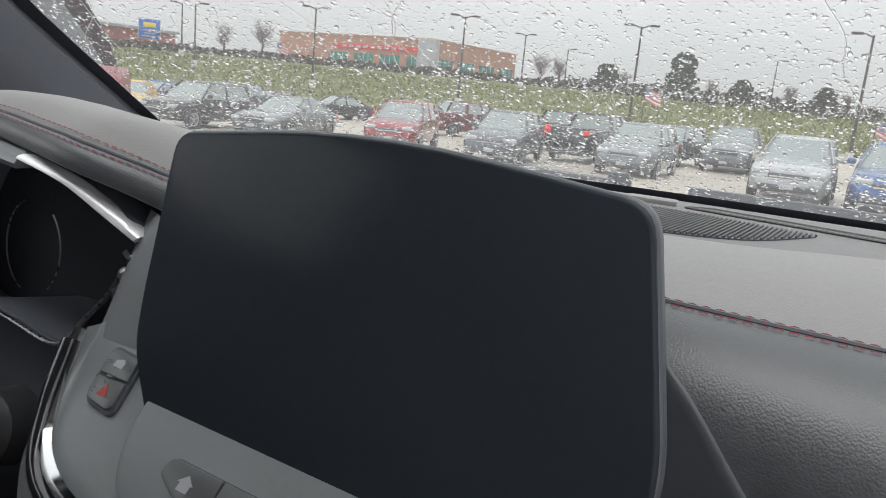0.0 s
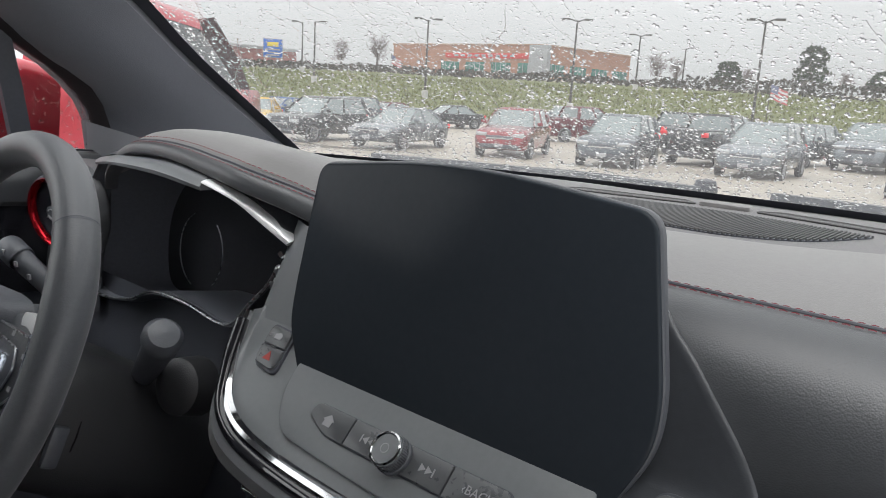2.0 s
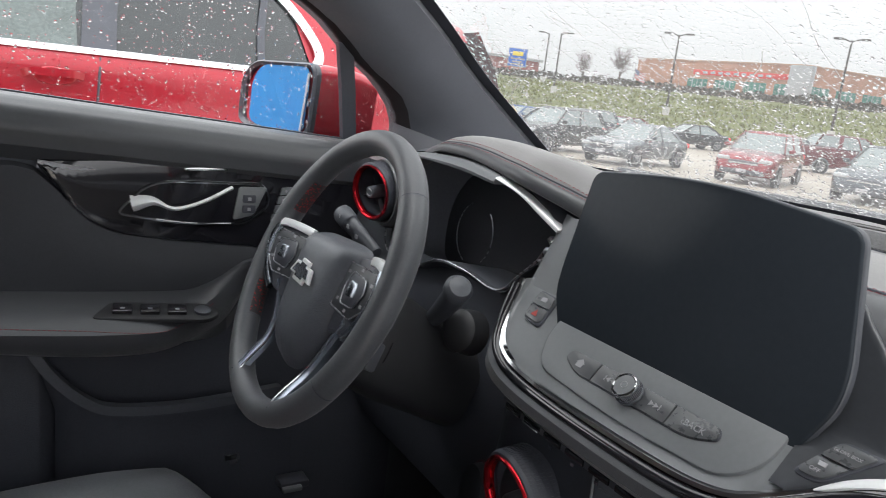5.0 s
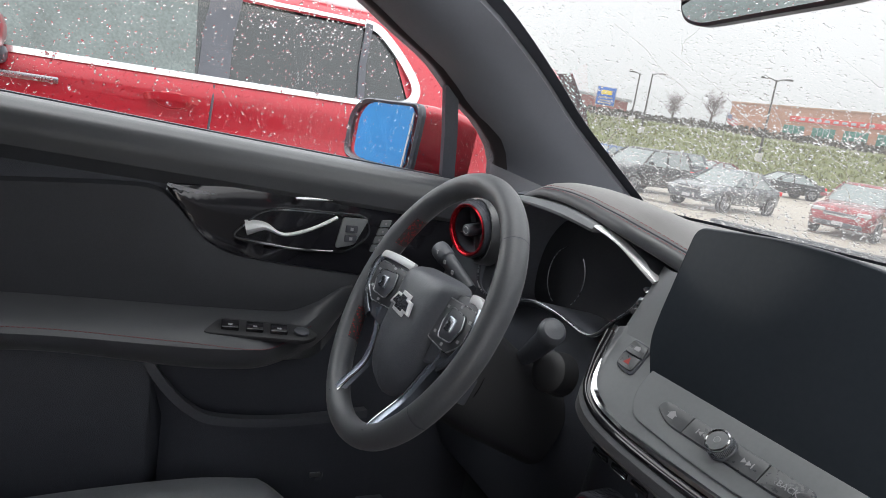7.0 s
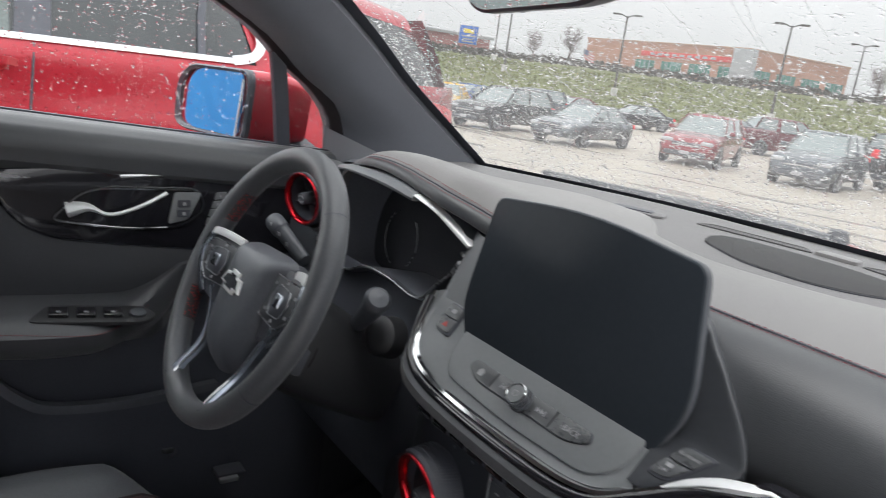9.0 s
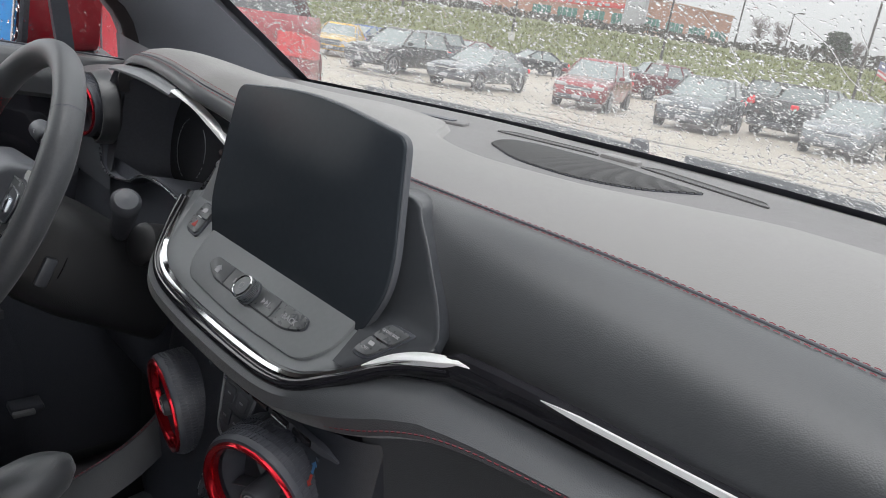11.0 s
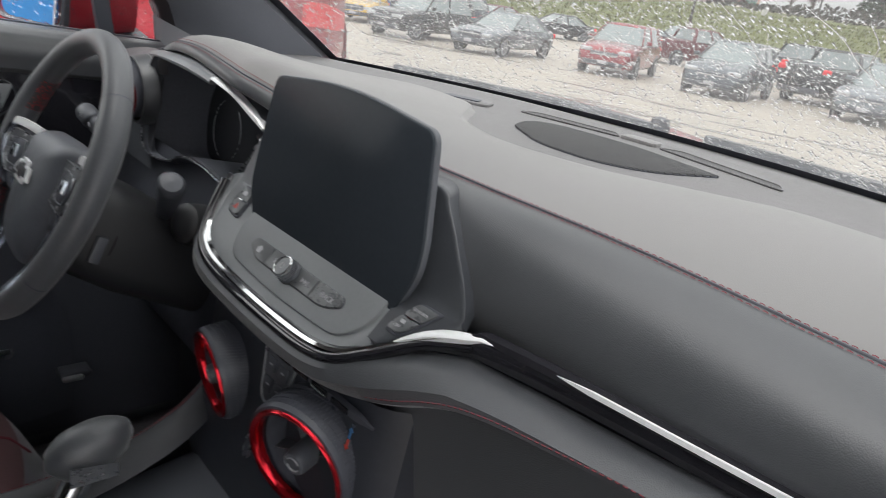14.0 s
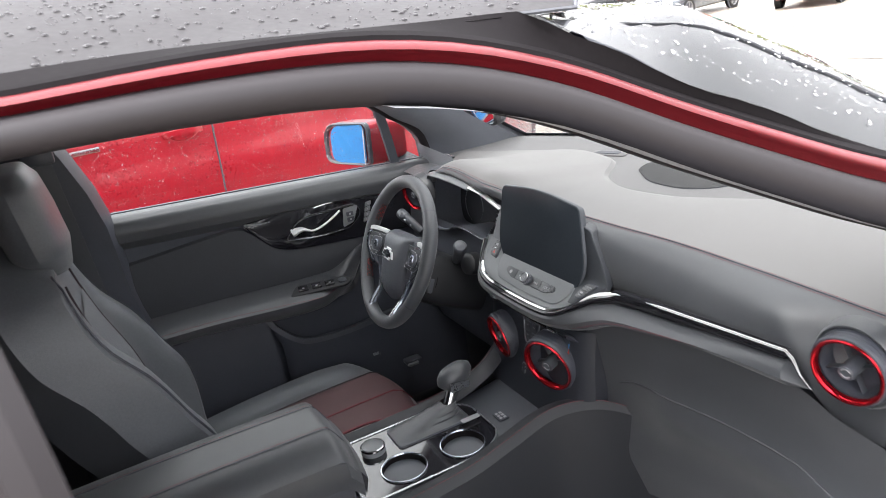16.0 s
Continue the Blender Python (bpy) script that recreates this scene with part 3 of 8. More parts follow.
def wiper(x0, x1, lift):
    w = thing("wiper", (x0, ws_base(x0) + 0.06, 1.13), "wet black windshield wiper parked on the cowl", "wiper", "wipers")
    path = [ws(lerp(x0, x1, k / 16) / 0.77, 0.0 + lift * k / 16 * (1 - 0.6 * k / 16)) + Vector((0, 0.024, 0.008)) for k in range(17)]
    part("blade", sweep(path, [(-0.011, -0.009), (0.011, -0.009), (0.007, 0.010), (-0.007, 0.010)]), PLASTIC, w, "wet rubber blade")
    part("arm", sweep([p + Vector((0, 0.016, 0.003 + 0.003 * math.sin(math.pi * k / 10))) for k, p in enumerate(path[:11])], [(-0.007, -0.004), (0.007, -0.004), (0.005, 0.005), (-0.005, 0.005)]), PLASTIC_DARK, w)
    part("pivot", lathe([(0.016, -0.02), (0.018, 0.0), (0.014, 0.014), (0.0, 0.017)], Matrix.Translation(path[0] + Vector((0, 0.02, 0.004))), 14), PLASTIC_DARK, w)
    return w


wiper(-0.12, -0.66, 0.01)
wiper(0.52, -0.02, 0.02)


def bonnet(i, j):
    x = lerp(-0.84, 0.84, i)
    y = lerp(ws_base(x * 0.85) + 0.12, 1.72 - 0.22 * (x / 0.84) ** 2, j)
    ridge = 0.034 * math.exp(-((abs(x) - 0.42) / 0.16) ** 2)
    d = y - 0.75
    return Vector((x, y, 1.133 + 0.008 * x - 0.10 * d - 0.08 * d * abs(d) - 0.03 * (x / 0.84) ** 4 + ridge * (1 - 0.4 * j)))


hood = own("bonnet", surf(bonnet, 40, 24), RED_PAINT, "wet metallic red bonnet ahead of the windshield", "bonnet")
part("nose", surf(lambda i, j: bonnet(i, 1) + Vector((0, 0.16 * math.sin(j * 1.5), -0.45 * j)), 30, 8), RED_PAINT, hood)
spots = []
for _ in range(900):
    i, j = rnd.uniform(0.03, 0.97), rnd.uniform(0.02, 0.9)
    spots.append((bonnet(i, j) + Vector((0, 0, 0.0004)), Vector((0, 0.08, 1)).normalized(), Vector((0, 1, 0)), rnd.choice((0.0015, 0.002, 0.003)), 1.1))
drops("rain_drops", spots, DROP, hood, "rain drops on the paint")

# side walls of the body that close the cabin, floor, bulkhead and rear
FLANK = ((0.80, 1.16), (0.90, 1.10), (0.955, 0.95), (0.95, 0.7), (0.92, 0.42), (0.86, 0.3))
own("wall_left", loft([[Vector((-x, y, z - drop * (z > 0.9))) for x, z in FLANK] for y, drop in ((1.1, 0.17), (0.8, 0.14), (0.5, 0.12), (0.2, 0.08), (0.1, 0.06), (-0.5, 0.03), (-1.1, 0.0), (-1.9, 0.0), (-2.6, 0.0))]),
    RED_PAINT, "metallic red outer body side of the parked car", "car body", "structure")
for y0, y1, w in ((1.0, 0.2, "fender"), (-1.02, -2.6, "quarter")):
    own(f"wall_right_{w}", loft([[Vector((x, y, z)) for x, z in ((0.80, 1.16), (0.90, 1.10), (0.955, 0.95), (0.95, 0.7), (0.92, 0.42), (0.86, 0.3))] for y in (y0, (y0 + y1) / 2, y1)]),
        RED_PAINT, "metallic red outer body side beside the open door", "car body", "structure")
own("trim_right_door_sill", loft([[Vector((x, y, z)) for x, z in ((0.93, 0.32), (0.93, 0.42), (0.90, 0.45), (0.80, 0.46), (0.76, 0.42))] for y in (0.2, -0.4, -1.02)]), PLASTIC, "black sill plate of the open passenger door", "door sill", "structure")
own("trim_right_hinge_pillar", loft([[Vector((0.92, 0.19, z)), Vector((0.80, 0.17, z)), Vector((0.765, 0.13, z)), Vector((0.755, 0.10, z)), Vector((0.77, 0.30, z))] for z in (0.42, 0.7, 0.95, 1.1, 1.19)]), PLASTIC, "black hinge pillar beside the glove box", "pillar trim", "structure")
own("floor", surf(lambda i, j: Vector((lerp(-0.8, 0.8, i), lerp(0.45, -2.4, j), 0.40 + 0.06 * ease((lerp(0.45, -2.4, j) - 0.1) / 0.3))), 10, 20), CARPET, "black carpeted car floor", "floor", "structure")
own("wall_bulkhead", surf(lambda i, j: Vector((lerp(-0.8, 0.8, i), 0.42 + 0.06 * j, lerp(0.38, 1.15, j))), 6, 6), CARPET, "black carpeted bulkhead under the dashboard", "bulkhead", "structure")
own("wall_rear", surf(lambda i, j: Vector((lerp(-0.85, 0.85, i), -2.5, lerp(0.35, 1.25, j))), 4, 4), CARPET, "dark rear end of the cabin", "rear wall", "structure")

# dark linings inside the body
own("trim_left_kick_panel", surf(lambda i, j: Vector((-0.752 - 0.02 * j, lerp(0.46, -0.16, i), lerp(1.15, 0.40, j))), 8, 8), PLASTIC, "black kick panel beside the driver's footwell", "kick panel", "structure")
for side in (-1, 1):
    own(f"trim_{'left' if side < 0 else 'right'}_rear_lining", surf(lambda i, j: Vector((side * (0.775 - 0.06 * ease((1.0 - j) / 0.2 - 4)), lerp(-0.955, -2.5, i), lerp(0.40, 1.17, j))), 12, 10), VINYL, "dark lining of the rear cabin side", "lining", "structure")

# centre pillars
for side in (-1, 1):
    w = "left" if side < 0 else "right"
    rows = []
    for k in range(13):
        t = k / 12
        z = lerp(0.5, 1.575, t)
        wide = 0.77 if side > 0 else 0.708
        x = side * (wide if z < 1.18 else lerp(wide, 0.655, (z - 1.18) / 0.395))
        y0 = lerp(-0.72, -0.93, t) if side > 0 else curve(z, [(0.5, -0.67), (0.87, -0.73), (1.01, -0.76), (1.235, -0.772), (1.34, -0.80), (1.575, -0.89)])
        rows.append([Vector((x + side * 0.06, y0 + 0.05, z)), Vector((x + side * 0.015, y0 + 0.045, z)), Vector((x - side * 0.012, y0 + 0.03, z)), Vector((x - side * 0.02, y0 - 0.04, z)), Vector((x - side * 0.012, y0 - 0.11, z)), Vector((x + side * 0.06, y0 - 0.13, z))])
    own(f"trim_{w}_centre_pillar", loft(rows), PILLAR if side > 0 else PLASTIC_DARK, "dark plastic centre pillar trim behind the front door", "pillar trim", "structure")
belt = thing("seat_belt", (-0.67, -0.83, 1.40), "black seat belt hanging from its pillar guide", "seat belt")
part("webbing", sweep([(lerp(-0.658, -0.682, min(k / 3, 1.0)), -0.83 + 0.05 * k / 8, 1.40 - 0.72 * k / 8) for k in range(9)], [(-0.022, -0.001), (0.022, -0.001), (0.022, 0.001), (-0.022, 0.001)], (1, 0, 0)), LEATHER, belt)
part("guide", box((-0.655, -0.83, 1.41), (0.02, 0.065, 0.035), 0.006), PLASTIC, belt, "black plastic belt guide")
part("anchor_clip", box((-0.722, -0.742, 1.02), (0.018, 0.03, 0.035), 0.005), PLASTIC_GREY, belt)

# driver's side glass: the door window, the bar and the small quarter light ahead of it
side_glass = thing("window_driver", (-0.78, -0.3, 1.2), "rain-spotted driver's side window with a small quarter light", "window", kind="structure")


def sg(i, j):
    """The driver's window: i from the quarter light's tip back, j from the sill up."""
    top = rail(-1)
    k = i * (len(top) - 1)
    b = top[int(k)].lerp(top[min(int(k) + 1, len(top) - 1)], k % 1)
    z = sill_z(b.y) - 0.02
    a = Vector((-0.785, b.y, min(z, b.z - 0.01)))
    return a.lerp(b + Vector((0, 0, 0.01)), j)


def sill_z(y):
    return 1.1762 - 0.068 * y + 0.0 * y * y


door_pane = part("pane", surf(sg, 48, 10), GLASS, side_glass, "clear wet glass")
door_pane.visible_shadow = False
spots = []
rnd = random.Random(21)
while len(spots) < 5600:
    i, j = rnd.uniform(0.02, 0.99), rnd.uniform(0.0, 1.0)
    p = sg(i, j)
    if rnd.random() > 0.65 + 0.5 * noise.noise(p * 9) or rnd.random() < 0.6 * ease((p.y + 0.22) / 0.12):
        continue
    nrm = Vector((-0.95, 0, 0.3)).normalized()
    big = rnd.random()
    r = rnd.uniform(0.0004, 0.001) if big < 0.75 else rnd.uniform(0.001, 0.0019)
    spots.append((p + nrm * 0.001, nrm, DOWN, r, rnd.uniform(1.0, 1.6)))
drops("rain_drops", spots, DROP, side_glass, "rain drops beaded on the glass")
bar_low, bar_high = Vector((-0.768, 0.035, 1.172)), Vector((-0.735, 0.0, 1.335))
part("divider_bar", sweep([bar_low, bar_low.lerp(bar_high, 0.5) + Vector((0.004, 0, 0)), bar_high], [(-0.0125, -0.006), (0.0125, -0.006), (0.0125, 0.006), (-0.0125, 0.006)], (1, 0, 0.2)), PLASTIC_DARK, side_glass, "black bar between window and quarter light")
part("sill_seal", sweep([(-0.768, lerp(0.14, -0.95, k / 20), sill_z(lerp(0.14, -0.95, k / 20)) - 0.001) for k in range(21)], [(-0.008, -0.006), (0.008, -0.006), (0.006, 0.006), (-0.006, 0.006)]), PLASTIC_DARK, side_glass, "black rubber sill seal")

# dark tinted panes that close the rear of the cabin
for side in (-1, 1):
    own(f"window_{'left' if side < 0 else 'right'}_rear", loft([[Vector((side * x, y, z)) for x, z in ((0.785, 1.15), (0.765, 1.25), (0.735, 1.38), (0.69, 1.5), (0.64, 1.605))] for y in (-0.93, -1.2, -1.6, -2.0, -2.4, -2.58)]), TINT,
        "dark tinted rear side window of the car", "window", "structure")
own("window_tailgate", loft([[Vector((x, -2.58 - 0.02 * (z - 1.2), z)) for x in (-0.79, -0.4, 0.0, 0.4, 0.79)] for z in (0.4, 0.8, 1.2, 1.4, 1.62)]), TINT, "dark tinted tailgate window of the car", "window", "structure")

# the passenger's door, half open: out of view, added to hold off side light
open_door = thing("passenger_door", (0.95, 0.2, 0.7), "passenger's door standing half open with black inner panel", "car door")
od = face((0.955, 0.195, 0.0), (math.sin(radians(36)), -math.cos(radians(36)), 0), (0, 0, 1))
part("outer_skin", loft([[od @ Vector((d, z, -w)) for z, w in ((0.40, 0.10), (0.7, 0.13), (0.95, 0.13), (1.12, 0.09), (1.17, 0.06))] for d in (0.0, 0.3, 0.6, 0.9, 1.08)]), RED_PAINT, open_door, "wet red outer skin")
part("inner_panel", loft([[od @ Vector((d, z, w)) for z, w in ((0.40, 0.0), (0.6, 0.02), (0.84, 0.03), (0.90, 0.08), (0.97, 0.07), (1.0, 0.01), (1.1, 0.02), (1.16, -0.02), (1.17, -0.05))] for d in (0.02, 0.3, 0.6, 0.9, 1.06)]), VINYL, open_door, "black inner panel with an armrest")
part("end_face", loft([[od @ Vector((1.06 + 0.02 * (w < 0), z, w)) for w in (0.0, -0.06, -0.11)] for z in (0.42, 0.8, 1.15)]), RED_PAINT, open_door)

own("trim_right_pillar_seal", sweep(spline([(0.69, -0.822, 1.57), (0.735, -0.812, 1.5), (0.772, -0.80, 1.41), (0.80, -0.79, 1.2), (0.805, -0.76, 0.9), (0.80, -0.72, 0.55)], 6), [(-0.012, -0.014), (0.006, -0.016), (0.014, -0.006), (0.014, 0.006), (0.006, 0.016), (-0.012, 0.014)], (0, 1, 0)), SEAL, "soft grey rubber seal along the centre pillar", "window seal", "structure")
part("window_frame", sweep([od @ Vector(q) for q in ((0.03, 1.17, -0.05), (0.18, 1.32, -0.08), (0.42, 1.46, -0.12), (0.65, 1.545, -0.15), (0.9, 1.56, -0.155), (1.07, 1.54, -0.15), (1.075, 1.17, -0.05))], [(-0.02, -0.015), (0.02, -0.015), (0.02, 0.015), (-0.02, 0.015)]), PLASTIC_DARK, open_door, "black window frame")


# ---- dashboard ----
STITCH_Z = [(-0.68, 1.11), (-0.58, 1.145), (-0.50, 1.186), (-0.455, 1.205), (-0.41, 1.2145), (-0.369, 1.216), (-0.326, 1.214), (-0.287, 1.2095), (-0.25, 1.205), (-0.2, 1.1925), (-0.16, 1.184), (-0.08, 1.176), (0.1, 1.172), (0.45, 1.155), (0.68, 1.141)]
STITCH_Y = [(-0.68, 0.10), (-0.58, 0.06), (-0.50, 0.03), (-0.41, 0.02), (-0.25, 0.021), (-0.2, 0.038), (-0.16, 0.047), (-0.05, 0.062), (0.12, 0.074), (0.3, 0.096), (0.5, 0.105), (0.68, 0.11)]
CREST = [(-0.53, 0.0), (-0.44, 0.013), (-0.37, 0.016), (-0.29, 0.018), (-0.24, 0.018), (-0.16, 0.007), (-0.08, 0.0)]
PAD_BACK = [(-0.68, 0.22), (-0.5, 0.33), (-0.36, 0.40), (-0.24, 0.385), (-0.12, 0.272), (0.0, 0.235), (0.1, 0.25), (0.2, 0.30), (0.3, 0.345), (0.5, 0.34), (0.68, 0.27)]


def stitch_at(x):
    return Vector((x, curve(x, STITCH_Y), curve(x, STITCH_Z)))


dash = thing("dashboard", (0, 0.3, 0.9), "black soft-touch dashboard with red stitching and chrome trim", "dashboard")
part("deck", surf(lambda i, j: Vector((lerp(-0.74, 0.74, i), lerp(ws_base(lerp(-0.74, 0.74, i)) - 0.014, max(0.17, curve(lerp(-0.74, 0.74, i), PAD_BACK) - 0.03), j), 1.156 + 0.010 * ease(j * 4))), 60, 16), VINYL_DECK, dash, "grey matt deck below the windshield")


def pad(i, j):
    x = lerp(-0.685, 0.685, i)
    s, back = stitch_at(x), curve(x, PAD_BACK)
    if j < 0.12:
        t = j / 0.12
        return Vector((x, back + 0.016 * (1 - ease(t)) - 0.002, 1.162 + 0.0135 * ease(t)))
    t = (j - 0.12) / 0.88
    z = lerp(1.1755, s.z, t ** 1.2) + 0.003 * math.sin(math.pi * t)
    y = lerp(back - 0.002, s.y, t)
    d = (y - s.y) / 0.045
    return Vector((x, y, z + curve(x, CREST) * d * math.exp(1 - d)))


part("upper_pad", surf(pad, 110, 26), VINYL_TOP_LIT, dash, "soft matt upper pad")


def front(i, j):
    """The face under the upper seam, from the display to the passenger's vent."""
    x = lerp(-0.11, 0.735, i)
    s = stitch_at(x)
    low = Vector((x, 0.034, 1.062 + 0.028 * (x - 0.17) / 0.37))
    end = ease((x - 0.5) / 0.13)
    low = low.lerp(Vector((x, 0.045, 1.0)), end)
    near = (1 - ease((x - 0.15) / 0.22)) * ease((x - 0.05) / 0.1)
    p1, p2 = s + Vector((0, -0.026 - 0.016 * near, -0.003)), low + Vector((0, -0.008 - 0.016 * near, 0.05))
    k = 1 - j
    return s * k ** 3 + p1 * (3 * k * k * j) + p2 * (3 * k * j * j) + low * j ** 3


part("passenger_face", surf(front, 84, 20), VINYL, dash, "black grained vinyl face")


LIP = [(-0.60, 0.004), (-0.5, 0.005), (-0.41, 0.007), (-0.3, 0.009), (-0.2, 0.0105), (-0.12, 0.012)]


def hood_lip(i, j):
    """The padded lip over the instruments."""
    x = lerp(-0.60, -0.118, i)
    s = stitch_at(x)
    t = j * 2.6
    r = curve(x, LIP)
    return s + Vector((0, -r * math.sin(t), -r * (1 - math.cos(t)))) + Vector((0, 0.05 * max(0.0, j - 0.75), -0.4 * r * j))


part("hood_lip", surf(hood_lip, 50, 14), VINYL, dash, "padded lip over the instruments")
seam = [stitch_at(lerp(-0.43, 0.665, k / 160)) + Vector((0, 0.0, 0.0012)) for k in range(161)]
part("seam", sweep([p + Vector((0, 0.001, -0.0008)) for p in seam], round_profile(0.0013, 6)), PLASTIC_DARK, dash, "dark seam line")


def beside(x, d):
    """A place on the upper pad (d > 0) or on the skin in front of the seam (d < 0)."""
    if d > 0:
        span = curve(x, PAD_BACK) - 0.002 - stitch_at(x).y
        return pad((x + 0.685) / 1.37, 0.12 + 0.88 * (1 - d / span)) + Vector((0, 0, 0.0004))
    if x < -0.118:
        r = curve(x, LIP)
        return hood_lip((x + 0.60) / 0.482, math.asin(min(0.9, -d / r)) / 2.6) + Vector((0, -0.0003, 0.0004))
    near_ = [front((x + 0.11) / 0.845, j / 100) for j in range(1, 30)]
    return min(near_, key=lambda p: abs((p - stitch_at(x)).length + d)) + Vector((0, -0.0003, 0.0004))


for d in (0.0037, -0.0037):
    stitches([beside(lerp(-0.43, 0.665, k / 160), d) for k in range(161)], 0.0040, 0.0020, 0.00055, RED_THREAD, dash, "red_stitching")

# loudspeaker grille with its weave, and the demister slots
GRILLE = rounded([(-0.122, 0.365), (-0.147, 0.425), (-0.118, 0.452), (0.0, 0.465), (0.152, 0.435), (0.115, 0.345), (0.06, 0.310), (-0.03, 0.312)], [0.02, 0.02, 0.02, 0.05, 0.006, 0.05, 0.04, 0.03])
gz = Matrix.Translation((0, 0, 1.1672))
grille = part("speaker_grille", plate(GRILLE, 0.004, gz), PLASTIC_DARK, dash, "black woven speaker grille")


def inside(x, y, poly):
    hit = False
    for (a, b), (c, d) in zip(poly, poly[1:] + poly[:1]):
        if (b > y) != (d > y) and x < (c - a) * (y - b) / (d - b) + a:
            hit = not hit
    return hit


ribs = []
for k in range(78):
    x = -0.15 + 0.004 * k
    ys = [y for y in [0.28 + 0.002 * q for q in range(96)] if inside(x, y, GRILLE)]
    if ys:
        ribs.append(box((x, (ys[0] + ys[-1]) / 2, 1.1678), (0.0019, ys[-1] - ys[0] + 0.002, 0.0022), 0.0004))
weave = part("weave", join(*ribs), SLOT, grille, "fine grey ribs")
weave["kind"] = "stuff"
for a, b in (((-0.215, 0.474), (-0.045, 0.505)), ((0.02, 0.502), (0.215, 0.462))):
    u = Vector((b[0] - a[0], b[1] - a[1], 0))
    m = face((a[0], a[1], 1.1671), u, Vector((0, 0, 1)).cross(u))
    L = u.length
    slot = part("demister_slot", plate(rounded([(0, 0), (0.02, 0.026), (L * 0.9, 0.022), (L, 0.0)], 0.008), 0.004, m), SLOT, dash, "grey demister slot")
    part("slot_lip", sweep([m @ Vector((x, y, 0.0004)) for x, y in rounded([(0, 0), (0.02, 0.026), (L * 0.9, 0.022), (L, 0.0)], 0.008)], round_profile(0.0011, 6), closed=True), VINYL_DECK, slot)
m = face((-0.30, 0.43, 1.170), (1, 0.35, 0), (-0.35, 1, 0))
slot = part("side_demister", plate(rounded([(-0.055, -0.022), (0.055, -0.022), (0.048, 0.022), (-0.048, 0.022)], 0.012), 0.006, m, 0.002), VINYL_DECK, dash, "raised demister outlet")
part("opening", plate(rounded([(-0.034, -0.012), (0.034, -0.012), (0.03, 0.01), (-0.03, 0.01)], 0.004), 0.003, m @ Matrix.Translation((0, 0, 0.0015))), PLASTIC_DARK, slot, "dark outlet opening")
part("sensor_cap", plate(rounded([(-0.03, -0.014), (0.03, -0.014), (0.026, 0.014), (-0.026, 0.014)], 0.008), 0.006, face((-0.015, 0.515, 1.171), (1, 0.0, 0), (0, 1, 0)), 0.002), VINYL_TOP_LIT, dash, "light sensor cap")

# padded lower roll, its chrome strip and red seam
CHROME_PATH = spline([(-0.198, -0.004, 1.096), (-0.186, -0.026, 1.064), (-0.160, -0.046, 1.038), (-0.10, -0.056, 1.028), (0.03, -0.060, 1.028), (0.105, -0.056, 1.033), (0.140, -0.034, 1.047), (0.178, -0.010, 1.069), (0.214, 0.006, 1.079)], 8)
STRIP = spline([(0.214, 0.006, 1.077), (0.29, 0.013, 1.081), (0.42, 0.023, 1.0835), (0.545, 0.027, 1.089)], 8)
LOW = spline([(-0.196, 0.012, 1.032), (-0.187, -0.032, 1.010), (-0.153, -0.051, 1.002), (-0.09, -0.059, 0.999), (0.03, -0.062, 0.998), (0.10, -0.058, 1.0), (0.147, -0.046, 1.006), (0.18, -0.038, 1.017), (0.208, -0.032, 1.03), (0.245, -0.027, 1.043), (0.30, -0.018, 1.050), (0.42, 0.0, 1.056), (0.555, 0.014, 1.052)], 8)


top_line, low_line = resample(CHROME_PATH + STRIP[1:], 90), resample(LOW, 90)
rows = []
for a, b in zip(top_line, low_line):
    out_ = Vector((0, -0.016, 0.0))
    a = a + Vector((0, 0.002, -0.004 - 0.012 * ease((a.x - 0.12) / 0.08) * (1 - 0.5 * ease((a.x - 0.3) / 0.2))))
    rows.append([a, a + Vector((0, -0.008, 0.000)), a.lerp(b, 0.3) + out_, a.lerp(b, 0.65) + out_ * 0.95, b + Vector((0, -0.004, 0)), b + Vector((0, 0.006, -0.005)), b + Vector((0, 0.03, -0.012))])
tip = Vector((0.582, 0.03, 1.048))
last = rows[-1]
rows += [[p.lerp(tip, q) for p in last] for q in (0.35, 0.7, 0.9, 0.99)]
part("lower_roll", loft(rows), LEATHER, dash, "padded black roll with grained skin")
stitches([p + Vector((0, -0.005, 0.004)) for p in low_line], 0.0036, 0.0018, 0.0006, RED_THREAD, dash, "red_stitching", up=(0, -1, 0.2))
part("chrome_surround", sweep(CHROME_PATH, [(-0.004, -0.003), (0.0035, -0.003), (0.006, 0.001), (0.003, 0.004), (-0.003, 0.004)], scale=lambda t: 0.85 - 0.2 * abs(2 * t - 1) + 0.6 * ease((t - 0.78) / 0.12) - 1.2 * ease((t - 0.92) / 0.08)), CHROME, dash, "bright chrome surround below the display")
part("gloss_inlay", sweep([p + Vector((0, -0.006, -0.006)) for p in CHROME_PATH], round_profile(0.0055, 10), scale=lambda t: 1 - 0.6 * ease((t - 0.8) / 0.2)), PIANO, dash, "gloss black inlay")
cap_line = [p + Vector((0, -0.0035, 0.0022)) for p in CHROME_PATH[51:65]] + [p + Vector((0, -0.0035, 0.0055)) for p in STRIP[1:4]]
part("bright_cap", sweep(cap_line, [(-0.0042, -0.002), (0.0042, -0.002), (0.0036, 0.0016), (0.0, 0.0026), (-0.0036, 0.0016)], (0, -0.45, 0.9), scale=lambda t: 0.12 + 1.1 * math.sin(math.pi * min(1.0, t * 1.02)) ** 0.7), SKY_CHROME, dash, "wide bright end of the chrome surround")
rows = []
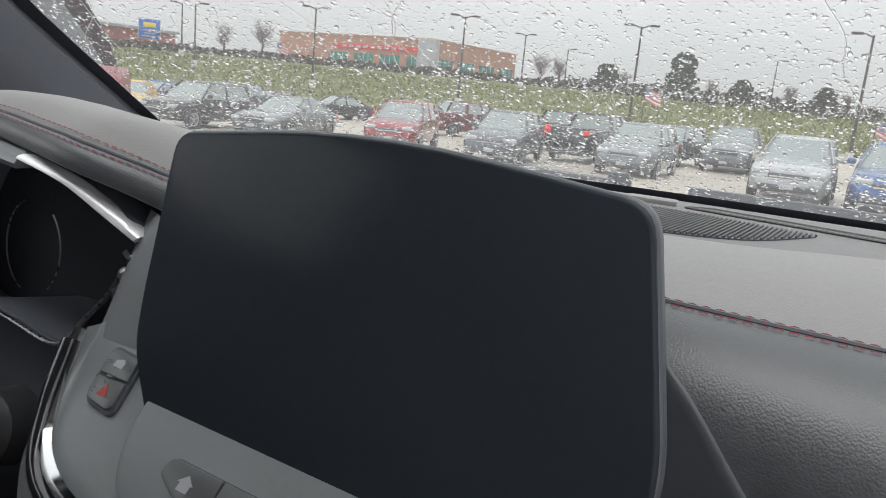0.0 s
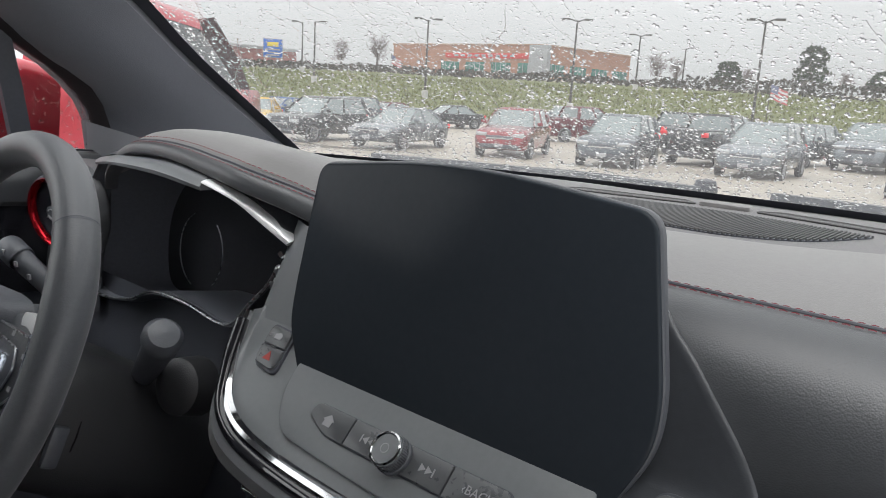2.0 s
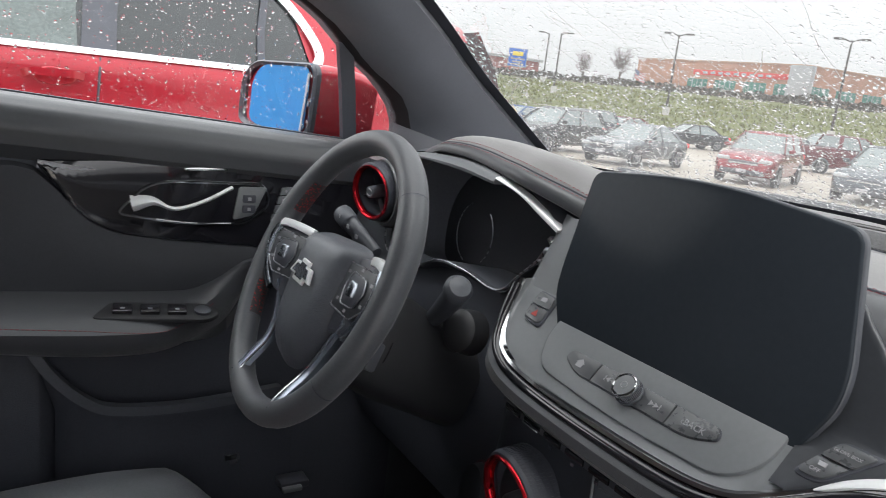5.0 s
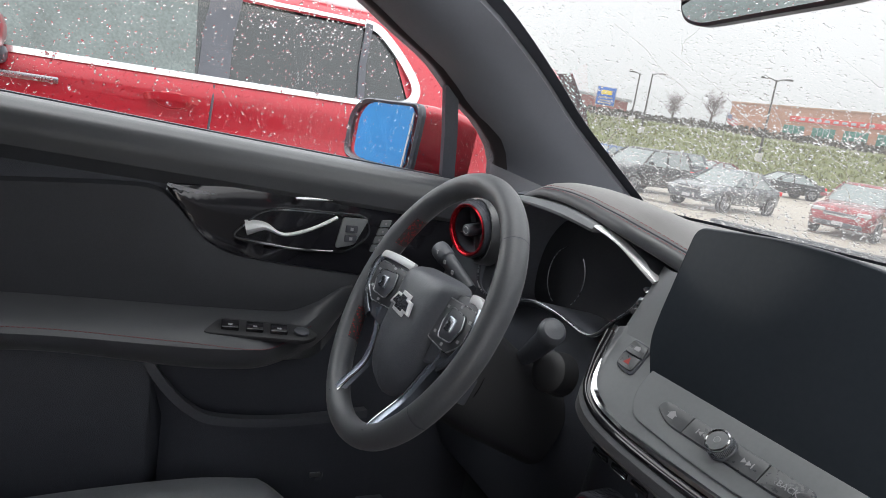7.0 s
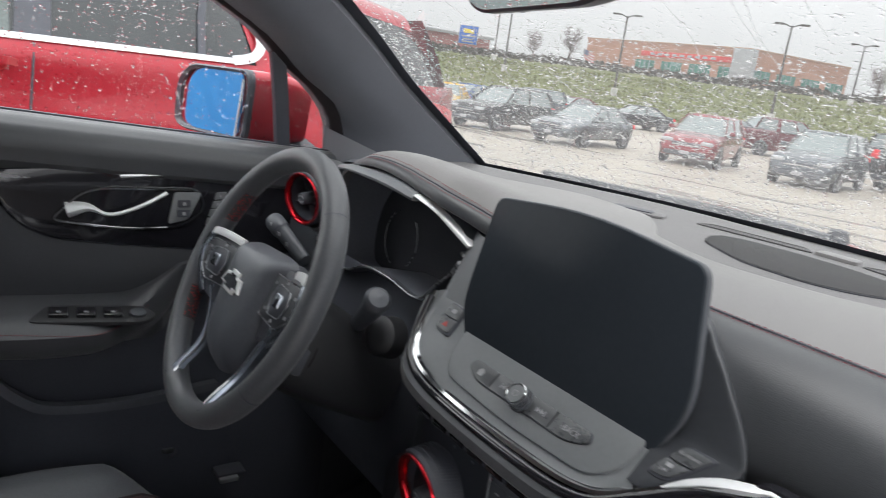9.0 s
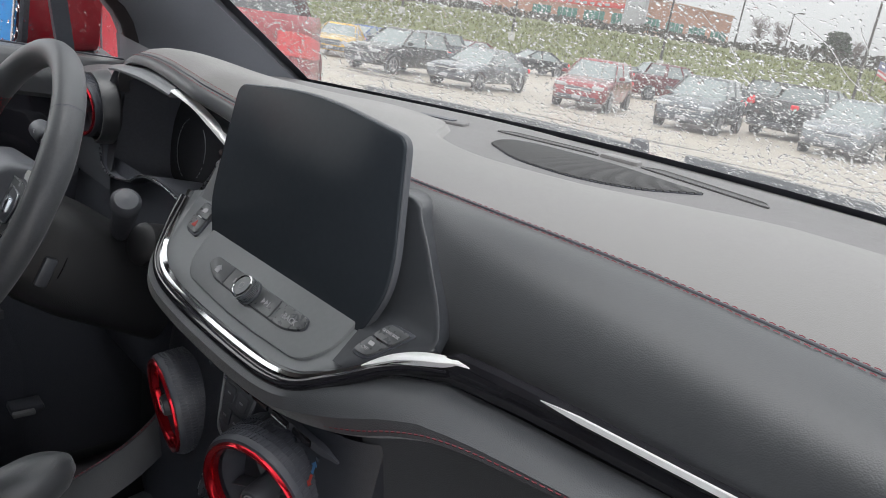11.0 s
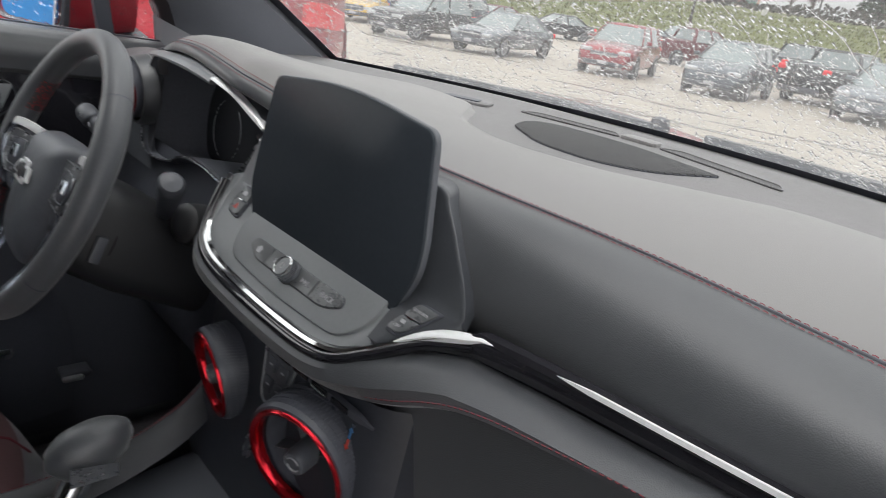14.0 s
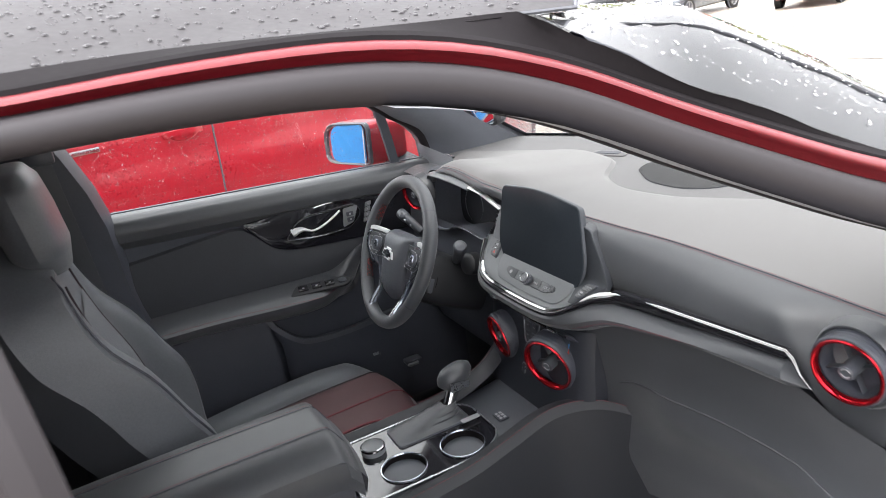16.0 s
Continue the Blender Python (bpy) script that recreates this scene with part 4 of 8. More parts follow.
LEAD = [p + Vector((0, 0, -0.002)) for p in CHROME_PATH[46:64]]
for k, p in enumerate(LEAD + STRIP):
    h = lerp(0.006, 0.0145, ease(k / len(LEAD))) if k < len(LEAD) else lerp(0.0145, 0.008, (k - len(LEAD)) / (len(STRIP) - 1))
    up_ = h * 0.6 if k >= len(LEAD) else lerp(-0.002, 0.0087, ease((k - 10) / (len(LEAD) - 10)))
    rows.append([p + Vector((0, 0.008, up_)), p + Vector((0, -0.002, up_)), p + Vector((0, -0.0055, up_ * 0.5)), p + Vector((0, -0.006, -h * 0.3)), p + Vector((0, -0.005, -h * 0.8)), p + Vector((0, 0.006, -h))])
part("gloss_strip", loft(rows), PIANO, dash, "gloss black strip across the passenger side")
part("chrome_strip", sweep([STRIP[k] + Vector((0, -0.0055, 0.0075)) for k in range(8, len(STRIP))] + [Vector((0.553, 0.026, 1.086)), Vector((0.566, 0.025, 1.066)), Vector((0.580, 0.028, 1.049))], [(-0.003, -0.0022), (0.003, -0.0022), (0.002, 0.003), (-0.0015, 0.003)], scale=lambda t: min(0.65, 0.1 + 6 * t) * (1 - 0.7 * ease((t - 0.88) / 0.12))), SKY_CHROME, dash, "thin bright chrome strip")

# lower dash: glove box side and the driver's knee panel


def lower_right(i, j):
    x = lerp(0.155, 0.76, i)
    k = min(int((x - 0.155) / 0.4 * 40) + 50, 89)
    a = Vector((x, curve(x, [(0.155, -0.02), (0.3, 0.008), (0.55, 0.03), (0.76, 0.03)]), curve(x, [(0.155, 1.004), (0.2, 1.018), (0.245, 1.034), (0.3, 1.042), (0.42, 1.047), (0.56, 1.042), (0.62, 1.02), (0.76, 1.0)])))
    ledge = 0.03 * math.exp(-((j - 0.42) / 0.16) ** 2) * ease((x - 0.2) / 0.15)
    return Vector((x, a.y + 0.05 * j - ledge - 0.035 * ease((j - 0.3) / 0.5), a.z - 0.36 * j))


part("glove_box", surf(lower_right, 40, 24), LEATHER, dash, "black glove box front below the trim strip")
part("glove_box_seam", sweep([lower_right(lerp(0.09, 0.93, k / 40), 0.335) + Vector((0, -0.0006, 0)) for k in range(41)] + [lower_right(0.94, lerp(0.36, 0.95, k / 12)) + Vector((0, -0.0006, 0)) for k in range(13)], round_profile(0.0016, 6)), CARPET, dash, "dark gap round the glove box lid")
part("lower_edge", surf(lambda i, j: lower_right(i, 1.0) + Vector((0, 0.3 * j, -0.02 * j)), 20, 3), PLASTIC_DARK, dash)
part("knee_panel", surf(lambda i, j: Vector((lerp(-0.76, -0.15, i), 0.05 - 0.03 * math.sin(2.2 * j) + 0.07 * j * j, lerp(1.045, 0.68, j))), 24, 14), PLASTIC_LOW, dash, "black panel under the steering column")
part("corner_panel", surf(lambda i, j: Vector((lerp(-0.76, -0.56, i), 0.045 + 0.01 * math.cos(3 * j), lerp(1.16, 1.0, j))), 10, 10), PLASTIC, dash, "dark panel round the driver's vent")
part("corner_fill", surf(lambda i, j: Vector((lerp(-0.79, -0.565, i), 0.13 - 0.01 * j, lerp(1.10, lerp(1.213, 1.197, i), j))), 10, 6), PILLAR, dash, "dark end of the dashboard at the pillar")
part("left_cheek", surf(lambda i, j: Vector((lerp(-0.70, -0.56, i), lerp(0.13, 0.03, j), 1.158 + 0.010 * math.sin(3 * j))), 8, 8), VINYL, dash)

# air outlets

def air_vent(at, yaw, label, pitch=8.0, size=1.0):
    """A round outlet: knurled barrel, red ring, dark bowl, blades and a hub."""
    v = thing("air_vent", at, label, "air vent", "round air vents of the dashboard")
    m = Matrix.Translation(at) @ Euler((radians(90 + pitch), 0, radians(yaw))).to_matrix().to_4x4() @ Matrix.Scale(size, 4)
    part("barrel", lathe([(0.052, -0.05), (0.064, -0.045), (0.0655, -0.004), (0.0635, 0.001), (0.060, 0.002)], m, 48), PLASTIC_DARK, v, "black knurled barrel")
    teeth = []
    for k in range(96):
        for q in range(4):
            teeth.append(box((0.0653, 0, -0.008 - 0.0085 * q), (0.0012, 0.0022, 0.0062), 0, m @ Matrix.Rotation(2 * math.pi * (k + 0.5 * (q % 2)) / 96, 4, "Z")))
    part("knurling", join(*teeth), PLASTIC_DARK, v, smooth=False)["kind"] = "stuff"
    part("ring", lathe([(0.0605, -0.004), (0.0608, 0.003), (0.0595, 0.0055), (0.0568, 0.005), (0.0546, 0.003), (0.0532, -0.001), (0.0524, -0.006)], m, 56), RED_RING, v, "glossy red ring")
    part("bowl", lathe([(0.0517, -0.010), (0.047, -0.042), (0.03, -0.055), (0.0, -0.056)], m, 40), PLASTIC_DARK, v, "dark bowl")
    part("hub", lathe([(0.0145, -0.034), (0.0138, 0.0), (0.0125, 0.004), (0.0105, 0.005), (0.0095, 0.0035), (0.0, 0.0035)], m, 28), PLASTIC, v, "black turning hub")
    for a in (20, 200):
        arc = [m @ Vector((0.0078 * math.cos(radians(a + 10 * q)), 0.0078 * math.sin(radians(a + 10 * q)), 0.0045)) for q in range(14)]
        part("hub_mark", sweep(arc, round_profile(0.0007, 6), (0, 1, 0)), PRINT, v, "pale turning arrow on the hub")
    for k in range(4):
        part("blade", box((0.033, 0, -0.022), (0.032, 0.0013, 0.014), 0.0005, m @ Matrix.Rotation(radians(20 + 90 * k), 4, "Z")), PLASTIC, v)
    return v


air_vent((-0.592, 0.002, 1.117), 14, "round air vent with glossy red ring beside the driver's door", 6, 0.68)
air_vent((0.647, 0.002, 1.115), 6, "round air vent with glossy red ring at the passenger's end", 6, 0.74)
air_vent((-0.090, -0.068, 0.909), -7, "round red-ringed air vent in the centre stack, driver's half", 10, 0.78)
air_vent((0.093, -0.071, 0.917), 16, "round red-ringed air vent in the centre stack beside the glove box", 10, 0.9)
# the vents' sockets in the dash
for x, y, z, k in ((-0.592, 0.02, 1.117, 0.7), (0.646, 0.018, 1.116, 0.76)):
    part("vent_socket", lathe([(0.078, -0.03), (0.075, -0.006), (0.071, 0.001), (0.0665, 0.0), (0.062, -0.04)], Matrix.Translation((x, y, z)) @ Euler((radians(92), 0, 0)).to_matrix().to_4x4() @ Matrix.Scale(k, 4), 40), VINYL, dash, "rounded socket round a vent")

# ---- centre stack below the display ----
stack = thing("centre_stack", (0, -0.03, 0.8), "black centre stack with climate buttons and charging sockets", "centre stack")


def stack_face(i, j):
    x = lerp(-0.165, 0.175, i)
    z = lerp(0.996, 0.79, j)
    y = curve(j, [(0.0, -0.042), (0.16, -0.047), (0.4, -0.053), (0.6, -0.056), (1.0, -0.074)]) + 0.03 * (abs(x) / 0.175) ** 8
    return Vector((x, y, z))


part("panel", surf(stack_face, 30, 20), STACK, stack, "black panel")
part("cheek", surf(lambda i, j: stack_face(1.0, i) + Vector((0.012 * j, 0.14 * j, -0.02 * j)), 16, 8), STACK, stack)
part("cheek", surf(lambda i, j: stack_face(0.0, i) + Vector((-0.012 * j, 0.14 * j, -0.02 * j)), 16, 8), STACK, stack)
slot_path = [Vector((lerp(-0.146, 0.164, k / 40), -0.046 - 0.003 * math.sin(math.pi * k / 40), 0.986 - 0.001 * math.sin(math.pi * k / 40))) for k in range(41)]
part("climate_bed", sweep(slot_path, [(-0.003, -0.0034), (0.003, -0.0034), (0.003, 0.0034), (-0.003, 0.0034)], scale=lambda t: 1 - 0.7 * ease((t - 0.93) / 0.07)), PLASTIC_DARK, stack, "dark bed of the climate keys")
for k in range(9):
    key = part("climate_key", sweep([p + Vector((0, -0.003, 0)) for p in slot_path[1 + 4 * k:5 + 4 * k]], [(-0.0022, -0.0027), (0.0015, -0.0027), (0.0022, 0.0), (0.0015, 0.0027), (-0.0022, 0.0027)]), PIANO, stack, "slim gloss black climate key")
    if k in (0, 1, 7):
        part("chrome_line", sweep([q + Vector((0, -0.0052, -0.0022)) for q in slot_path[1 + 4 * k:5 + 4 * k]], round_profile(0.0008, 6)), CHROME, key, "thin chrome line")
for k in (10, 14, 18, 29, 33, 37):
    part("key_mark", box(slot_path[k] + Vector((0, -0.0012, -0.0095)), (0.004, 0.0008, 0.003)), DARK_CHROME, stack)
m = face((0.016, -0.052, 0.955), (1, 0, 0), (0, 0.2, 1)) @ Matrix.Scale(0.92, 4)
pod = part("button_pod", plate(rounded([(-0.030, 0.026), (0.030, 0.026), (0.018, -0.03), (-0.018, -0.03)], 0.012), 0.01, m, 0.002), PLASTIC, stack, "dark trapezoid button pod with a pale rim")
part("pod_rim", sweep([m @ Vector((p[0] * 1.03, p[1] * 1.03, 0.0005)) for p in rounded([(-0.030, 0.026), (-0.018, -0.03), (0.018, -0.03), (0.030, 0.026)], [0.004, 0.012, 0.012, 0.004])], round_profile(0.0013, 6), (0, 1, 0)), PLASTIC_GREY, pod, "pale grey rim")
for x, y in ((-0.012, 0.012), (0.012, 0.012), (-0.010, -0.010), (0.010, -0.010)):
    part("button", plate(rounded([(x - 0.009, y - 0.008), (x + 0.009, y - 0.008), (x + 0.009, y + 0.008), (x - 0.009, y + 0.008)], 0.003), 0.002, m @ Matrix.Translation((0, 0, 0.002)), 0.0006), PLASTIC, pod)
    part("button_mark", box((x, y, 0.0023), (0.006, 0.0016, 0.0004), 0, m), PRINT, pod)
for at, kind in (((-0.008, -0.0565, 0.889), "c"), ((-0.018, -0.0595, 0.860), "a")):
    m, dx = face(at, (1, 0, 0), (0.3, 0.25, 1)), 0.0
    w, h = (0.004, 0.010) if kind == "c" else (0.006, 0.013)
    sock = part("charging_socket", plate(rounded([(dx - w, -h), (dx + w, -h), (dx + w, h), (dx - w, h)], w * 0.9), 0.003, m @ Matrix.Translation((0, 0, 0.001)), 0.0008), SATIN, stack, "small silver-edged charging socket")
    part("opening", plate(rounded([(dx - w * 0.6, -h * 0.8), (dx + w * 0.6, -h * 0.8), (dx + w * 0.6, h * 0.8), (dx - w * 0.6, h * 0.8)], w * 0.5), 0.001, m @ Matrix.Translation((0, 0, 0.0015))), PLASTIC_DARK, sock)
m = face((0.140, -0.0515, 0.964), (1, 0.1, 0), (-0.35, 0.2, 1)) @ Matrix.Scale(0.62, 4)
for sgn, mt in ((1, PRINT_BLUE), (-1, PRINT_RED)):
    part("temperature_arrow", plate([(-0.002, 0.001 * sgn), (0.002, 0.001 * sgn), (0.002, 0.011 * sgn), (0.005, 0.011 * sgn), (0.0, 0.017 * sgn), (-0.005, 0.011 * sgn), (-0.002, 0.011 * sgn)], 0.0008, m), mt, stack, "printed arrow", smooth=False)

# ---- display and its surround ----
display = thing("touch_display", (0, 0.02, 1.07), "switched-off black touch display standing on the dashboard", "display")
TILT8 = (0, math.sin(radians(8)), math.cos(radians(8)))
dm = face((0, 0.008, 1.222), (1, 0, 0), TILT8)
OUT = rounded([(-0.1275, -0.001), (0.0, 0.0125), (0.1285, -0.001), (0.1475, -0.092), (0.1465, -0.118), (0.127, -0.158), (-0.122, -0.158), (-0.1395, -0.122), (-0.1385, -0.095)], [0.012, 0.12, 0.012, 0.03, 0.02, 0.01, 0.01, 0.02, 0.03])
part("housing", plate([(x * 1.008, y * 1.006 + 0.0008) for x, y in OUT], 0.0055, dm @ Matrix.Translation((0, 0, -0.0012)), 0.002, 3), PLASTIC, display, "thin satin grey rim")
part("screen", plate(OUT, 0.005, dm @ Matrix.Translation((0, 0, 0.0008)), 0.0022, 3), SCREEN, display, "black glass screen")
part("back_cover", plate([(x * 0.74, y * 0.8 - 0.012) for x, y in OUT], 0.03, dm @ Matrix.Translation((0, 0, -0.0095))), PLASTIC, display, "black back cover")

surround = thing("display_surround", (0, -0.02, 1.05), "grey satin plastic surround with buttons below the display", "control panel")


PANEL_M = face((0.0, -0.0275, 1.0585), (1, 0, 0), (0, 0.70, 0.72))
PANEL_INV = PANEL_M.inverted()


def shelf(i, j):
    """The sloping panel between the display's foot and the chrome."""
    c = PANEL_INV @ CHROME_PATH[min(int(round(i * 56)), 56)]
    v = lerp(0.088, c.y + 0.003, j)
    sink = (c.z - 0.0005) * (1 - ease((v - c.y) / 0.012))
    return PANEL_M @ Vector((lerp(lerp(-0.192, 0.135, i), c.x, ease(j * 1.7)), v, sink - 0.001))


part("panel", surf(shelf, 56, 24), PLASTIC_GREY, surround, "satin grey panel")
part("inner_tray", plate(rounded([(-0.124, 0.045), (-0.121, 0.0), (-0.103, -0.027), (0.0, -0.033), (0.100, -0.028), (0.122, -0.004), (0.124, 0.045)], [0.004, 0.02, 0.02, 0.08, 0.02, 0.02, 0.004]), 0.004, PANEL_M @ Matrix.Translation((0, 0, 0.0022)), 0.002), PLASTIC_GREY, surround, "raised grey ledge")
rows = []
for k in range(13):
    t = k / 12
    rows.append([Vector((lerp(-0.205, -0.20, t), lerp(0.01, 0.045, t), lerp(1.085, 1.165, t))), Vector((lerp(-0.19, -0.17, t), lerp(0.004, 0.03, t), lerp(1.088, 1.166, t))), Vector((lerp(-0.13, -0.12, t), lerp(0.006, 0.03, t), lerp(1.092, 1.172, t)))])
part("left_web", loft(rows), PLASTIC_GREY, surround, "grey web between instruments and display")
# the fin beside the display runs down into the panel round the glove-box switches
FIN = resample(spline([(0.110, 0, 1.1725), (0.121, 0, 1.1725), (0.132, 0, 1.171), (0.1405, 0, 1.1665), (0.1465, 0, 1.1585), (0.1525, 0, 1.153), (0.161, 0, 1.143), (0.171, 0, 1.1285), (0.181, 0, 1.114), (0.188, 0, 1.102), (0.1935, 0, 1.0895)], 6), 40)
rows = []
for k in range(33):
    t = k / 32
    if t < 0.6:
        c = FIN[int(round(t / 0.6 * (len(FIN) - 1)))]
        c = Vector((c.x - 0.009 + 0.013 * ease((1.165 - c.z) / 0.075), 0.001 + (c.z - 1.089) * 0.34, c.z))
        y, z = c.y, min(c.z, 1.168)
        rows.append([Vector((0.100, y, z)), Vector((lerp(0.100, c.x, 0.5), y + 0.001, lerp(z, c.z, 0.5))), c - Vector((0.004, 0, 0.002)), c - Vector((0.001, -0.0004, 0)), c + Vector((0.0, 0.002, 0.0006)), c + Vector((-0.003, 0.008, 0.0)), c + Vector((-0.022, 0.04, -0.004))])
    else:
        v = lerp(0.0420, -0.0110, (t - 0.6) / 0.4)
        u = lerp(0.180, 0.1995, (v - 0.0219) / 0.0206) if v > 0.0219 else lerp(0.142, 0.180, (v + 0.0106) / 0.0325)
        rows.append([PANEL_M @ Vector(q) for q in ((0.128, v, 0.0003), (lerp(0.128, u, 0.5), v, 0.0003), (u - 0.005, v, 0.0002), (u - 0.002, v, -0.0008), (u, v, -0.003), (u + 0.001, v, -0.006), (u + 0.001, v, -0.012))])
part("right_fin", loft(rows), FIN_BLACK, surround, "dark satin fin that runs into the switch panel", angle=50)

# the long media bar with its four keys and the knob
bm_m = PANEL_M @ Matrix.Translation((0.0, -0.0056, 0.0020))
cuts = [(-0.083, -0.0435), (-0.0425, -0.0005), (0.0005, 0.040), (0.041, 0.084)]
names = ["home_key", "back_track_key", "forward_track_key", "return_key"]
part("media_bar", plate(rounded([(-0.085, 0.0), (-0.081, 0.0102), (0.082, 0.0102), (0.086, 0.0), (0.064, -0.0105), (-0.063, -0.0105)], [0.006, 0.006, 0.006, 0.006, 0.02, 0.02]), 0.004, bm_m @ Matrix.Translation((0, 0, 0.0006)), 0.001), PLASTIC_DARK, surround, "black key bed")
for (a, b), nm in zip(cuts, names):
    if a < -0.05:
        shape = rounded([(a, 0.0), (a + 0.003, 0.0092), (b, 0.0092), (b, -0.0092), (a + 0.02, -0.0092)], [0.005, 0.005, 0.0008, 0.0008, 0.016])
    elif b > 0.05:
        shape = rounded([(a, -0.0092), (a, 0.0092), (b - 0.003, 0.0092), (b, 0.0), (b - 0.02, -0.0092)], [0.0008, 0.0008, 0.005, 0.005, 0.016])
    else:
        shape = rounded([(a, -0.0092), (b, -0.0092), (b, 0.0092), (a, 0.0092)], 0.0008)
    key = part(nm, plate(shape, 0.004, bm_m @ Matrix.Translation((0, 0, 0.0026)), 0.0012), KEY_GREY, surround, "grey key")
    mm = bm_m @ Matrix.Translation(((a + b) / 2, 0, 0.0029))
    if nm == "return_key":
        letters("‹BACK", 0.0075, mm, PRINT, key)
    elif nm == "home_key":
        part("symbol", plate([(-0.0036, -0.0036), (0.0036, -0.0036), (0.0036, 0.0004), (0.0054, 0.0004), (0, 0.0046), (-0.0054, 0.0004), (-0.0036, 0.0004)], 0.0003, mm), PRINT, key, smooth=False)
    else:
        d = 1 if nm == "forward_track_key" else -1
        off = 0.003 * d
        for q in (-0.004, 0.001):
            part("symbol", plate([(d * q + off, -0.0026), (d * (q + 0.0045) + off, 0), (d * q + off, 0.0026)], 0.0003, mm), PRINT, key, smooth=False)
        part("symbol", plate([(d * 0.006 + off, -0.0026), (d * 0.007 + off, -0.0026), (d * 0.007 + off, 0.0026), (d * 0.006 + off, 0.0026)], 0.0003, mm), PRINT, key, smooth=False)
km = bm_m @ Matrix.Translation((-0.001, -0.001, 0.002)) @ Matrix.Scale(0.74, 4)
knob = part("power_knob", lathe([(0.0165, 0.0), (0.0165, 0.004), (0.0152, 0.005), (0.0152, 0.014), (0.0145, 0.0155)], km, 40), PLASTIC, surround, "knurled black volume knob")
part("chrome_cap", lathe([(0.0148, 0.0145), (0.0147, 0.0172), (0.0132, 0.0180), (0.0122, 0.0172)], km, 40), CHROME, knob, "chrome rim")
part("face", lathe([(0.0124, 0.0168), (0.009, 0.0173), (0.0, 0.0174)], km, 30), PLASTIC_GREY, knob)
part("power_mark", lathe([(0.0042, 0.0174), (0.0042, 0.0178), (0.0035, 0.0178), (0.0035, 0.0174)], km, 20), PRINT, knob)
grip = []
for k in range(48):
    grip.append(box((0.0153, 0, 0.0095), (0.0008, 0.0011, 0.0085), 0, km @ Matrix.Rotation(2 * math.pi * k / 48, 4, "Z")))
part("knurling", join(*grip), SATIN, knob, smooth=False)["kind"] = "stuff"

# hazard switch pair and the glove-box switch pair
def swell(poly, k):
    cx, cy = sum(p[0] for p in poly) / len(poly), sum(p[1] for p in poly) / len(poly)
    return [(cx + (x - cx) * k, cy + (y - cy) * k) for x, y in poly]


def switch_pair(outline, radii, upper, lower, upper_radii, lower_radii, names, tick):
    """Two rocker keys in one dark bed; returns both keys."""
    part("switch_frame", plate(rounded(swell(outline, 1.1), radii), 0.012, PANEL_M @ Matrix.Translation((0, 0, 0.0014)), 0.0008), PLASTIC_DARK, surround, "dark bed of two switches")
    keys = [part(nm, plate(rounded(shape, rr), 0.006, PANEL_M @ Matrix.Translation((0, 0, 0.0034)), 0.0014), KEY_GREY, surround, "grey rocker switch") for nm, shape, rr in zip(names, (upper, lower), (upper_radii, lower_radii))]
    part("chrome_tick", box((tick[0], tick[1], 0.0032), (0.0075, 0.0012, 0.002), 0, PANEL_M @ Matrix.Translation((tick[0], tick[1], 0)) @ Matrix.Rotation(tick[2], 4, "Z") @ Matrix.Translation((-tick[0], -tick[1], 0))), CHROME, surround)
    return keys


stop, hazard = switch_pair([(-0.171, 0.0425), (-0.1445, 0.041), (-0.140, 0.0075), (-0.1665, 0.0105)], [0.006, 0.006, 0.008, 0.008],
    [(-0.170, 0.042), (-0.145, 0.0405), (-0.1428, 0.0268), (-0.1685, 0.0268)], [(-0.1683, 0.0252), (-0.1426, 0.0252), (-0.1408, 0.0085), (-0.166, 0.0112)],
    [0.005, 0.005, 0.001, 0.001], [0.001, 0.001, 0.007, 0.007], ("start_stop_switch", "hazard_switch"), (-0.1555, 0.026, 0.0))
sm = PANEL_M @ Matrix.Translation((0, 0, 0.0037))
part("symbol", plate([(-0.1605, 0.032), (-0.1525, 0.032), (-0.1525, 0.0355), (-0.155, 0.0375), (-0.1605, 0.036)], 0.0003, sm), PRINT, stop, smooth=False)
part("symbol", plate([(-0.1585, 0.0145), (-0.1495, 0.0145), (-0.154, 0.022)], 0.0003, sm), PRINT_RED, hazard, "red warning triangle", smooth=False)
glove, grip_ = switch_pair([(0.1372, 0.004), (0.1527, 0.0362), (0.179, 0.0368), (0.1555, 0.0045)], [0.007, 0.006, 0.005, 0.008],
    [(0.1459, 0.0216), (0.1530, 0.0355), (0.1775, 0.036), (0.1672, 0.0217)], [(0.1385, 0.0048), (0.1452, 0.0199), (0.1662, 0.0203), (0.1552, 0.0055)],
    [0.001, 0.005, 0.004, 0.001], [0.006, 0.001, 0.001, 0.007], ("glove_box_switch", "stability_switch"), (0.1562, 0.0208, 0.02))
letters("GLOVE BOX", 0.0034, sm @ Matrix.Translation((0.1605, 0.0292, 0)), PRINT, glove)
part("symbol", box((0.1515, 0.0158, 0), (0.0055, 0.0032, 0.0004), 0, sm), PRINT, grip_)
letters("OFF", 0.004, sm @ Matrix.Translation((0.149, 0.0102, 0)), PRINT, grip_)

# ---- instrument cluster ----
cluster = thing("instrument_cluster", (-0.4, 0.08, 1.0), "unlit instrument cluster in a deep dark binnacle with chrome edging", "instrument cluster")
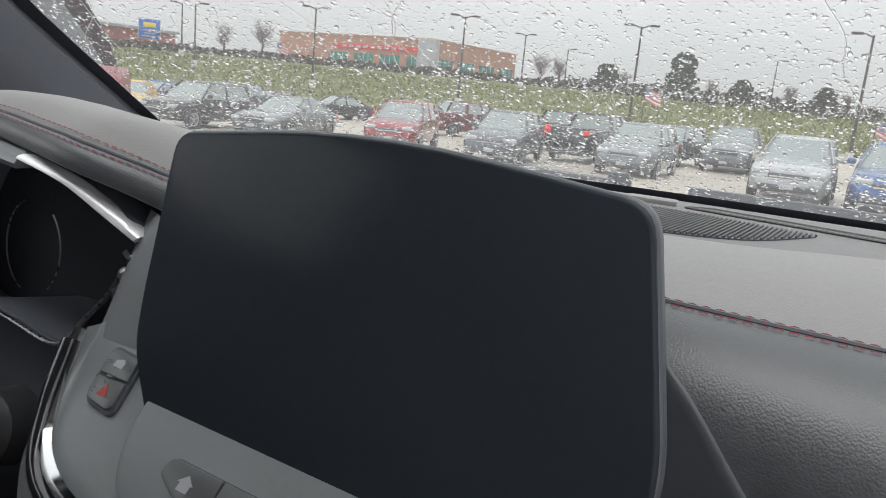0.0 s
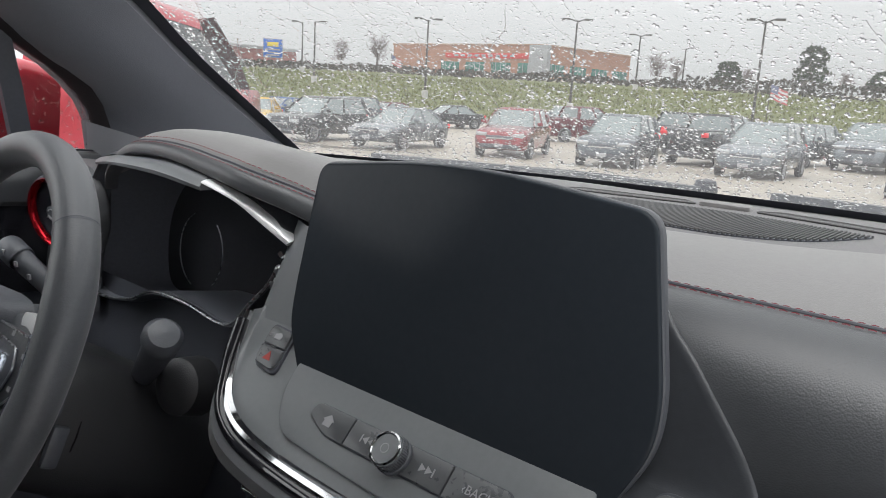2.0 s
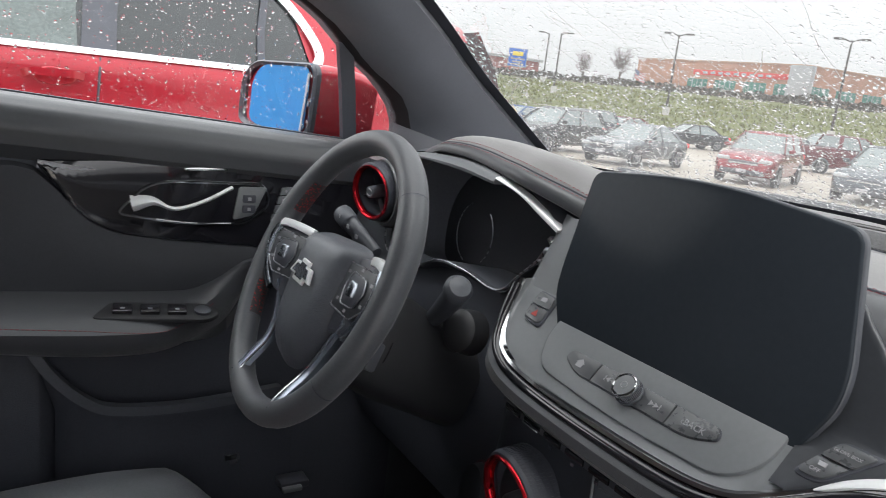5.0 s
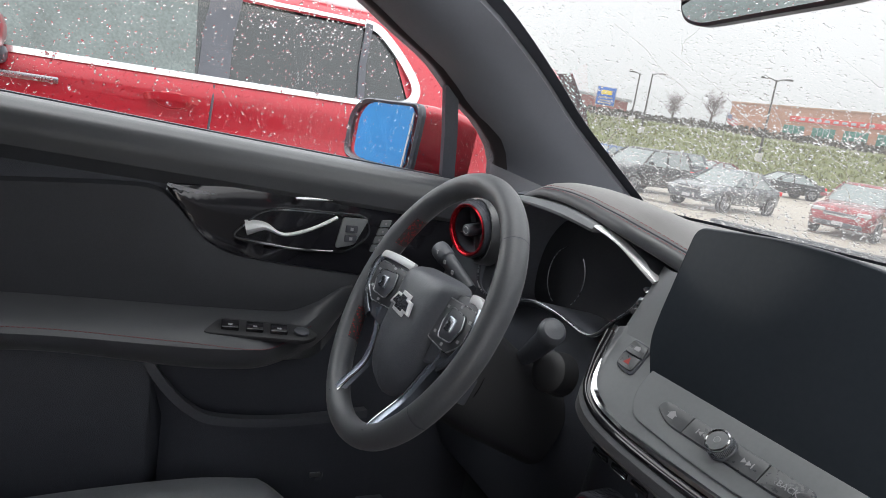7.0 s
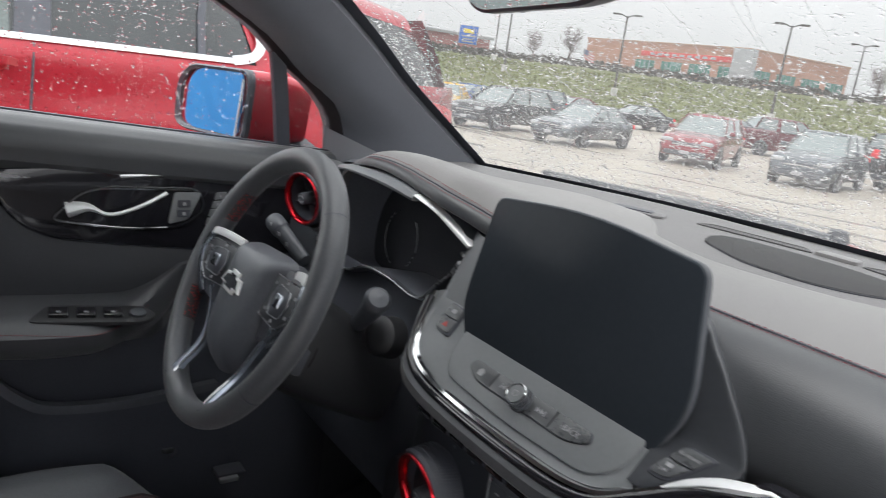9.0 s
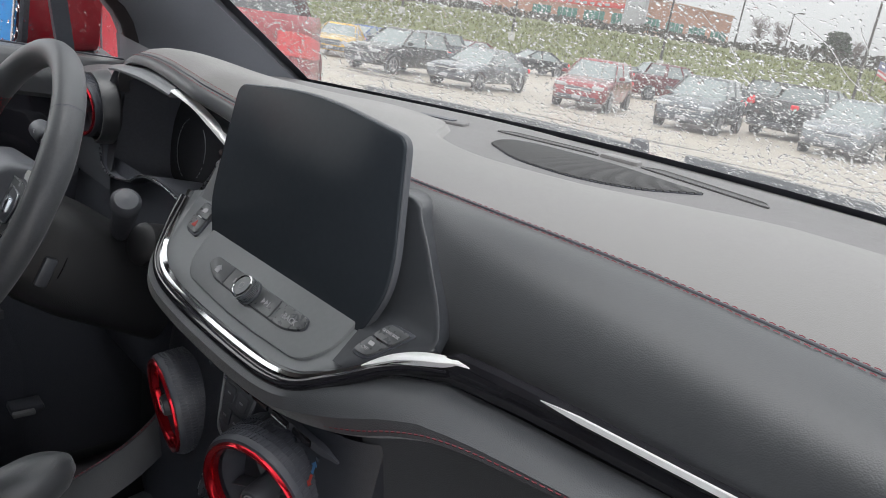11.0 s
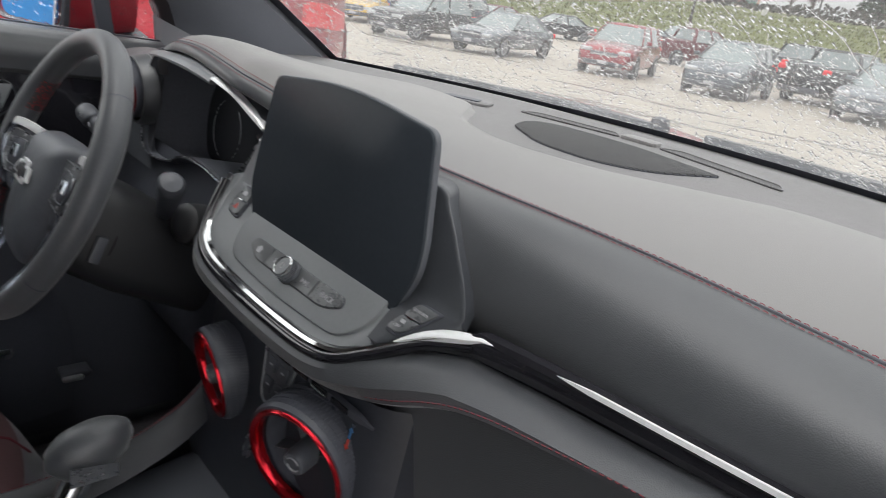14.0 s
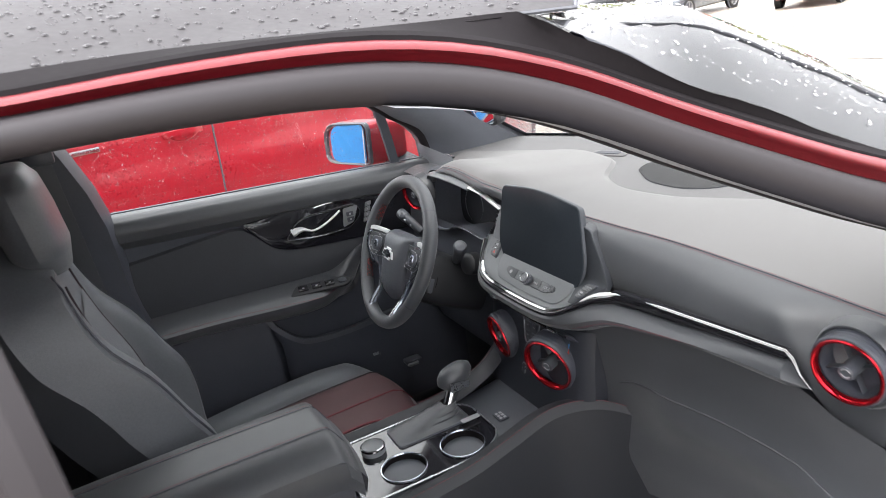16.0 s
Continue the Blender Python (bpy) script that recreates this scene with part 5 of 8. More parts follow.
RIMLINE = [(-0.508, 1.189), (-0.40, 1.193), (-0.295, 1.190), (-0.245, 1.176), (-0.203, 1.149), (-0.216, 1.115), (-0.25, 1.083), (-0.288, 1.054), (-0.36, 1.059), (-0.425, 1.056), (-0.48, 1.035), (-0.545, 1.026), (-0.582, 1.036), (-0.588, 1.08), (-0.575, 1.13), (-0.545, 1.17)]
rim = spline([(x, 0.035, z) for x, z in RIMLINE], 5, True)
mid = Vector((-0.40, 0.035, 1.11))
rows = []
for t, s in ((0.0, 1.0), (0.03, 0.97), (0.09, 0.93), (0.1, 0.90)):
    rows.append([mid + (p - mid) * s + Vector((0, t, -0.02 * t / 0.1)) for p in rim])
part("tunnel", loft(rows, True), BINNACLE_LIT, cluster, "dark tunnel")
part("lens", bm_of([mid + (p - mid) * 0.92 + Vector((0, 0.095, -0.02)) for p in rim], [tuple(range(len(rim)))]), LENS, cluster, "dark smoked lens")
collar = []
for p in rim:
    o = (p - mid).normalized()
    collar.append([p + Vector((0, 0.004, 0)), p + o * 0.004 + Vector((0, -0.002, 0)), p + o * 0.010 + Vector((0, 0.010, 0)), p + o * (0.012 if o.z > 0 else 0.05) + Vector((0, 0.05, 0))])
part("binnacle", loft(collar, ring=True), PLASTIC, cluster, "black binnacle collar")
gauge_m = face((-0.482, 0.124, 1.078), (1, 0, 0), (0, 0.1, 1))
for a0, a1 in ((110, 250), (-50, 50)):
    arc = [gauge_m @ Vector((0.046 * math.cos(radians(lerp(a0, a1, k / 20))), 0.046 * math.sin(radians(lerp(a0, a1, k / 20))), 0.002)) for k in range(21)]
    part("gauge_ring", sweep(arc, round_profile(0.0007, 5), (0, 1, 0)), SATIN, cluster, "thin silver gauge arc")
def trim_piece(upper, lower, deep):
    """A slim solid piece between two lines, with a rounded front."""
    a, b = resample(spline(upper, 6), 16), resample(spline(lower, 6), 16)
    back_ = Vector((0, deep, 0))
    return loft([[p + back_, p, p.lerp(q, 0.3) + Vector((0, -0.003, 0)), p.lerp(q, 0.7) + Vector((0, -0.003, 0)), q, q + back_] for p, q in zip(a, b)], True, True)


part("brow", trim_piece([(-0.506, 0.020, 1.189), (-0.45, 0.014, 1.196), (-0.36, 0.012, 1.199), (-0.284, 0.012, 1.192)], [(-0.500, 0.012, 1.182), (-0.45, 0.006, 1.187), (-0.36, 0.004, 1.187), (-0.286, 0.006, 1.181)], 0.02), PLASTIC_GREY, cluster, "satin grey brow")
part("chrome_cheek", trim_piece([(-0.283, 0.010, 1.191), (-0.247, 0.020, 1.180), (-0.219, 0.028, 1.165), (-0.191, 0.034, 1.150)], [(-0.284, 0.007, 1.187), (-0.2495, 0.016, 1.1755), (-0.2235, 0.024, 1.160), (-0.197, 0.031, 1.145)], 0.006), SKY_CHROME, cluster, "bright chrome cheek piece")
part("corner_clip", trim_piece([(-0.207, 0.032, 1.139), (-0.201, 0.032, 1.136), (-0.194, 0.033, 1.139)], [(-0.209, 0.034, 1.131), (-0.204, 0.034, 1.127), (-0.199, 0.034, 1.126)], 0.01), CHROME, cluster, "chrome clip")
for x, z in ((-0.210, 1.121), (-0.218, 1.108)):
    part("corner_clip", lathe([(0.0055, -0.008), (0.005, 0.002), (0.003, 0.004), (0.0, 0.0045)], along((x, 0.034, z), (x + 0.01, -0.1, z + 0.05)), 14), SATIN, cluster, "small satin clip")
part("chrome_edge", sweep([p + Vector((0, -0.004, 0)) for p in rim[24:74]], round_profile(0.0014, 6)), SATIN, cluster, "thin bright lower edge")


# ---- steering wheel and column ----
WC, WT = Vector((-0.384, -0.153, 1.0615)), radians(24.8)
wheel = thing("steering_wheel", WC, "black leather steering wheel with red perforated grips and chrome-edged spokes", "steering wheel")
wm = face(WC, (1, 0.0, 0), (0, math.sin(WT), math.cos(WT))) @ Matrix.Rotation(radians(3), 4, "Z")
RR, RT = 0.1625, 0.0155


def rim_ring(a, r, t=0.0, flat=1.0):
    """A cross-section ring of the rim at angle a (degrees)."""
    c, s = math.cos(radians(a)), math.sin(radians(a))
    low = 1 + 0.075 * ease((-s - 0.3) / 0.7)
    mid_ = Vector((RR * c, RR * s * low, 0))
    o = Vector((c, s, 0))
    return [wm @ (mid_ + o * (r * math.cos(2 * math.pi * k / 16)) + Vector((0, 0, r * 1.05 * math.sin(2 * math.pi * k / 16)))) for k in range(16)]


def thick(a):
    """Grip swellings beside the spokes."""
    s = math.sin(radians(a))
    return RT * (1 + 0.07 * math.exp(-((s - 0.35) / 0.2) ** 2))


part("rim", loft([rim_ring(a, thick(a)) for a in range(0, 360, 4)], True, False, True), WHEEL_LEATHER, wheel, "smooth black leather rim")
for a in (39.5, 140.5, -38, 218):
    part("rim_seam", loft([rim_ring(a - 0.35, thick(a) * 1.012), rim_ring(a, thick(a) * 0.99), rim_ring(a + 0.35, thick(a) * 1.012)], True), PLASTIC_DARK, wheel, "seam in the leather")
PERF = material("red_perforated_leather", (0.05, 0.03, 0.032), 0.5, spots=0.1)
nt = PERF.node_tree
vor, ramp, mixr, tc = nt.nodes.new("ShaderNodeTexVoronoi"), nt.nodes.new("ShaderNodeMapRange"), nt.nodes.new("ShaderNodeMix"), nt.nodes.new("ShaderNodeTexCoord")
vor.inputs["Scale"].default_value = 330
ramp.inputs["From Min"].default_value, ramp.inputs["From Max"].default_value = 0.30, 0.36
mixr.data_type = "RGBA"
mixr.inputs["A"].default_value, mixr.inputs["B"].default_value = (0.45, 0.02, 0.03, 1), (0.05, 0.045, 0.047, 1)
nt.links.new(tc.outputs["Object"], vor.inputs["Vector"])
nt.links.new(vor.outputs["Distance"], ramp.inputs["Value"])
nt.links.new(ramp.outputs["Result"], mixr.inputs["Factor"])
nt.links.new(mixr.outputs["Result"], nt.nodes["Principled BSDF"].inputs["Base Color"])


def grip_patch(a0, a1):
    rows = []
    for k in range(13):
        a = lerp(a0, a1, k / 12)
        ring = rim_ring(a, thick(a) * 1.014)
        rows.append([ring[q % 16] for q in range(7, 12)])
    return loft(rows)


for a0, a1 in ((20, 39), (141, 160), (-37.5, -20), (200, 217.5)):
    part("perforated_grip", grip_patch(a0, a1), PERF, wheel, "black leather with red perforations")


HUB_LINE = spline([(0.0, 0.048, 0), (0.048, 0.047, 0), (0.071, 0.039, 0), (0.070, 0.012, 0), (0.064, -0.034, 0), (0.054, -0.076, 0), (0.034, -0.108, 0), (0.0, -0.116, 0)], 8)


def hub_face(i, j):
    """The airbag cover: a shield with a rounded crown."""
    k = (i * 2 if i <= 0.5 else 2 - i * 2) * (len(HUB_LINE) - 1)
    q = HUB_LINE[int(round(k))]
    return wm @ Vector(((-q.x if i > 0.5 else q.x) * j, q.y * j - 0.004, 0.017 - 0.026 * j ** 6 - 0.008 * j * j))


part("airbag_cover", surf(hub_face, 112, 14), HUB_SKIN, wheel, "grained black airbag cover")
part("hub_back", lathe([(0.058, -0.06), (0.052, -0.03), (0.03, -0.02)], wm @ Matrix.Translation((0, -0.02, 0)), 30), PLASTIC, wheel)
BOW = [(-0.024, -0.0065), (-0.0115, -0.0065), (-0.0115, -0.0115), (0.0115, -0.0115), (0.0115, -0.0065), (0.024, -0.0065), (0.018, 0.0065), (0.0085, 0.0065), (0.0085, 0.0115), (-0.0085, 0.0115), (-0.0085, 0.0065), (-0.018, 0.0065)]
emblem_m = wm @ Matrix.Translation((0.0, -0.013, 0.0215)) @ Matrix.Rotation(radians(-5), 4, "Z")
part("emblem", plate([(x * 1.25, y * 1.2) for x, y in BOW], 0.004, emblem_m, 0.0012), SKY_CHROME, wheel, "chrome badge outline", smooth=False)
part("emblem_field", plate([(x * 0.98, y * 0.8) for x, y in BOW], 0.001, emblem_m @ Matrix.Translation((0, 0, 0.0004))), DARK_CHROME, wheel, smooth=False)
part("badge_mark", box((-0.002, -0.055, 0.0145), (0.014, 0.004, 0.001), 0, wm), PLASTIC_GREY, wheel, "small dark badge")
def dish(x):
    """The spokes rise from their roots to the rim."""
    return 0.10 * (min(x, 0.155) - 0.14) + 0.003


for sgn in (-1, 1):
    tilt = wm @ Matrix.Translation((sgn * 0.14, -0.004, 0.003)) @ Matrix.Rotation(-sgn * 0.0997, 4, "Y") @ Matrix.Translation((-sgn * 0.14, 0, 0))

    def on(x, y, h):
        return wm @ Vector((sgn * x, y, h + dish(x)))

    def flat(pts, r, thick_, h, bev):
        shape = [(sgn * x, y) for x, y in pts]
        return plate(rounded(shape if sgn > 0 else shape[::-1], r), thick_, tilt @ Matrix.Translation((0, 0, h)), bev)

    up_w = wm.to_3x3() @ Vector((0, 0, 1))
    part("spoke", flat([(0.050, 0.034), (0.105, 0.038), (0.160, 0.036), (0.166, -0.020), (0.124, -0.046), (0.062, -0.056)], 0.008, 0.020, -0.002, 0.004), PLASTIC_DARK, wheel, "black spoke")
    PAD = [(0.056, -0.026), (0.056, 0.026), (0.138, 0.025), (0.1465, 0.016), (0.142, -0.014), (0.118, -0.030)]
    pad_ = part("switch_pad", flat(PAD, 0.006, 0.006, 0.0045, 0.0014), FIN_BLACK, wheel, "satin black switch pad")
    ring = rounded([(sgn * x, y) for x, y in PAD], 0.006)
    part("pad_outline", sweep([tilt @ Vector((x, y, 0.0042)) for x, y in ring], round_profile(0.0009, 6), up_w, closed=True), SATIN, pad_, "thin silver outline")
    ROCKER = [(0.084, -0.019), (0.076, 0.0), (0.084, 0.018), (0.122, 0.015), (0.130, 0.001), (0.120, -0.018)]
    part("rocker", flat(ROCKER, 0.005, 0.004, 0.0065, 0.0012), PLASTIC_DARK, pad_, "black rocker")
    ring = rounded([(sgn * x, y) for x, y in ROCKER], 0.005)
    part("rocker_outline", sweep([tilt @ Vector((x, y, 0.0064)) for x, y in ring], round_profile(0.0008, 6), up_w, closed=True), SATIN, pad_, "thin silver outline")
    part("toggle", flat([(0.094, -0.009), (0.094, 0.009), (0.112, 0.008), (0.112, -0.009)], 0.003, 0.006, 0.0105, 0.002), DARK_CHROME, pad_, "silver toggle")
    for x, y in ((0.068, 0.016), (0.068, -0.016), (0.136, 0.012), (0.132, -0.012), (0.1, -0.024), (0.1, 0.0225)):
        part("key_mark", flat([(x - 0.003, y - 0.0018), (x + 0.003, y - 0.0018), (x + 0.003, y + 0.0018), (x - 0.003, y + 0.0018)], 0.0006, 0.0004, 0.0049, 0), PRINT, pad_, smooth=False)
    top_edge = spline([on(0.060 if sgn < 0 else 0.112, 0.0315, 0.004), on(0.095 if sgn < 0 else 0.125, 0.0325, 0.005), on(0.136, 0.031, 0.005), on(0.150, 0.026, 0.004)], 6)
    part("chrome_edge", sweep(top_edge, [(-0.0055, -0.0025), (0.0055, -0.0025), (0.0048, 0.0022), (0.0, 0.003), (-0.0048, 0.0022)], up_w, scale=lambda t: 1.0 - 0.35 * ease((t - 0.75) / 0.25)), SKY_CHROME, wheel, "bright chrome spoke edge")
    outer = spline([on(0.147, 0.025, 0.005), on(0.1525, 0.008, 0.005), on(0.149, -0.014, 0.003), on(0.131, -0.038, 0.0), on(0.112, -0.052, -0.002)], 6)
    part("steel_edge", sweep(outer, [(-0.006, -0.004), (0.006, -0.004), (0.005, 0.003), (0.0, 0.0045), (-0.005, 0.003)], up_w), DARK_CHROME, wheel, "polished steel outer edge")
    leg = spline([wm @ Vector((sgn * x, y, h)) for x, y, h in ((0.100, -0.038, -0.008), (0.080, -0.072, -0.012), (0.069, -0.105, -0.011), (0.065, -0.138, 0.002), (0.064, -0.160, 0.010))], 6)
    part("lower_spoke", sweep(leg, [(-0.009, -0.006), (0.009, -0.006), (0.007, 0.004), (0.0, 0.006), (-0.007, 0.004)], up_w, scale=lambda t: 0.85 + 0.3 * abs(2 * t - 1) ** 3), SMOKED, wheel, "smoked steel lower spoke")
    inner = [p + (wm.to_3x3() @ Vector((-sgn * 0.0085, 0, 0.003))) for p in leg[2:-2]]
    part("chrome_line", sweep(inner, round_profile(0.0013, 6), up_w), CHROME, wheel, "thin chrome line along the lower spoke")

column = thing("steering_column", WC + Vector((0, 0.1, -0.05)), "black plastic steering column shroud behind the wheel", "steering column")
cm = wm @ Matrix.Translation((0, 0.0, -0.03))
part("shroud", loft([[cm @ Vector((sx * w, sy * h - 0.045 - 0.1 * d, -d)) for sx, sy in [(math.copysign(abs(math.cos(math.pi * k / 12)) ** 0.6, math.cos(math.pi * k / 12)), math.copysign(abs(math.sin(math.pi * k / 12)) ** 0.6, math.sin(math.pi * k / 12))) for k in range(24)]] for d, w, h in ((-0.006, 0.066, 0.046), (0.0, 0.080, 0.056), (0.03, 0.092, 0.064), (0.08, 0.092, 0.066), (0.2, 0.076, 0.056))], True, True), COLUMN, column, "black plastic shroud")
part("shroud_seam", sweep([cm @ Vector((0.0925 * math.cos(a), -0.052 + 0.0645 * math.sin(a), -0.045)) for a in [radians(q) for q in range(-80, 261, 10)]], round_profile(0.0008, 5), (0, 0, 1)), DRIP, column, "dark shroud seam")
part("adjuster", box((0.093, -0.062, -0.03), (0.007, 0.034, 0.014), 0.003, cm), PLASTIC, column, "small black adjuster lever")
wst = thing("wiper_stalk", (-0.262, -0.03, 1.045), "black wiper stalk with a rounded end behind the steering wheel", "stalk")
part("lever", sweep([(-0.315, -0.035, 1.015), (-0.285, -0.044, 1.035), (-0.25, -0.053, 1.062), (-0.238, -0.057, 1.074)], round_profile(0.014, 12), scale=lambda t: 0.75 + 0.35 * t), PLASTIC_LOW, wst, "black lever")
part("cap", lathe([(0.0155, 0.0), (0.0160, 0.008), (0.012, 0.014), (0.0, 0.016)], along((-0.241, -0.0565, 1.071), (-0.218, -0.062, 1.091)), 18), PLASTIC, wst, "rounded end cap")
part("collar", lathe([(0.027, -0.02), (0.025, 0.004), (0.02, 0.009), (0.012, 0.011), (0.0, 0.011)], along((-0.275, -0.022, 1.012), (-0.262, -0.08, 1.03)), 24), COLUMN, wst, "black collar")
tst = thing("turn_signal_stalk", (-0.5, -0.04, 1.07), "black turn signal stalk with pale printed symbols", "stalk")
tp = [Vector((-0.462, -0.045, 1.055)), Vector((-0.50, -0.052, 1.072)), Vector((-0.545, -0.062, 1.094))]
part("lever", sweep(spline(tp, 6), round_profile(0.0125, 14, 0.85), (0, -1, 0.3), scale=lambda t: 0.8 + 0.25 * t), PLASTIC, tst, "black tapering lever")
end_m = along(tp[2] - (tp[2] - tp[1]) * 0.02, tp[2] + (tp[2] - tp[1]))
part("turning_end", lathe([(0.0132, -0.022), (0.0138, -0.020), (0.0140, -0.002), (0.0125, 0.003), (0.007, 0.0048), (0.0, 0.0052)], end_m, 20), PLASTIC, tst, "black turning end")
part("ring_gap", lathe([(0.0133, -0.0240), (0.0134, -0.0218)], end_m, 20), PLASTIC_DARK, tst)
for t in (0.35, 0.6, 0.85):
    p = tp[0].lerp(tp[2], t)
    part("symbol", box(p + Vector((0.001, -0.0122, 0.004)), (0.006, 0.002, 0.005)), PRINT, tst)

# ---- driver's door ----
door = thing("driver_door", (-0.74, -0.4, 0.7), "closed black driver's door with padded armrest and gloss black handle trim", "car door")


def belt_top(i, j):
    y = lerp(0.16, -0.96, i)
    z = sill_z(y)
    prof = [(-0.774, 0.0), (-0.757, 0.003), (-0.738, -0.001), (-0.720, -0.014), (-0.711, -0.036), (-0.714, -0.062), (-0.738, -0.086)]
    k = min(j * 6, 5.999)
    x, dz = (lerp(prof[int(k)][q], prof[int(k) + 1][q], k % 1) for q in (0, 1))
    return Vector((x, y, z + dz))


part("upper_roll", surf(belt_top, 44, 18), VINYL, door, "black vinyl roll under the window")


def door_x(y, z):
    """How far the inner door skin stands out."""
    return -0.735 + 0.012 * math.exp(-((z - 1.0) / 0.06) ** 2)


part("inner_skin", surf(lambda i, j: Vector((door_x(0, lerp(1.16, 0.45, j)), lerp(0.16, -0.96, i), lerp(1.16, 0.45, j))), 36, 30), PLASTIC_LOW, door, "black door skin")
INS_LOW = [(-0.97, 0.955), (-0.62, 0.943), (-0.36, 0.932), (-0.2, 0.935), (0.1, 0.945)]
ins = []
for k in range(41):
    y = lerp(-0.955, -0.05, k / 40)
    top_z = curve(y, [(-0.96, 1.095), (-0.7, 1.108), (-0.45, 1.122), (-0.40, 1.085), (-0.37, 1.05), (-0.32, 1.028), (-0.12, 1.006), (-0.04, 1.0)])
    lo = curve(y, INS_LOW)
    ins.append([Vector((-0.733, y, top_z)), Vector((-0.722, y, top_z - 0.005)), Vector((-0.714, y, lerp(top_z, lo, 0.35))), Vector((-0.712, y, lerp(top_z, lo, 0.7))), Vector((-0.718, y, lo))])
part("padded_insert", loft(ins), INSERT, door, "padded black leather insert")

rows = []
for k in range(49):
    y = lerp(-0.96, -0.13, k / 48)
    t = ease((y + 0.30) / 0.16)
    top_z = curve(y, [(-0.96, 0.962), (-0.6, 0.950), (-0.36, 0.938), (-0.24, 0.934), (-0.14, 0.985)])
    low_z = curve(y, [(-0.96, 0.90), (-0.6, 0.893), (-0.32, 0.864), (-0.18, 0.872), (-0.13, 0.94)])
    out_ = lerp(-0.622, -0.71, t)
    rows.append([Vector((-0.73, y, top_z + 0.006)), Vector((-0.708, y, top_z)), Vector((lerp(out_, -0.705, 0.6), y, top_z - 0.006)), Vector((lerp(out_, -0.70, 0.22), y, top_z - 0.016)), Vector((out_, y, lerp(top_z, low_z, 0.42))),
                 Vector((out_ - 0.001, y, lerp(top_z, low_z, 0.6))), Vector((out_ - 0.012, y, lerp(top_z, low_z, 0.86))), Vector((out_ - 0.03, y, low_z)), Vector((-0.73, y, low_z - 0.02))])
part("armrest", loft(rows), LEATHER, door, "padded leather armrest")
st = []
for k in range(60):
    y = lerp(-0.95, -0.2, k / 59)
    t = ease((y + 0.30) / 0.16)
    st.append(Vector((lerp(-0.622, -0.71, t) + 0.001, y, curve(y, [(-0.96, 0.945), (-0.6, 0.936), (-0.4, 0.918), (-0.28, 0.906), (-0.2, 0.925)]))))
stitches(st, 0.004, 0.002, 0.0007, RED_THREAD, door, "red_stitching", up=(1, 0, 0))
# gloss trim with the handle
trim_rows = []
for k in range(41):
    y = lerp(-0.43, 0.06, k / 40)
    hi = curve(y, [(-0.43, 1.124), (-0.3, 1.130), (0.06, 1.122)])
    lo = curve(y, [(-0.43, 1.120), (-0.40, 1.082), (-0.37, 1.048), (-0.32, 1.026), (-0.12, 1.004), (0.06, 0.99)])
    trim_rows.append([Vector((-0.735, y, hi + 0.002)), Vector((-0.722, y, hi)), Vector((-0.717, y, lerp(hi, lo, 0.5))), Vector((-0.72, y, lo)), Vector((-0.735, y, lo - 0.002))])
part("gloss_trim", loft(trim_rows), PIANO, door, "gloss black trim panel")
part("chrome_blade", sweep([(-0.722, lerp(-0.43, -0.32, k / 8), 1.121 - 0.012 * (k / 8)) for k in range(9)], [(-0.0045, -0.002), (0.0045, -0.002), (0.0045, 0.002), (-0.0045, 0.002)], (1, 0, 0), scale=lambda t: 1.2 - 0.8 * t), SATIN, door, "satin silver blade")
part("chrome_line", sweep([(-0.718, lerp(-0.24, 0.05, k / 8), 1.122 + 0.006 * math.sin(k / 3)) for k in range(9)], round_profile(0.0024, 6)), CHROME, door, "thin chrome line")
HC = rounded([(-0.098, -0.018), (-0.06, 0.022), (-0.03, 0.030), (0.115, 0.030), (0.125, 0.0), (0.09, -0.032), (0.0, -0.034)], [0.012, 0.02, 0.03, 0.02, 0.02, 0.02, 0.05])
hmx = face((-0.7165, -0.235, 1.073), (0, 1, 0), (0, 0, 1))
bezel = part("handle_bezel", sweep([hmx @ Vector((x, y, 0.001)) for x, y in HC], round_profile(0.0022, 6), (1, 0, 0), closed=True), CHROME, door, "chrome bezel")
part("handle_cup", plate([(x * 0.97, y * 0.95) for x, y in HC], 0.004, hmx @ Matrix.Translation((0, 0, 0.0008))), PIANO, bezel, "dark handle recess")
hp = spline([hmx @ Vector(q) for q in ((-0.078, -0.004, 0.006), (-0.05, 0.002, 0.010), (-0.02, -0.008, 0.013), (0.02, 0.004, 0.015), (0.062, 0.026, 0.012))], 6)
part("handle", sweep(hp, [(-0.007, -0.004), (-0.0035, 0.004), (0.0, 0.006), (0.0035, 0.004), (0.007, -0.004)], (1, 0, 0), scale=lambda t: 1.75 - 1.3 * ease(t / 0.42)), SKY_CHROME, door, "bright chrome door handle")
lk = part("lock_plate", plate(rounded([(0.066, -0.026), (0.098, -0.018), (0.118, 0.026), (0.074, 0.026)], 0.006), 0.004, hmx @ Matrix.Translation((0, 0, 0.004)), 0.001), PLASTIC_GREY, door, "grey lock switch plate")
for dy in (-0.008, 0.008):
    part("lock_switch", plate(rounded([(0.080, dy - 0.006), (0.1, dy - 0.006), (0.1, dy + 0.006), (0.080, dy + 0.006)], 0.002), 0.003, hmx @ Matrix.Translation((0, 0, 0.0065)), 0.0008), PLASTIC_DARK, lk)
    part("lock_mark", box((0.09, dy, 0.0068), (0.005, 0.005, 0.0006), 0, hmx), PRINT, lk)
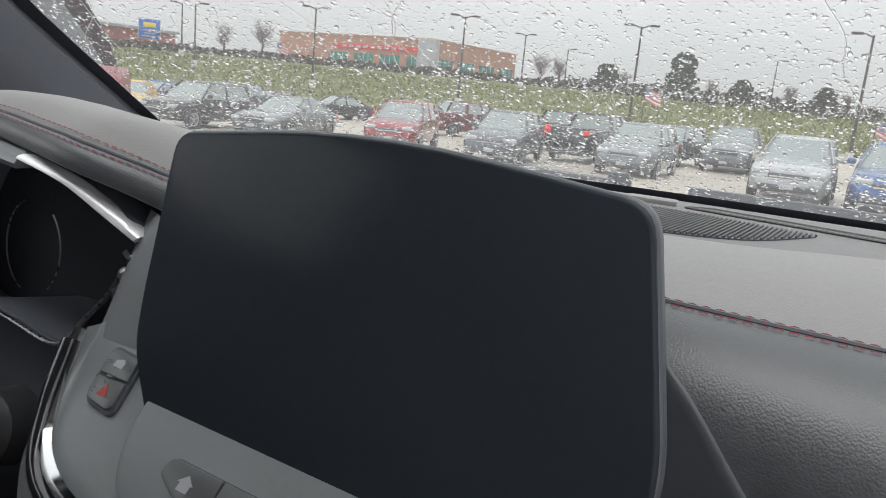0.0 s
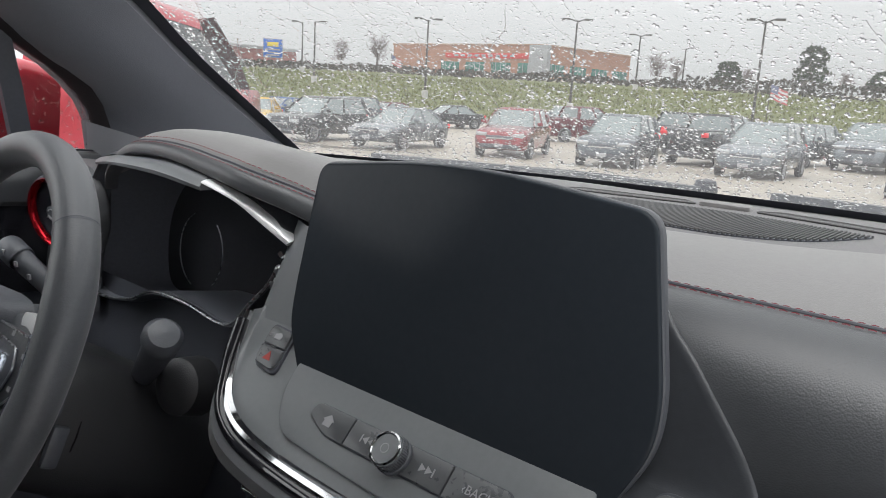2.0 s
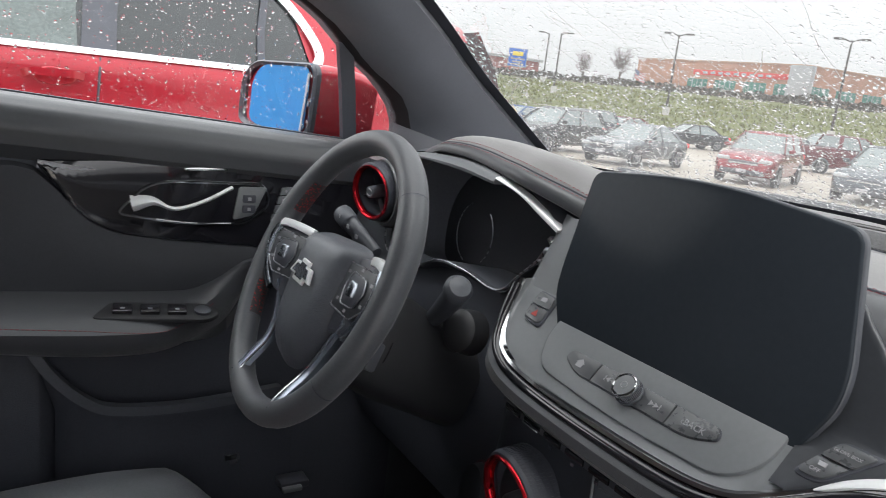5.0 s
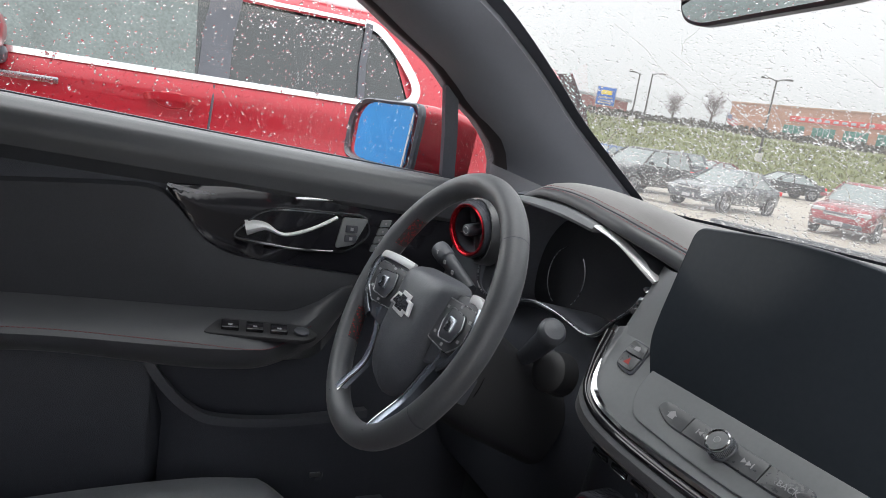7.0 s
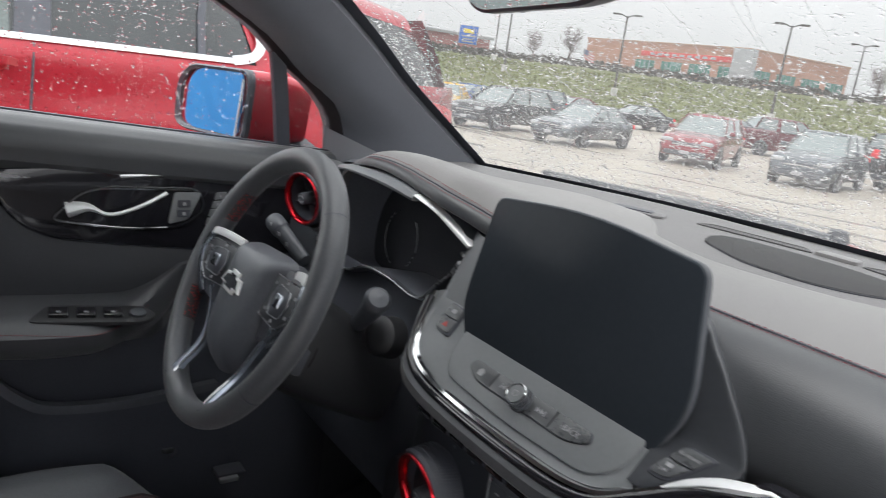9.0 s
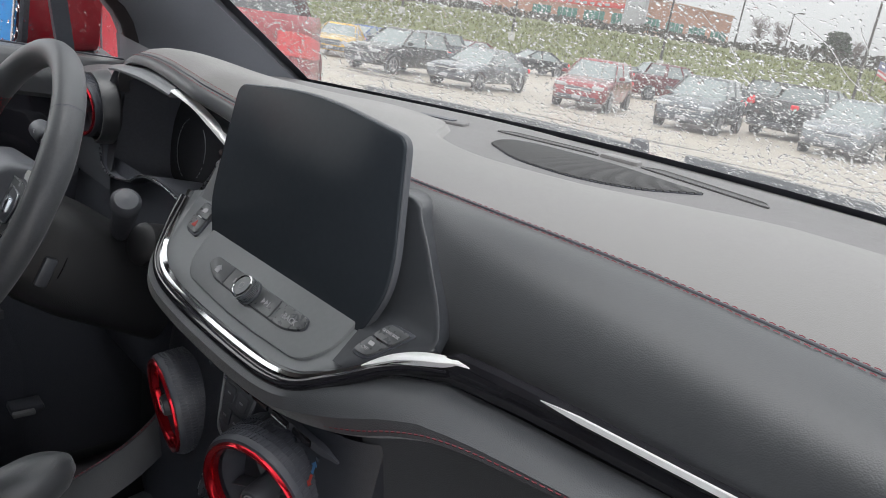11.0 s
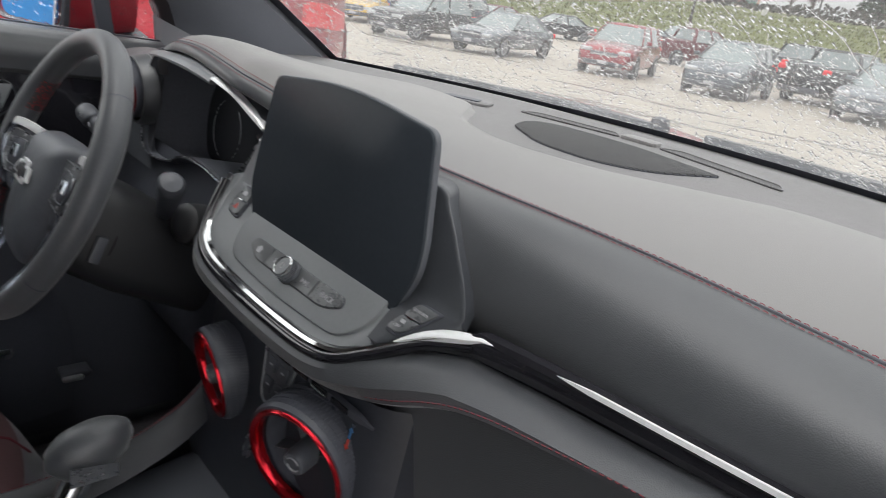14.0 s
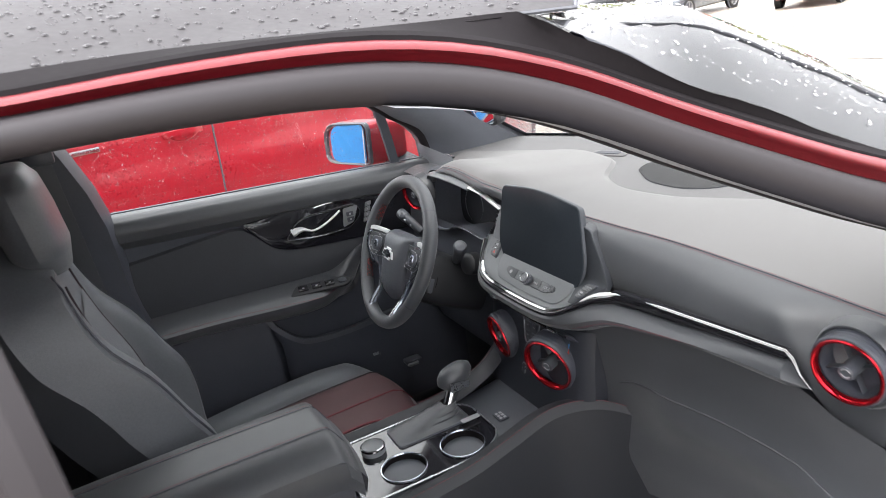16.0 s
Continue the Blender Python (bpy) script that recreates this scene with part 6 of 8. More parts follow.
for k in range(4):
    b_ = part("memory_button", plate(rounded([(0.126 + 0.004 * k, -0.028 + 0.014 * k), (0.143 + 0.004 * k, -0.026 + 0.014 * k), (0.146 + 0.004 * k, -0.014 + 0.014 * k), (0.129 + 0.004 * k, -0.016 + 0.014 * k)], 0.002), 0.004, hmx @ Matrix.Translation((0, 0, 0.004)), 0.001), PLASTIC_GREY, door, "small seat memory button")
    part("mark", box((0.136 + 0.004 * k, -0.021 + 0.014 * k, 0.0043), (0.003, 0.004, 0.0005), 0, hmx), PRINT, b_)
# window switches on the armrest
swm = face((-0.655, -0.285, 0.926), (0.12, 1, -0.04), (-1, 0.12, 0.22))
swb = part("switch_panel", plate(rounded([(-0.085, -0.022), (0.07, -0.022), (0.09, 0.0), (0.07, 0.024), (-0.06, 0.024)], 0.012), 0.006, swm @ Matrix.Translation((0, 0, 0.0012)), 0.0015), COLUMN, door, "satin black window switch panel")
for k in range(3):
    s_ = part("window_switch", box((-0.045 + 0.036 * k, 0.0, 0.0025), (0.026, 0.022, 0.009), 0.002, swm), PIANO, swb, "black window switch")
    part("mark", box((-0.045 + 0.036 * k, -0.0035, 0.0072), (0.006, 0.004, 0.0005), 0, swm), PRINT, s_)
part("mirror_selector", lathe([(0.012, -0.001), (0.0115, 0.005), (0.008, 0.006), (0.0, 0.006)], swm @ Matrix.Translation((0.062, 0, 0)), 20), PLASTIC, swb)
# pocket
pk = spline([(-0.70, -0.44, 0.868), (-0.69, -0.415, 0.83), (-0.684, -0.375, 0.79), (-0.682, -0.33, 0.770), (-0.684, -0.22, 0.762), (-0.70, -0.08, 0.765)], 6)
part("pocket_edge", sweep(pk, [(-0.006, -0.008), (0.008, -0.008), (0.008, 0.008), (-0.006, 0.008)], (1, 0, 0)), PLASTIC, door, "rounded edge of the door pocket")
part("pocket", loft([[p + Vector((-0.004, 0, 0.0)), p + Vector((-0.006, 0.03, -0.10)), p + Vector((-0.012, 0.03, -0.26))] for p in pk]), PLASTIC_LOW, door, "black door pocket wall")
part("lower_skin", surf(lambda i, j: Vector((-0.716 + 0.02 * math.sin(3 * j), lerp(-0.43, -0.96, i), lerp(0.885, 0.5, j))), 16, 10), PLASTIC_LOW, door)
spk = part("kick_badge", lathe([(0.014, 0.0), (0.013, 0.004), (0.0, 0.005)], along((-0.70, -0.155, 0.652), (-0.55, -0.2, 0.69)), 18), PLASTIC_DARK, door, "small dark round control")
part("badge_print", box((-0.690, -0.158, 0.6565), (0.003, 0.019, 0.009), 0.001), SATIN, spk)
release = thing("bonnet_release", (-0.66, -0.06, 0.60), "small grey bonnet release lever under the dashboard", "lever")
part("grip", box((-0.655, -0.062, 0.600), (0.012, 0.034, 0.009), 0.003), PLASTIC_GREY, release)
part("bracket", box((-0.675, -0.055, 0.602), (0.035, 0.05, 0.014), 0.004), PLASTIC_DARK, release)

# ---- door mirror with its blue film ----
dmirror = thing("door_mirror", (-0.95, 0.0, 1.2), "red door mirror whose glass is covered with blue protective film", "door mirror")
mm = face((-0.912, -0.046, 1.232), (0.93, 0.35, 0), (0, 0.05, 1))
MO = rounded([(-0.102, -0.052), (-0.100, 0.030), (-0.066, 0.060), (0.094, 0.064), (0.104, 0.046), (0.098, -0.062), (-0.07, -0.062)], [0.02, 0.04, 0.03, 0.012, 0.012, 0.02, 0.03])
rows = [[mm @ Vector((x * s + dx, y * s, d)) for x, y in MO] for s, dx, d in ((0.95, 0, -0.004), (1.0, 0, 0.0), (1.03, 0.004, -0.03), (1.0, 0.022, -0.075), (0.86, 0.045, -0.115), (0.4, 0.06, -0.14))]
part("housing", loft(rows, True, True), RED_PAINT, dmirror, "wet red housing")
part("rim", loft([[mm @ Vector((x * s, y * s, d)) for x, y in MO] for s, d in ((1.01, -0.02), (1.015, 0.004), (0.97, 0.008), (0.90, 0.003), (0.90, -0.005))], True), PLASTIC_DARK, dmirror, "black inner rim")
part("film", plate([(x * 0.76 + 0.006, y * 0.9) for x, y in MO], 0.002, mm @ Matrix.Translation((0, 0, 0.004))), BLUE_FILM, dmirror, "matt blue protective film")
part("film_edge", box((0.080, 0.0, 0.0055), (0.004, 0.108, 0.0016), 0.0, mm @ Matrix.Rotation(radians(-5), 4, "Z")), PRINT, dmirror, "pale edge of the film")
part("foot", loft([[Vector((-0.80 - 0.10 * t, 0.10 - 0.07 * t + dy, 1.13 + 0.06 * t + dz)) for dy, dz in ((-0.04, -0.02), (0.05, -0.02), (0.05, 0.02), (-0.04, 0.02))] for t in (0, 0.5, 1.0)], True, True), PLASTIC_DARK, dmirror, "black mirror foot")
spots = []
rnd = random.Random(5)
for _ in range(260):
    x, y = rnd.uniform(-0.098, 0.098), rnd.uniform(-0.058, 0.058)
    if abs(x - 0.006) < 0.075 and abs(y) < 0.052 and rnd.random() < 0.85:
        continue
    nrm = (mm.to_3x3() @ Vector((0, 0, 1))).normalized()
    spots.append((mm @ Vector((x, y, 0.0085 if abs(x - 0.006) > 0.075 or abs(y) > 0.052 else 0.0046)), nrm, DOWN, rnd.choice((0.0012, 0.0018, 0.0026)), 1.2))
drops("rain_drops", spots, DROP, dmirror, "rain drops on the mirror")

# ---- inside mirror ----
imirror = thing("rear_view_mirror", (-0.03, 0.0, 1.44), "black frameless-edge inside mirror on the windshield", "mirror")
im = face((-0.013, -0.097, 1.430), (1, -0.27, 0), (-0.04, -0.15, 1))
IO = rounded([(-0.125, -0.026), (-0.118, 0.026), (0.125, 0.026), (0.14, -0.026), (0.10, -0.038), (-0.09, -0.038)], 0.022)
part("housing", loft([[im @ Vector((x * s, y * s, d)) for x, y in IO] for s, d in ((0.95, 0.003), (1.0, 0.002), (1.02, -0.006), (0.98, -0.016), (0.8, -0.026), (0.4, -0.03))], True, True), PLASTIC, imirror, "black housing")
part("glass", plate([(x * 0.955, y * 0.93) for x, y in IO], 0.002, im @ Matrix.Translation((0, 0, 0.0042))), MIRROR, imirror, "mirror glass")
part("stem", sweep([(-0.01, -0.085, 1.45), (-0.01, -0.065, 1.50), (-0.008, -0.04, 1.545)], round_profile(0.012, 12)), PLASTIC, imirror, "black stem")
sp = thing("sensor_pod", (0.03, 0.0, 1.5), "black camera pod on the windshield behind the mirror", "sensor pod")
part("cover", loft([[ws(0.05 + dx * w / 0.63, v) + Vector((0, -0.006 - 0.02 * q, -0.008 - 0.03 * q)) for dx, q in ((-0.075, 0), (-0.06, 0.7), (0.0, 1), (0.06, 0.7), (0.075, 0))] for v, w in ((0.86, 0.5), (0.9, 0.9), (1.0, 1.0), (1.15, 1.0))]), PLASTIC, sp, "black pod cover")


# ---- driver's seat ----
seat = thing("driver_seat", (-0.4, -0.5, 0.45), "black leather driver's seat with perforated centre and dark red seams", "car seat")


def bend(profile, t):
    k = min(t * (len(profile) - 1), len(profile) - 1.0001)
    return [lerp(a, b, k % 1) for a, b in zip(profile[int(k)], profile[int(k) + 1])]


def cushion(i, j, lift=0.0):
    """i across from the door to the console, j from the front edge back."""
    x = lerp(-0.61, -0.165, i)
    c = abs(2 * i - 1)
    y = lerp(-0.165 - 0.065 * c * c, -0.76, j)
    z = 0.712 - 0.035 * j + 0.012 * math.sin(3.14 * j)
    if j < 0.12:
        z -= 0.09 * (1 - j / 0.12) ** 2
    z += (0.045 if i > 0.5 else 0.012) * ease((c - 0.55) / 0.3) * ease(j / 0.3) - 0.10 * ease((c - 0.9) / 0.1) ** 2
    return Vector((x, y, z + lift))


part("cushion", surf(cushion, 44, 36), SEAT_LEATHER, seat, "black leather cushion")
part("cushion_centre", surf(lambda i, j: cushion(lerp(0.27, 0.9, i), lerp(0.06, 0.97, j), 0.003), 20, 30), SEAT_PERF, seat, "perforated dark centre panel")
for i, thread in ((0.27, DARK_THREAD), (0.55, RED_THREAD), (0.895, RED_THREAD)):
    part("cushion_seam", sweep([cushion(i, lerp(0.04, 0.97, k / 24), 0.0045) for k in range(25)], round_profile(0.0028, 6, 0.5)), thread, seat, "dark red seam")
part("cushion_skirt", loft([[cushion(i, 0.0), cushion(i, 0.0) + Vector((0, 0.01, -0.06)), cushion(i, 0.0) + Vector((0, -0.06, -0.2))] for i in [k / 20 for k in range(21)]]), SEAT_LEATHER, seat)
part("cushion_side", loft([[cushion(1.0, j), cushion(1.0, j) + Vector((0.012, 0, -0.05)), cushion(1.0, j) + Vector((0.0, 0, -0.22))] for j in [k / 16 for k in range(17)]]), PLASTIC, seat)
part("cushion_side", loft([[cushion(0.0, j), cushion(0.0, j) + Vector((-0.012, 0, -0.05)), cushion(0.0, j) + Vector((0.0, 0, -0.22))] for j in [k / 16 for k in range(17)]]), PLASTIC, seat)


def back(i, j, lift=0.0):
    """i across, j from the cushion up to the shoulders."""
    c = abs(2 * i - 1)
    w = curve(j, [(0.0, 0.235), (0.35, 0.25), (0.7, 0.238), (0.9, 0.205), (1.0, 0.13)])
    z = lerp(0.70, 1.30, j)
    y = curve(z, [(0.70, -0.725), (0.85, -0.745), (0.96, -0.768), (1.09, -0.812), (1.2, -0.838), (1.30, -0.85)])
    y += curve(z, [(0.70, 0.068), (0.85, 0.085), (0.95, 0.062), (1.04, 0.05), (1.13, 0.018), (1.30, 0.0)]) * ease((c - 0.45) / 0.25) - 0.11 * ease((c - 0.88) / 0.12) ** 2
    if j > 0.93:
        y -= 0.09 * ((j - 0.93) / 0.07) ** 2
    return Vector((-0.415 + (2 * i - 1) * w, y + lift, z - 0.03 * c * c * j))


part("backrest", surf(back, 48, 48), SEAT_LEATHER, seat, "black leather backrest with side bolsters")
part("backrest_centre", surf(lambda i, j: back(lerp(0.27, 0.73, i), lerp(0.03, 0.74, j), 0.004), 20, 30), SEAT_LEATHER, seat, "dark leather centre panel")
for i in (0.27, 0.73):
    part("backrest_seam", sweep([back(i, lerp(0.03, 0.86, k / 24), 0.004) for k in range(25)], round_profile(0.0022, 6)), DARK_THREAD, seat)
for i in (0.09, 0.925, 0.94):
    part("bolster_seam", sweep([back(i, lerp(0.05, 0.95, k / 24), 0.002) for k in range(25)], round_profile(0.0014, 6)), PLASTIC_DARK, seat, "dark piped seam")
# darker colour than the seat's front, painting the shade on its side
part("back_shell", loft([[back(0.0, j), back(0.0, j) + Vector((0.03, -0.10, 0)), back(1.0, j) + Vector((-0.03, -0.10, 0)), back(1.0, j)] for j in [k / 24 for k in range(25)]]), VINYL, seat, "side and rear shell, its shade put in as darker vinyl")


def headrest(i, j):
    a = 2 * math.pi * i
    prof = [(0.02, -0.115), (0.75, -0.105), (1.0, -0.06), (1.02, 0.02), (0.95, 0.075), (0.7, 0.10), (0.02, 0.108)]
    r, h = bend(prof, j)
    x = 0.13 * r * math.copysign(abs(math.cos(a)) ** 0.85, math.cos(a))
    y = 0.055 * r * math.copysign(abs(math.sin(a)) ** 0.8, math.sin(a))
    return Vector((-0.415 + x * 1.05, -0.868 + y - 0.12 * h, 1.335 + h * 0.95))


part("headrest", surf(headrest, 36, 24), SEAT_LEATHER, seat, "padded leather headrest", angle=85)
for x in (-0.47, -0.36):
    part("headrest_post", sweep([(x, -0.875, 1.20), (x, -0.88, 1.28)], round_profile(0.006, 10)), SATIN, seat)

# ---- centre console ----
console = thing("centre_console", (0, -0.4, 0.5), "black centre console with gloss panel, cup holders and padded lid", "centre console")
part("tunnel", loft([[Vector((x * w, y, z)) for x, z in ((-1.0, 0.42), (-1.0, h - 0.03), (-0.94, h - 0.008), (-0.8, h), (0.8, h), (0.94, h - 0.008), (1.0, h - 0.03), (1.0, 0.42))] for y, w, h in ((0.02, 0.15, 0.80), (-0.08, 0.135, 0.795), (-0.18, 0.125, 0.787), (-0.3, 0.125, 0.787), (-0.47, 0.125, 0.792), (-0.6, 0.125, 0.80), (-1.0, 0.125, 0.80))]), PLASTIC, console, "black tunnel sides")
RIDGE = spline([(0.135, -0.50, 0.795), (0.128, -0.30, 0.80), (0.118, -0.19, 0.815), (0.125, -0.10, 0.842), (0.165, -0.035, 0.855), (0.225, 0.01, 0.85), (0.285, 0.04, 0.825), (0.33, 0.06, 0.78)], 6)
part("side_wing", loft([[p + Vector((-0.035, 0.0, -0.012)), p + Vector((-0.022, -0.004, 0.0)), p + Vector((0, 0, 0.004)), p + Vector((0.018, 0, -0.008)), p + Vector((0.022, 0.0, -0.06)), p + Vector((0.02, 0.0, -0.42))] for p in RIDGE]), WING, console, "padded leather wing beside the console")
stitches([p + Vector((0.002, 0, 0.0045)) for p in RIDGE], 0.0036, 0.0018, 0.0006, RED_THREAD, console, "red_stitching")
RIDGE_L = [Vector((-p.x, p.y, p.z)) for p in RIDGE]
part("side_wing", loft([[p + Vector((0.035, 0.0, -0.012)), p + Vector((0.022, -0.004, 0.0)), p + Vector((0, 0, 0.004)), p + Vector((-0.018, 0, -0.008)), p + Vector((-0.022, 0.0, -0.06)), p + Vector((-0.02, 0.0, -0.42))] for p in RIDGE_L]), WING, console, "padded leather wing beside the console")
stitches([p + Vector((-0.002, 0, 0.0045)) for p in RIDGE_L], 0.0036, 0.0018, 0.0006, RED_THREAD, console, "red_stitching")
tm = Matrix.Translation((0, 0, 0.7985))
TOP = rounded([(-0.098, -0.475), (0.10, -0.475), (0.102, -0.235), (0.062, -0.178), (-0.07, -0.178), (-0.098, -0.235)], [0.01, 0.01, 0.03, 0.03, 0.03, 0.03])


def cup_panel():
    """The gloss panel with two round cup openings cut through it."""
    holes = [((0.050, -0.255), 0.042), ((0.045, -0.378), 0.042)]
    bm = bmesh.new()
    outer = [bm.verts.new((x, y, 0)) for x, y in TOP]
    edges = [bm.edges.new((outer[k], outer[(k + 1) % len(outer)])) for k in range(len(outer))]
    for (cx, cy), r in holes:
        vs = [bm.verts.new((cx + r * math.cos(2 * math.pi * k / 28), cy + r * math.sin(2 * math.pi * k / 28), 0)) for k in range(28)]
        edges += [bm.edges.new((vs[k], vs[(k + 1) % 28])) for k in range(28)]
    bmesh.ops.triangle_fill(bm, use_beauty=True, edges=edges)
    bm.transform(tm)
    return bm


part("gloss_panel", cup_panel(), PIANO, console, "gloss black panel", smooth=False)
part("panel_edge", sweep([tm @ Vector((x, y, 0.001)) for x, y in TOP], round_profile(0.0018, 6), closed=True), SATIN, console, "thin silver edge")
for cx, cy, r in ((0.050, -0.255, 0.042), (0.045, -0.378, 0.042)):
    # the near-black moulding colour here paints the shade inside the wells
    cup = part("cup_holder", lathe([(r + 0.003, 0.0005), (r + 0.001, 0.0025), (r - 0.001, 0.001), (r - 0.003, -0.04), (r - 0.005, -0.095), (0.0, -0.096)], Matrix.Translation((cx, cy, 0.7985)), 36), DRIP, console, "deep round cup holder")
    part("lip", lathe([(r + 0.0034, 0.0004), (r + 0.0026, 0.003), (r + 0.0006, 0.0032), (r - 0.0004, 0.0012)], Matrix.Translation((cx, cy, 0.7988)), 36), DARK_CHROME, cup)
mode = part("mode_dial", lathe([(0.024, 0.0), (0.0235, 0.012), (0.022, 0.0145), (0.019, 0.016), (0.0, 0.0165)], Matrix.Translation((-0.042, -0.405, 0.799)), 36), PLASTIC_GREY, console, "round drive mode dial")
part("rim", lathe([(0.0245, 0.010), (0.0243, 0.014), (0.022, 0.0152)], Matrix.Translation((-0.042, -0.405, 0.799)), 36), CHROME, mode, "chrome rim")
part("boot_plate", plate(rounded([(-0.088, -0.36), (-0.012, -0.36), (-0.012, -0.20), (-0.088, -0.20)], 0.012), 0.006, Matrix.Translation((0, 0, 0.803)), 0.002), PLASTIC, console)
boot = []
for k in range(9):
    t = k / 8
    w, d = lerp(0.040, 0.014, t ** 0.7), lerp(0.078, 0.014, t ** 0.8)
    fold = 0.003 * math.sin(7 * t * math.pi) * (1 - t)
    cx, cy, cz = -0.052 - 0.006 * t, lerp(-0.282, -0.225, t), lerp(0.803, 0.830, t)
    boot.append([Vector((cx + (w + fold) * math.copysign(abs(math.cos(a)) ** 0.6, math.cos(a)), cy + (d + fold) * math.copysign(abs(math.sin(a)) ** 0.6, math.sin(a)), cz)) for a in [2 * math.pi * q / 24 for q in range(24)]])
part("gear_boot", loft(boot, True), LEATHER, console, "leather gear lever boot")
part("indicator", box((-0.006, -0.205, 0.806), (0.012, 0.04, 0.003), 0.001), PRINT, console, "pale gear indicator window")
shift = thing("gear_lever", (-0.06, -0.22, 0.85), "gear lever with a black leather knob and chrome throat", "gear lever")
part("throat", sweep([(-0.058, -0.225, 0.820), (-0.064, -0.212, 0.840), (-0.070, -0.20, 0.858)], round_profile(0.0135, 16)), CHROME, shift, "chrome throat")
part("button", box((-0.086, -0.215, 0.848), (0.006, 0.012, 0.012), 0.002), RED_RING, shift, "red release button")
kn = []
for z, rx, ry, dy in ((0.0, 0.016, 0.016, -0.004), (0.008, 0.022, 0.028, -0.004), (0.022, 0.027, 0.042, -0.002), (0.036, 0.027, 0.044, 0.0), (0.048, 0.023, 0.038, 0.002), (0.056, 0.014, 0.024, 0.004), (0.058, 0.002, 0.004, 0.005)):
    kn.append([Vector((-0.070 + 0.9 * rx * math.cos(a), -0.196 + dy + 0.9 * ry * math.sin(a), 0.846 + 0.9 * z + 0.10 * ry * math.sin(a))) for a in [2 * math.pi * q / 24 for q in range(24)]])
part("knob", loft(kn, True, True), LEATHER, shift, "black leather knob")
part("knob_front", loft([[Vector((-0.0455 + 0.002 * q, lerp(-0.220, -0.178, t), 0.851 + 0.023 * q * (1 - 0.3 * t))) for q in (0, 0.5, 1.0)] for t in (0, 0.33, 0.66, 1)]), SATIN, shift, "satin silver knob inlay")
socket = part("tray_socket", box((0.012, -0.145, 0.7935), (0.03, 0.022, 0.004), 0.001), PLASTIC_DARK, console, "small printed tray panel")
for k in range(3):
    for q in range(2):
        part("tray_mark", box((0.003 + 0.009 * k, -0.150 + 0.009 * q, 0.7962), (0.006, 0.006, 0.0006)), PRINT, socket)
lid = thing("armrest_lid", (-0.01, -0.65, 0.85), "padded black armrest lid with two stitched seams", "armrest")


def lid_top(i, j):
    c = abs(2 * i - 1)
    x = -0.0175 + 0.1145 * (2 * i - 1) * (1 - 0.16 * (1 - min(j / 0.07, 1.0)) ** 2)
    y = lerp(-0.468, -0.95, j)
    z = 0.932 - 0.032 * c ** 4 - 0.045 * (1 - ease(j / 0.09)) ** 2 + 0.004 * math.sin(3 * j)
    return Vector((x, y, z))


part("pad", surf(lid_top, 36, 80), LEATHER, lid, "padded leather top")
part("side", loft([[lid_top(1, j), lid_top(1, j) + Vector((0.006, 0, -0.025)), lid_top(1, j) + Vector((-0.002, 0, -0.055))] for j in [k / 20 for k in range(21)]]), LEATHER, lid)
part("side", loft([[lid_top(0, j), lid_top(0, j) + Vector((-0.006, 0, -0.025)), lid_top(0, j) + Vector((0.002, 0, -0.055))] for j in [k / 20 for k in range(21)]]), LEATHER, lid)
part("front", loft([[lid_top(i, 0), lid_top(i, 0) + Vector((0, 0.010, -0.02)), lid_top(i, 0) + Vector((0, 0.002, -0.05))] for i in [k / 20 for k in range(21)]]), LEATHER, lid)
part("bin", box((-0.018, -0.72, 0.83), (0.21, 0.47, 0.10), 0.01), PLASTIC, lid, "black bin under the lid")
for i, mt in ((0.30, PLASTIC_DARK), (0.70, PLASTIC_DARK)):
    line = [lid_top(i, lerp(0.01, 0.98, k / 40)) + Vector((0, 0, 0.0008)) for k in range(41)]
    part("seam", sweep(line, round_profile(0.0012, 6)), mt, lid)
    stitches(line, 0.0036, 0.0018, 0.0006, RED_THREAD, lid, "red_stitching", side=0.005)


# ---- outside: car park, cars, bank, building ----
LOOK = Vector((-math.sin(radians(35)), math.cos(radians(35)), 0))


def ground_z(x, y):
    d = x * LOOK.x + y * LOOK.y
    return curve(d, [(4, 0.0), (25, -0.55), (42, -0.55), (58, -0.15), (92, 3.5), (130, 5.6), (170, 6.4), (600, 9.0)])


def far(az, dist, z=None):
    """A place by its bearing to the left of straight ahead, and its distance."""
    x, y = 0.3 - dist * math.sin(radians(az)), -0.35 + dist * math.cos(radians(az))
    return Vector((x, y, ground_z(x, y) if z is None else z))


def height(dist, elevation):
    return 1.27 + dist * math.tan(radians(elevation))


WET = material("wet_asphalt", (0.40, 0.355, 0.295), 0.42, spots=0.14, spot_scale=0.5, bump=0.05, bump_scale=160, rough_spread=0.16)
GRASS = material("spring_grass", (0.105, 0.118, 0.026), 0.9, spots=0.35, spot_scale=0.5, bump=0.6, bump_scale=9)


def ground_mesh():
    rows = []
    for j in range(121):
        d = -60 + 6.0 * j if j < 20 else 60 + (j - 20) * 1.0 if j < 100 else 140 + (j - 100) * 30
        d = min(d, 900)
        rows.append([LOOK * d + Vector((LOOK.y, -LOOK.x, 0)) * s for s in [-500 + 20 * k for k in range(51)]])
    return [[Vector((p.x, p.y, ground_z(p.x, p.y))) for p in r] for r in rows]


own("ground", loft(ground_mesh()), WET, "wet pale asphalt of a large car park", "car park", "structure")


